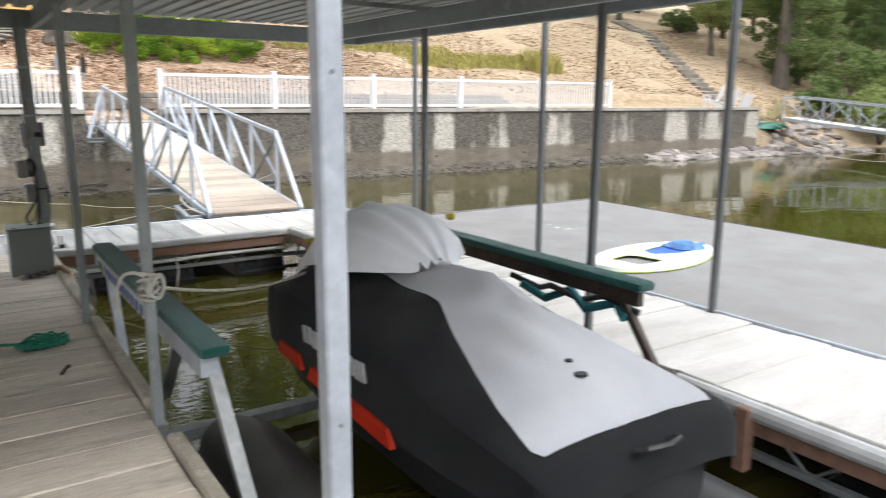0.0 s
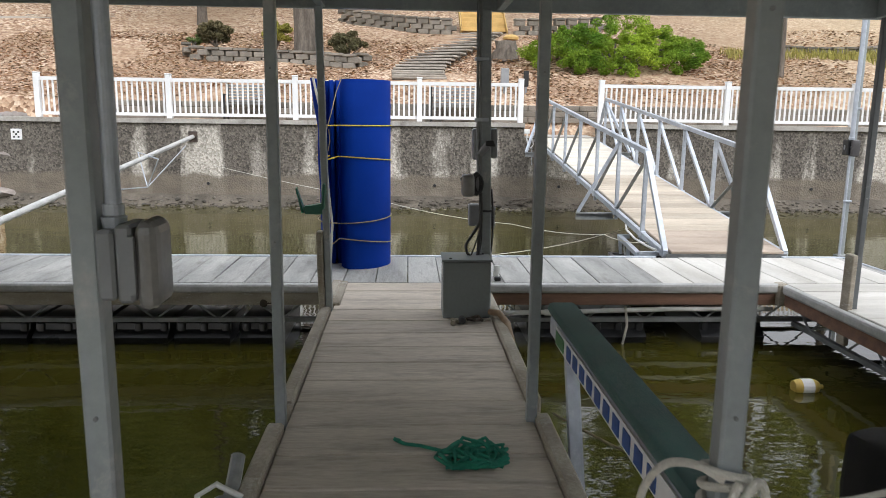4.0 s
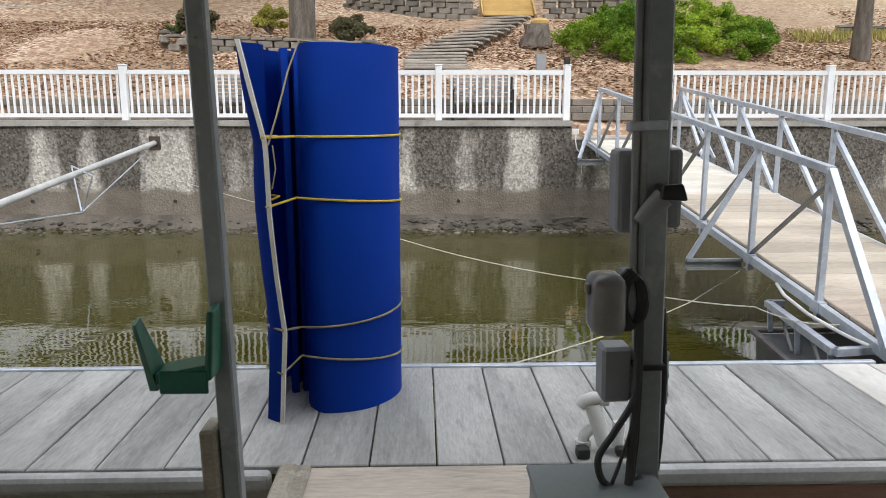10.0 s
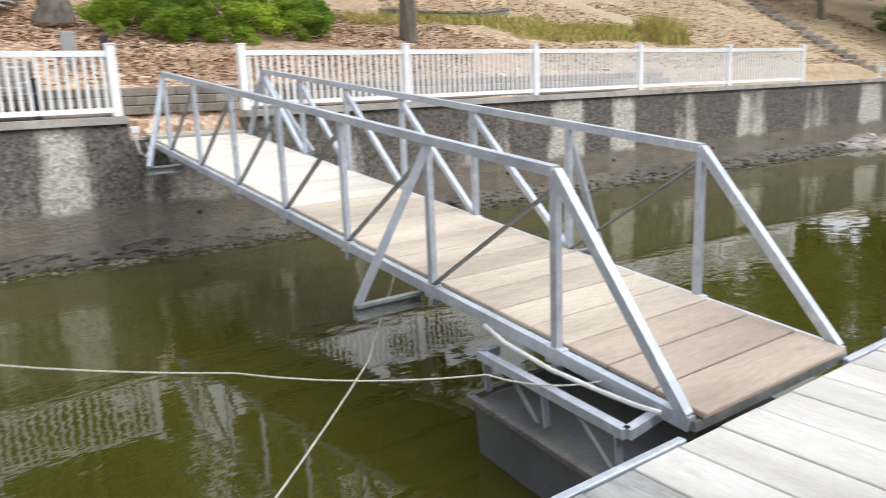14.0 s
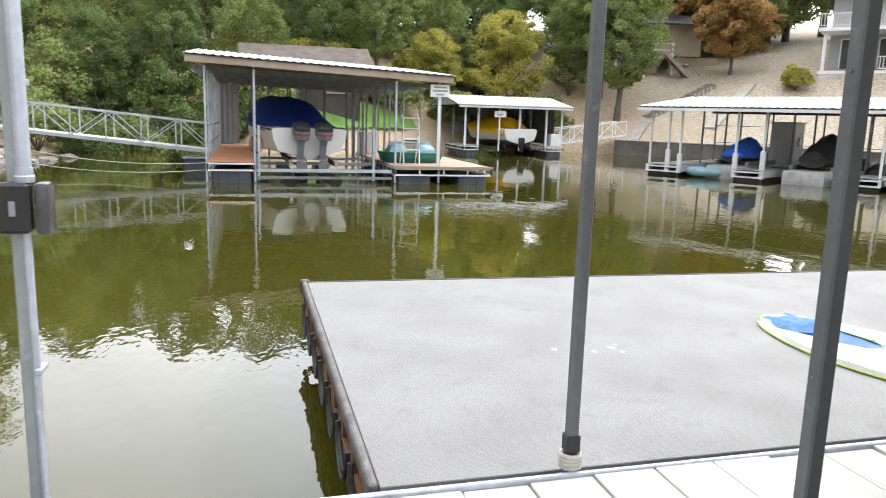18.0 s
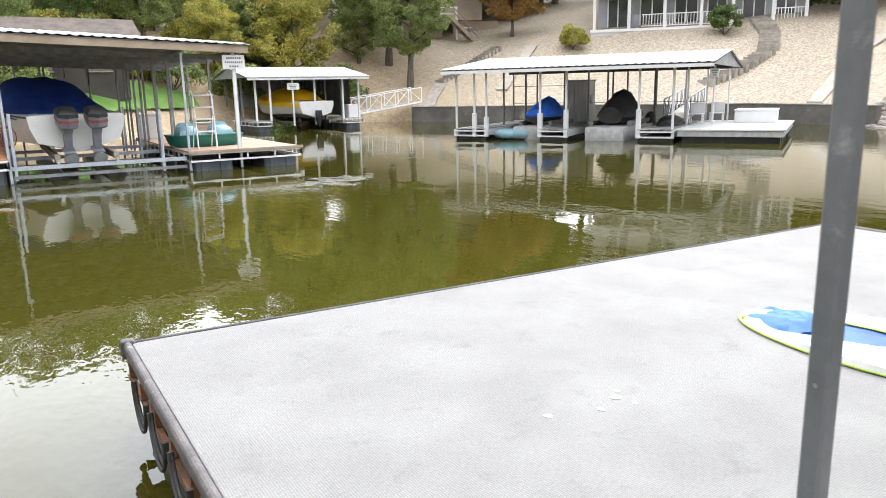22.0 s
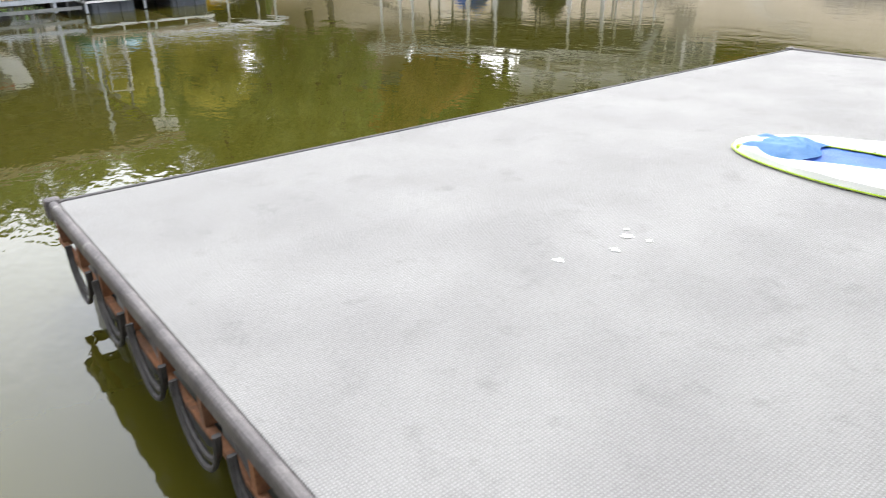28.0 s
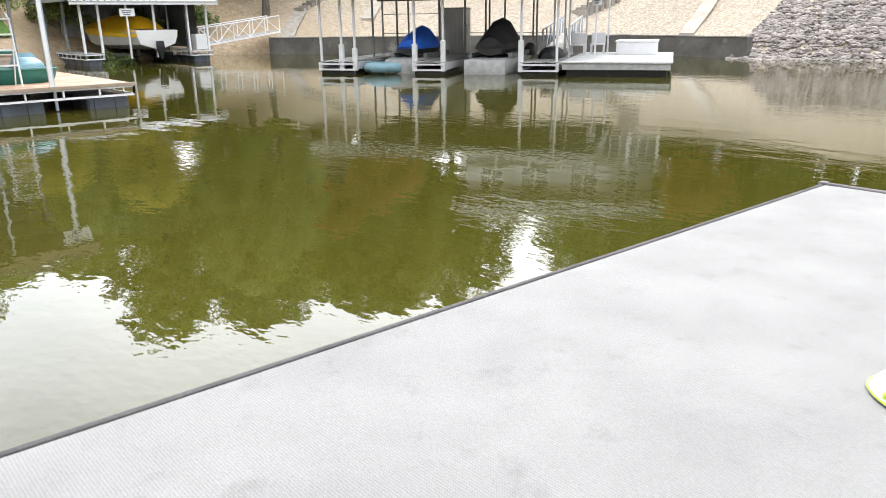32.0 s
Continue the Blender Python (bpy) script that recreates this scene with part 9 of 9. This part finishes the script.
def small_craft(u, v, L, B, H, hull_m, cover_m, label, turn=0):
    t = thing("covered_watercraft", label, "jet ski", (0, 0, 0))
    secs, cov = [], []
    for i in range(13):
        f = i / 12
        w = B / 2 * math.sin(3.1416 * (0.12 + 0.8 * min(1, f))) ** 0.5
        secs.append([(u - w, v + L * f, 0.35), (u - w * 0.8, v + L * f, 0.12), (u, v + L * f, 0.02), (u + w * 0.8, v + L * f, 0.12), (u + w, v + L * f, 0.35)])
        c = H * float(np.interp(f, [0, 0.1, 0.35, 0.55, 0.65, 0.8, 1], [0.3, 0.6, 0.7, 1.0, 0.85, 0.5, 0.15]))
        cov.append([(u - w * 1.03, v + L * f, 0.28), (u - w * 0.95, v + L * f, 0.4), (u - w * 0.4, v + L * f, 0.36 + c * 0.85), (u, v + L * f, 0.38 + c), (u + w * 0.4, v + L * f, 0.36 + c * 0.85), (u + w * 0.95, v + L * f, 0.4), (u + w * 1.03, v + L * f, 0.28)])
    part("hull", loft(secs), hull_m, t, smooth=True)
    part("cover", loft(cov), cover_m, t, smooth=True)
    for s in (-0.45, 0.45):
        part("bunk", box(u + s * B - 0.06, u + s * B + 0.06, v, v + L, -0.05, 0.12), GALVD, t)
    part("port", box(u - B * 0.46, u + B * 0.46, v - 0.9, v + L * 0.9, WZ - 0.1, -0.05, 0.08, 2), RUB, t, "grey drive-on port", smooth=True)
    placed(t)


small_craft(2.62, 1.3, 3.0, 1.3, 0.78, HULLD, CBLUE, "jet ski under a bright blue cover on a drive-on port")
small_craft(5.5, 1.1, 3.6, 1.5, 1.05, HULLD, BLKC, "black-covered boat on a drive-on port")
t = thing("inflatable_dinghy", "pale blue-grey inflatable pontoon by the slip", "dinghy", (0, 0, 0))
part("tube", line([(1.45, 2.4, -0.38), (1.42, 1.2, -0.38), (1.5, 0.35, -0.36), (1.8, 0.02, -0.34), (2.15, 0.02, -0.34), (2.45, 0.35, -0.36), (2.53, 1.2, -0.38), (2.5, 2.4, -0.38)], 0.19, 10), LBLUE, t, smooth=True)
placed(t)
for u, v in ((8.0, 4.4), (8.6, 5.4)):
    t = thing("deck_chair", "white plastic chair beside the white platform", "chair", (0, 0, 0))
    part("seat", box(u - 0.25, u + 0.25, v - 0.25, v + 0.25, CZ + 0.38, CZ + 0.42), WHITEP, t)
    part("back", box(u - 0.25, u + 0.25, v + 0.24, v + 0.28, CZ + 0.42, CZ + 0.85), WHITEP, t)
    for a in (-0.22, 0.22):
        for b in (-0.22, 0.22):
            part("leg", box(u + a - 0.02, u + a + 0.02, v + b - 0.02, v + b + 0.02, CZ + 0.03, CZ + 0.38), WHITEP, t)
    placed(t)
t = thing("dock_sign", "small white sign hung on the open boathouse post", "sign", (0, 0, 0))
part("board", box(8.55, 8.85, 3.1, 3.13, 1.75, 2.1, 0.004), WHITEP, t)
for i in range(3):
    part("print_bar", box(8.6 + 0.02 * i, 8.8 - 0.02 * i, 3.092, 3.097, 1.98 - 0.08 * i, 2.02 - 0.08 * i), PRT, t)
placed(t)
for u, v, w, l, h, lab in ((7.25, 2.0, 0.8, 2.4, 0.42, "dark covered dinghy lying on the deck finger"), (6.2, 4.6, 0.5, 0.8, 0.5, "dark covered bundle under the boathouse roof")):
    t = thing("covered_bundle", lab, "cover", (0, 0, 0))
    part("cloth", loft([[(u + w / 2 * math.cos(a) * k, v + l * f, CZ + h * max(0.0, math.sin(a)) * k + 0.004) for a in np.linspace(0, 3.1416, 11)] for f, k in ((0, 0.5), (0.08, 0.85), (0.3, 1.0), (0.7, 0.95), (0.93, 0.8), (1, 0.45))]), BLKC, t, smooth=True)
    placed(t)
truss_bridge("side_gangway", "pale truss gangway from the open boathouse to the far bank", CM @ Vector((6.8, 7.0, -0.05)), CM @ Vector((6.6, 14.8, 0.5)), 1.0, 0.9, GALV, CONC)

# -- the grey dock at the far bank --
E = thing("far_dock", "long grey dock on black floats at the far bank", "dock", (12.5, -33, WZ))
p, q = Vector((14.2, -36.3, 0.0)), Vector((10.9, -28.6, 0.0))
d = (q - p).normalized()
s = Vector((d.y, -d.x, 0))
for i in range(24):
    c = p.lerp(q, (i + 0.5) / 24) - s * 1.3
    part("board", bars((c + s * 1.3, c - s * 1.3), w=0.33, h=0.05), DECKG, E)
for k in (0, 1):
    for z in (-0.1, -0.25):
        part("skirt_rail", bars((p - s * 2.6 * k + Vector((0, 0, z)), q - s * 2.6 * k + Vector((0, 0, z))), w=0.05, h=0.05), GALVD, E)
for i in range(14):
    c = p.lerp(q, (i + 0.5) / 14)
    part("web_post", bars((c + Vector((0, 0, -0.08)), c + Vector((0, 0, -0.27))), w=0.05), DARKM, E)
for i in range(6):
    c = p.lerp(q, (i + 0.5) / 6) - s * 1.3
    part("float", bars((c + s * 1.15 + Vector((0, 0, -0.48)), c - s * 1.15 + Vector((0, 0, -0.48))), w=0.95, h=0.42, ), FLOAT, E)
# ---- the far bank: wall, steps, paths and houses ----
fw = thing("wall_far_shore", "low dark concrete wall along the far shore", "retaining wall", (38, -30.5, -0.6), kind="structure")
for p, q in (((47.6, -23.6), (38, -30.3)), ((38, -30.3), (30, -35.2)), ((30, -35.2), (22.6, -33.9))):
    part("wall_face", bars(((*p, -0.2), (*q, -0.2)), w=0.35, h=1.15), DCONC, fw)
    part("cap", bars(((*p, 0.39), (*q, 0.39)), w=0.42, h=0.05), CONC, fw)


def ribbon(name, pts, w, m, label, cat, up=0.05, thick=0.1):
    """A paved strip laid on the slope."""
    n = 24
    L = []
    for i in range(n + 1):
        f = i / n * (len(pts) - 1)
        k = min(len(pts) - 2, int(f))
        L.append(Vector(pts[k]).lerp(Vector(pts[k + 1]), f - k))
    secs = []
    for i, c in enumerate(L):
        d = (L[min(n, i + 1)] - L[max(0, i - 1)]).normalized()
        s = Vector((-d.y, d.x)) * w / 2
        a, b = c + s, c - s
        za, zb = max(zland(a.x, a.y), zland(b.x, b.y)) + up + 0.12, 0
        secs.append([(a.x, a.y, za - thick), (b.x, b.y, za - thick), (b.x, b.y, za), (a.x, a.y, za)])
    return solid(name, loft(secs), m, label, cat, loc=tuple(secs[0][0]))


PALE = mat("pale_concrete_path", (0.5, 0.45, 0.37), (0.4, 0.36, 0.3), 0.9, 0, 1, 20, 0.2, 0.12)
ribbon("hillside_path", [(45.5, -29.4), (47.3, -32), (49.3, -35)], 0.8, PALE, "pale concrete drainage strip down the far hillside", "path")
ribbon("hillside_path", [(27.0, -35.9), (27.6, -38.5), (28.6, -42), (28.0, -46)], 0.75, PALE, "pale concrete ramp down the far hillside", "path")
ribbon("hillside_path", [(50.2, -27.4), (49.0, -26.0), (47.6, -24.6)], 0.9, TIM, "dark timber landing path at the bank", "path")


def hill_steps(pts, n, w, m, label):
    t = thing("hillside_steps", label, "steps", (*pts[0], zland(*pts[0])))
    for i in range(n):
        f = i / (n - 1) * (len(pts) - 1)
        k = min(len(pts) - 2, int(f))
        p = Vector(pts[k]).lerp(Vector(pts[k + 1]), f - k)
        d = Vector(pts[k + 1]) - Vector(pts[k])
        ang = math.degrees(math.atan2(d.y, d.x)) - 90
        bm = box(-w / 2, w / 2, -0.125, 0.125, -0.3, 0.24, 0.01)
        bm.transform(pose(p.x, p.y, zland(p.x, p.y), 0, 0, ang))
        part("step", bm, m, t)


hill_steps([(34.8, -37.0), (34.3, -39.6), (34.3, -42.1), (35.7, -44.2), (38.0, -46.2)], 26, 1.3, TIM, "curving timber steps up to the white house")
hill_steps([(50.5, -27.6), (51.0, -30.4), (51.6, -33.3)], 16, 1.0, TIM, "straight dark timber steps up the far hillside")
bm = bmesh.new()
rng = random.Random(9)

# -- white house with porch and balcony --
SIDW = mat("white_lap_siding", (0.72, 0.73, 0.75), (0.66, 0.67, 0.69), 0.55, 0, 0.8, 20, 0.05, 0.05)
GLASSD = mat("dim_window_glass", (0.05, 0.06, 0.065), (0.08, 0.09, 0.095), 0.12, 0, 1, 10, 0, 0.1, spec=0.8)
# grey that paints the porch shade onto the wall below the balcony
SHAD = mat("shaded_porch_wall", (0.36, 0.37, 0.39), (0.32, 0.33, 0.35), 0.7)
ROOFG = mat("grey_shingle_roof", (0.12, 0.115, 0.11), (0.08, 0.078, 0.075), 0.9, 0, 2, 30, 0.2, 0.2)
hu = Vector((-0.76, -0.65, 0)).normalized()
hv = Vector((hu.y, -hu.x, 0)) * -1
HB = Vector((46.5, -38.6, 0))
if hv.dot(Vector((1, -1, 0))) < 0:
    hv = -hv
HM = Matrix(((hu.x, hv.x, 0, HB.x), (hu.y, hv.y, 0, HB.y), (0, 0, 1, 5.55), (0, 0, 0, 1)))
H = thing("house", "white two-storey lake house with a long porch and balcony", "house", (0, 0, 0))
HW = 14.5
part("lower_wall", box(0, HW, 2.4, 8, -1.5, 2.7), SHAD, H, "porch back wall with its shade put into the grey")
part("upper_wall", box(0, HW, 2.4, 8, 2.9, 5.6), SIDW, H, "white lap-sided upper wall")
for i in range(26):
    part("lap_board", box(0, HW, 2.375, 2.396, 2.95 + 0.1 * i, 3.03 + 0.1 * i), SIDW, H)
part("porch_floor", box(-0.3, HW, 0, 2.4, -0.2, 0.0), WHITEP, H)
part("skirt", box(-0.2, HW, 0.1, 0.16, -1.3, -0.2), SIDW, H, "white lattice skirt")
part("balcony_floor", box(-0.4, HW - 3.5, -0.5, 2.4, 2.65, 2.9), WHITEP, H)
for x in (0.0, 2.5, 5.0, 7.5, 9.6, 12.2, 14.3):
    part("porch_post", box(x - 0.1, x + 0.1, 0.0, 0.2, 0, 2.65), WHITEP, H)
for x0, x1, y, z in ((3.4, 10.2, 0.05, 0.0), (-0.4, HW - 3.5, -0.45, 2.9), (12.2, 14.3, 0.05, 0.0)):
    part("rail", box(x0, x1, y, y + 0.06, z + 0.9, z + 0.96), WHITEP, H)
    part("rail", box(x0, x1, y, y + 0.06, z + 0.1, z + 0.15), WHITEP, H)
    me = mesh_of("baluster", box(-0.022, 0.022, -0.02, 0.02, 0.15, 0.9), WHITEP)
    n = int((x1 - x0) / 0.2)
    for i in range(n):
        b = new("baluster", me)
        b.parent = H
        b.matrix_basis = pose(x0 + (x1 - x0) * (i + 0.5) / n, y + 0.03, z)
for x, w, z, h in ((0.8, 1.4, 0.3, 2.0), (3.2, 1.6, 0.3, 2.0), (5.7, 1.5, 0.1, 2.1), (8.0, 1.2, 0.1, 2.1), (10.4, 1.4, 0.6, 1.6), (12.6, 1.2, 0.6, 1.6), (1.2, 1.6, 3.2, 1.9), (4.4, 2.0, 3.0, 2.1), (8.2, 2.0, 3.0, 2.1), (11.8, 1.4, 3.6, 1.4)):
    wdw = part("window", box(x, x + w, 2.32, 2.37, z, z + h), GLASSD, H, "dark window pane")
    part("window_head", bars(((x - 0.05, 2.33, z + h + 0.05), (x + w + 0.05, 2.33, z + h + 0.05)), w=0.09), WHITEP, wdw, "white frame")
    for xx, yy in ((x - 0.05, 2.33), (x + w + 0.05, 2.33), (x + w / 2, 2.318)):
        part("window_stile", bars(((xx, yy, z), (xx, yy, z + h)), w=0.09), WHITEP, wdw, "white frame")
part("roof", loft([[(-0.8, -1.2, 5.6), (-0.8, 5.2, 8.2), (-0.8, 9, 5.6)], [(HW + 0.6, -1.2, 5.6), (HW + 0.6, 5.2, 8.2), (HW + 0.6, 9, 5.6)]]), ROOFG, H, "grey shingle roof")
part("eave", box(-0.8, HW + 0.6, -1.25, -1.15, 5.35, 5.6), WHITEP, H, "white eave board")
H.matrix_basis = HM
bbq = thing("covered_grill", "dark covered grill on the porch of the white house", "grill", (0, 0, 0))
part("body", box(2.4, 3.2, 0.4, 0.9, 0.0, 1.0, 0.08, 2), OUTB, bbq, smooth=True)
bbq.matrix_basis = HM

# -- tan house with an outside stair --
TAN = mat("tan_stucco", (0.46, 0.38, 0.29), (0.4, 0.33, 0.25), 0.9, 0, 0.8, 25, 0.1, 0.08)
tu = Vector((-0.35, -1.0, 0)).normalized()
tv = Vector((1.0, -0.35, 0)).normalized()
TM = Matrix(((tu.x, tv.x, 0, 59.5), (tu.y, tv.y, 0, -25.0), (0, 0, 1, 4.6), (0, 0, 0, 1)))
Tn = thing("house", "tan house with a raised deck and an outside stair", "house", (0, 0, 0))
part("lower_wall", box(0, 7.5, 1.2, 8, -2, 2.3), TAN, Tn, "tan stucco wall")
part("upper_wall", box(-0.5, 11, 1.4, 8, 2.5, 5.0), TAN, Tn, "tan stucco wall")
part("deck", box(-0.8, 8.5, -0.4, 1.4, 2.3, 2.5), WHITEP, Tn)
part("side_wall", box(8.6, 12.5, 1.8, 7, -1.5, 2.45), TAN, Tn, "tan stucco wall")
for x in (-0.7, 1.6, 3.9, 6.2, 8.4):
    part("deck_post", box(x - 0.07, x + 0.07, -0.35, -0.2, -1.5, 3.4), WHITEP, Tn)
part("rail", box(-0.8, 8.5, -0.36, -0.3, 3.3, 3.38), WHITEP, Tn)
part("rail", box(-0.8, 8.5, -0.36, -0.3, 2.8, 2.86), WHITEP, Tn)
for k in (0.0, 1.1):
    part("stair_stringer", bars(((7.6, -0.6 - k, 2.5), (10.4, -0.6 - k, -0.2)), w=0.06, h=0.28), FASC, Tn)
    part("stair_rail", bars(((7.6, -0.6 - k, 3.4), (10.4, -0.6 - k, 0.7)), w=0.06, h=0.08), FASC, Tn)
for i in range(13):
    part("tread", box(7.6 + 0.215 * i, 7.88 + 0.215 * i, -1.65, -0.6, 2.4 - 0.208 * i, 2.45 - 0.208 * i), FASC, Tn)
for x, z in ((1.5, 2.8), (4.5, 2.8), (9.4, 0.4)):
    w0 = 1.5 if z > 1 else 0.8
    wd = part("window", box(x, x + w0, 1.32 if z > 1 else 1.72, 1.38 if z > 1 else 1.78, z, z + 1.5), GLASSD, Tn, "dark window pane")
    for zz in (z, z + 1.5):
        part("window_rail", bars(((x, 1.3 if z > 1 else 1.7, zz), (x + w0, 1.3 if z > 1 else 1.7, zz)), w=0.1), WHITEP, wd, "white frame")
part("roof", loft([[(-1.2, 0.2, 5.0), (-1.2, 4.6, 6.8), (-1.2, 9, 5.0)], [(12, 0.2, 5.0), (12, 4.6, 6.8), (12, 9, 5.0)]]), ROOFG, Tn, "grey shingle roof")
Tn.matrix_basis = TM

# -- dark cabin above the boathouse --
CABW = mat("dark_stained_siding", (0.07, 0.06, 0.052), (0.05, 0.044, 0.038), 0.85, 0, 1, 20, 0.2, 0.15)
K = thing("house", "dark cabin with a low brown shingled roof among the trees", "house", (49, -3, 2.4))
part("wall", box(46.8, 51, -6.0, 0.2, 1.8, 4.9), CABW, K, "dark stained wall")
part("roof", loft([[(46.0, y, 4.75), (48.9, y, 6.1), (51.8, y, 4.75), (51.8, y, 4.65), (48.9, y, 5.98), (46.0, y, 4.65)] for y in (-6.8, 1.0)]), mat("brown_shingle_roof", (0.15, 0.12, 0.1), (0.1, 0.08, 0.07), 0.9, 0, 2, 30, 0.2, 0.2), K, "brown shingle roof")
for y in (-4.6, -1.8):
    wd = part("window", box(46.74, 46.79, y - 0.6, y + 0.6, 3.3, 4.4), GLASSD, K, "dark window pane")
    for zz in (3.27, 4.43):
        part("window_rail", bars(((46.73, y - 0.65, zz), (46.73, y + 0.65, zz)), w=0.07), FASC, wd)
K.location = Vector(K.location) - Vector((0, 0, 0.5))


def lawn(x0, x1, y0, y1, label):
    n = 40
    vs, fs = [], []
    for i in range(n + 1):
        for j in range(n + 1):
            x, y = x0 + (x1 - x0) * i / n, y0 + (y1 - y0) * j / n
            vs.append((x, y, zland(x, y) + 0.2))
    for i in range(n):
        for j in range(n):
            k = i * (n + 1) + j
            if min(vs[k][2], vs[k + 1][2], vs[k + n + 1][2]) > 0.7:
                fs.append((k, k + n + 1, k + n + 2, k + 1))
    return tagged(arrays("lawn", vs, fs, LAWN), label, "lawn", kind="structure")


lawn(42.5, 50.5, -10.0, 5.5, "patch of bright green lawn on the bank")
# the muddy strip below the shore wall
vs, fs = [], []
nx, ns = 120, 5
for i in range(nx + 1):
    x = -9.5 + 38.5 * i / nx
    for j, s in enumerate((-1.1, -0.8, -0.5, -0.25, -0.004)):
        y = wall_y(x) + s
        vs.append((x, y, zland(x, y) + 0.03 + 0.05 * noise.noise((x * 1.7, s * 3, 3.0)) + (0.05 if j == 4 else 0)))
for i in range(nx):
    for j in range(ns - 1):
        k = i * ns + j
        fs.append((k, k + ns, k + ns + 1, k + 1))
tagged(arrays("mud_bank", vs, fs, MUD), "dark muddy strip at the foot of the shore wall", "mud bank", kind="structure").data.shade_smooth()
sticks = bmesh.new()
rng = random.Random(14)
for i in range(46):
    x = rng.choice((rng.uniform(-1.0, 3.0), rng.uniform(-8, 18)))
    y = wall_y(x) - rng.uniform(0.1, 0.7)
    a = rng.uniform(-0.5, 0.5) + (3.14 if rng.random() < 0.5 else 0)
    L = rng.uniform(0.2, 0.7)
    z = zland(x, y) + 0.09
    tube(sticks, [(x, y, z), (x + math.cos(a) * L * 0.5, y + math.sin(a) * L * 0.3, z + 0.04), (x + math.cos(a) * L, y + math.sin(a) * L * 0.6, z + 0.01)], [0.012, 0.009, 0.004], 5)
solid("driftwood", sticks, BARK, "scattered driftwood sticks along the mud", "driftwood", kind="stuff")


# fallen leaves lying on the slope above the wall
LITTER = mat("fallen_leaves", (0.3, 0.16, 0.085), (0.42, 0.31, 0.2), 0.9, 0, 0.6, 4, 0, 0.2, island=True, rnd=0.8)
rg = np.random.default_rng(31)
vs, fs = [], []
for x0, x1, y0, y1, n, s0 in ((-14, 14, 12.8, 22, 26000, 0.055), (14, 40, 12.5, 24, 12000, 0.065)):
    lx, ly = rg.uniform(x0, x1, n), rg.uniform(y0, y1, n)
    lz = land(lx, ly) + 0.03
    for x, y, z, a, s, t in zip(lx, ly, lz, rg.uniform(0, 6.28, n), rg.uniform(0.6, 1.3, n) * s0, rg.uniform(-0.4, 0.4, n)):
        if z < 0.3:
            continue
        c, d = math.cos(a) * s, math.sin(a) * s
        k = len(vs)
        vs += [(x - c, y - d, z), (x + d * 0.6, y - c * 0.6, z + s * 0.35), (x + c, y + d, z + s * t), (x - d * 0.6, y + c * 0.6, z + s * 0.3)]
        fs.append((k, k + 1, k + 2, k + 3))
tagged(arrays("leaf_litter", vs, fs, LITTER), "scattered brown fallen leaves on the slopes", "leaves", kind="stuff")
# ---- deck boards, last ----
def boards(name, label, material, loc):
    return thing(name, label, "dock deck", loc, kind="structure")


deck_f = boards("floor_finger", "brown-grey composite deck boards of the dock finger", DECKB, (0, -6, 0))
me = mesh_of("plank", box(-FX, FX, -0.1525, 0.1525, -0.04, 0.0, 0.005), DECKB)
y = -0.165
while y > -12.4:
    b = new("plank", me)
    b.parent = deck_f
    b.matrix_basis = pose(random.uniform(-0.004, 0.004), y + 6, random.uniform(-0.003, 0.002), 0, random.uniform(-0.15, 0.15), 0)
    y -= 0.312
deck_w = boards("floor_walkway", "pale grey composite deck boards of the dock walkway", DECKG, (0, 0.6, 0))
me = mesh_of("plank", box(-0.144, 0.144, 0.006, WY - 0.015, -0.04, 0.0, 0.005), DECKG)
x = -0.61 + 0.2955 * math.floor((GX1 + 0.61) / 0.2955) - 0.14775
gap_w = GX1 - (x + 0.14775)
if gap_w > 0.03:
    b = new("plank", mesh_of("plank", box(-gap_w / 2 + 0.004, gap_w / 2 - 0.006, 0.006, WY - 0.015, -0.04, 0.0, 0.005), DECKG))
    b.parent = deck_w
    b.matrix_basis = pose(GX1 - gap_w / 2, -0.6, 0)
bleached = mesh_of("plank", box(-0.144, 0.144, 0.006, WY - 0.015, -0.04, 0.0, 0.005), DECKWY)
while x > WX0:
    b = new("plank", bleached if x > 2.4 else me)
    b.parent = deck_w
    b.matrix_basis = pose(x, -0.6, random.uniform(-0.003, 0.002), random.uniform(-0.12, 0.12), 0, 0)
    x -= 0.2955
deck_g = boards("floor_side_finger", "sun-bleached pale deck boards of the second dock finger", DECKG, (4.1, -5, 0))
me = mesh_of("plank", box(GX0 + 0.004, GX1 - 0.008, -0.149, 0.149, -0.04, 0.0, 0.005), DECKW)
y = -0.155
while y > -9.4:
    b = new("plank", me)
    b.parent = deck_g
    b.matrix_basis = pose(-4.1, y + 5, random.uniform(-0.003, 0.002), 0, random.uniform(-0.12, 0.12), 0)
    y -= 0.306
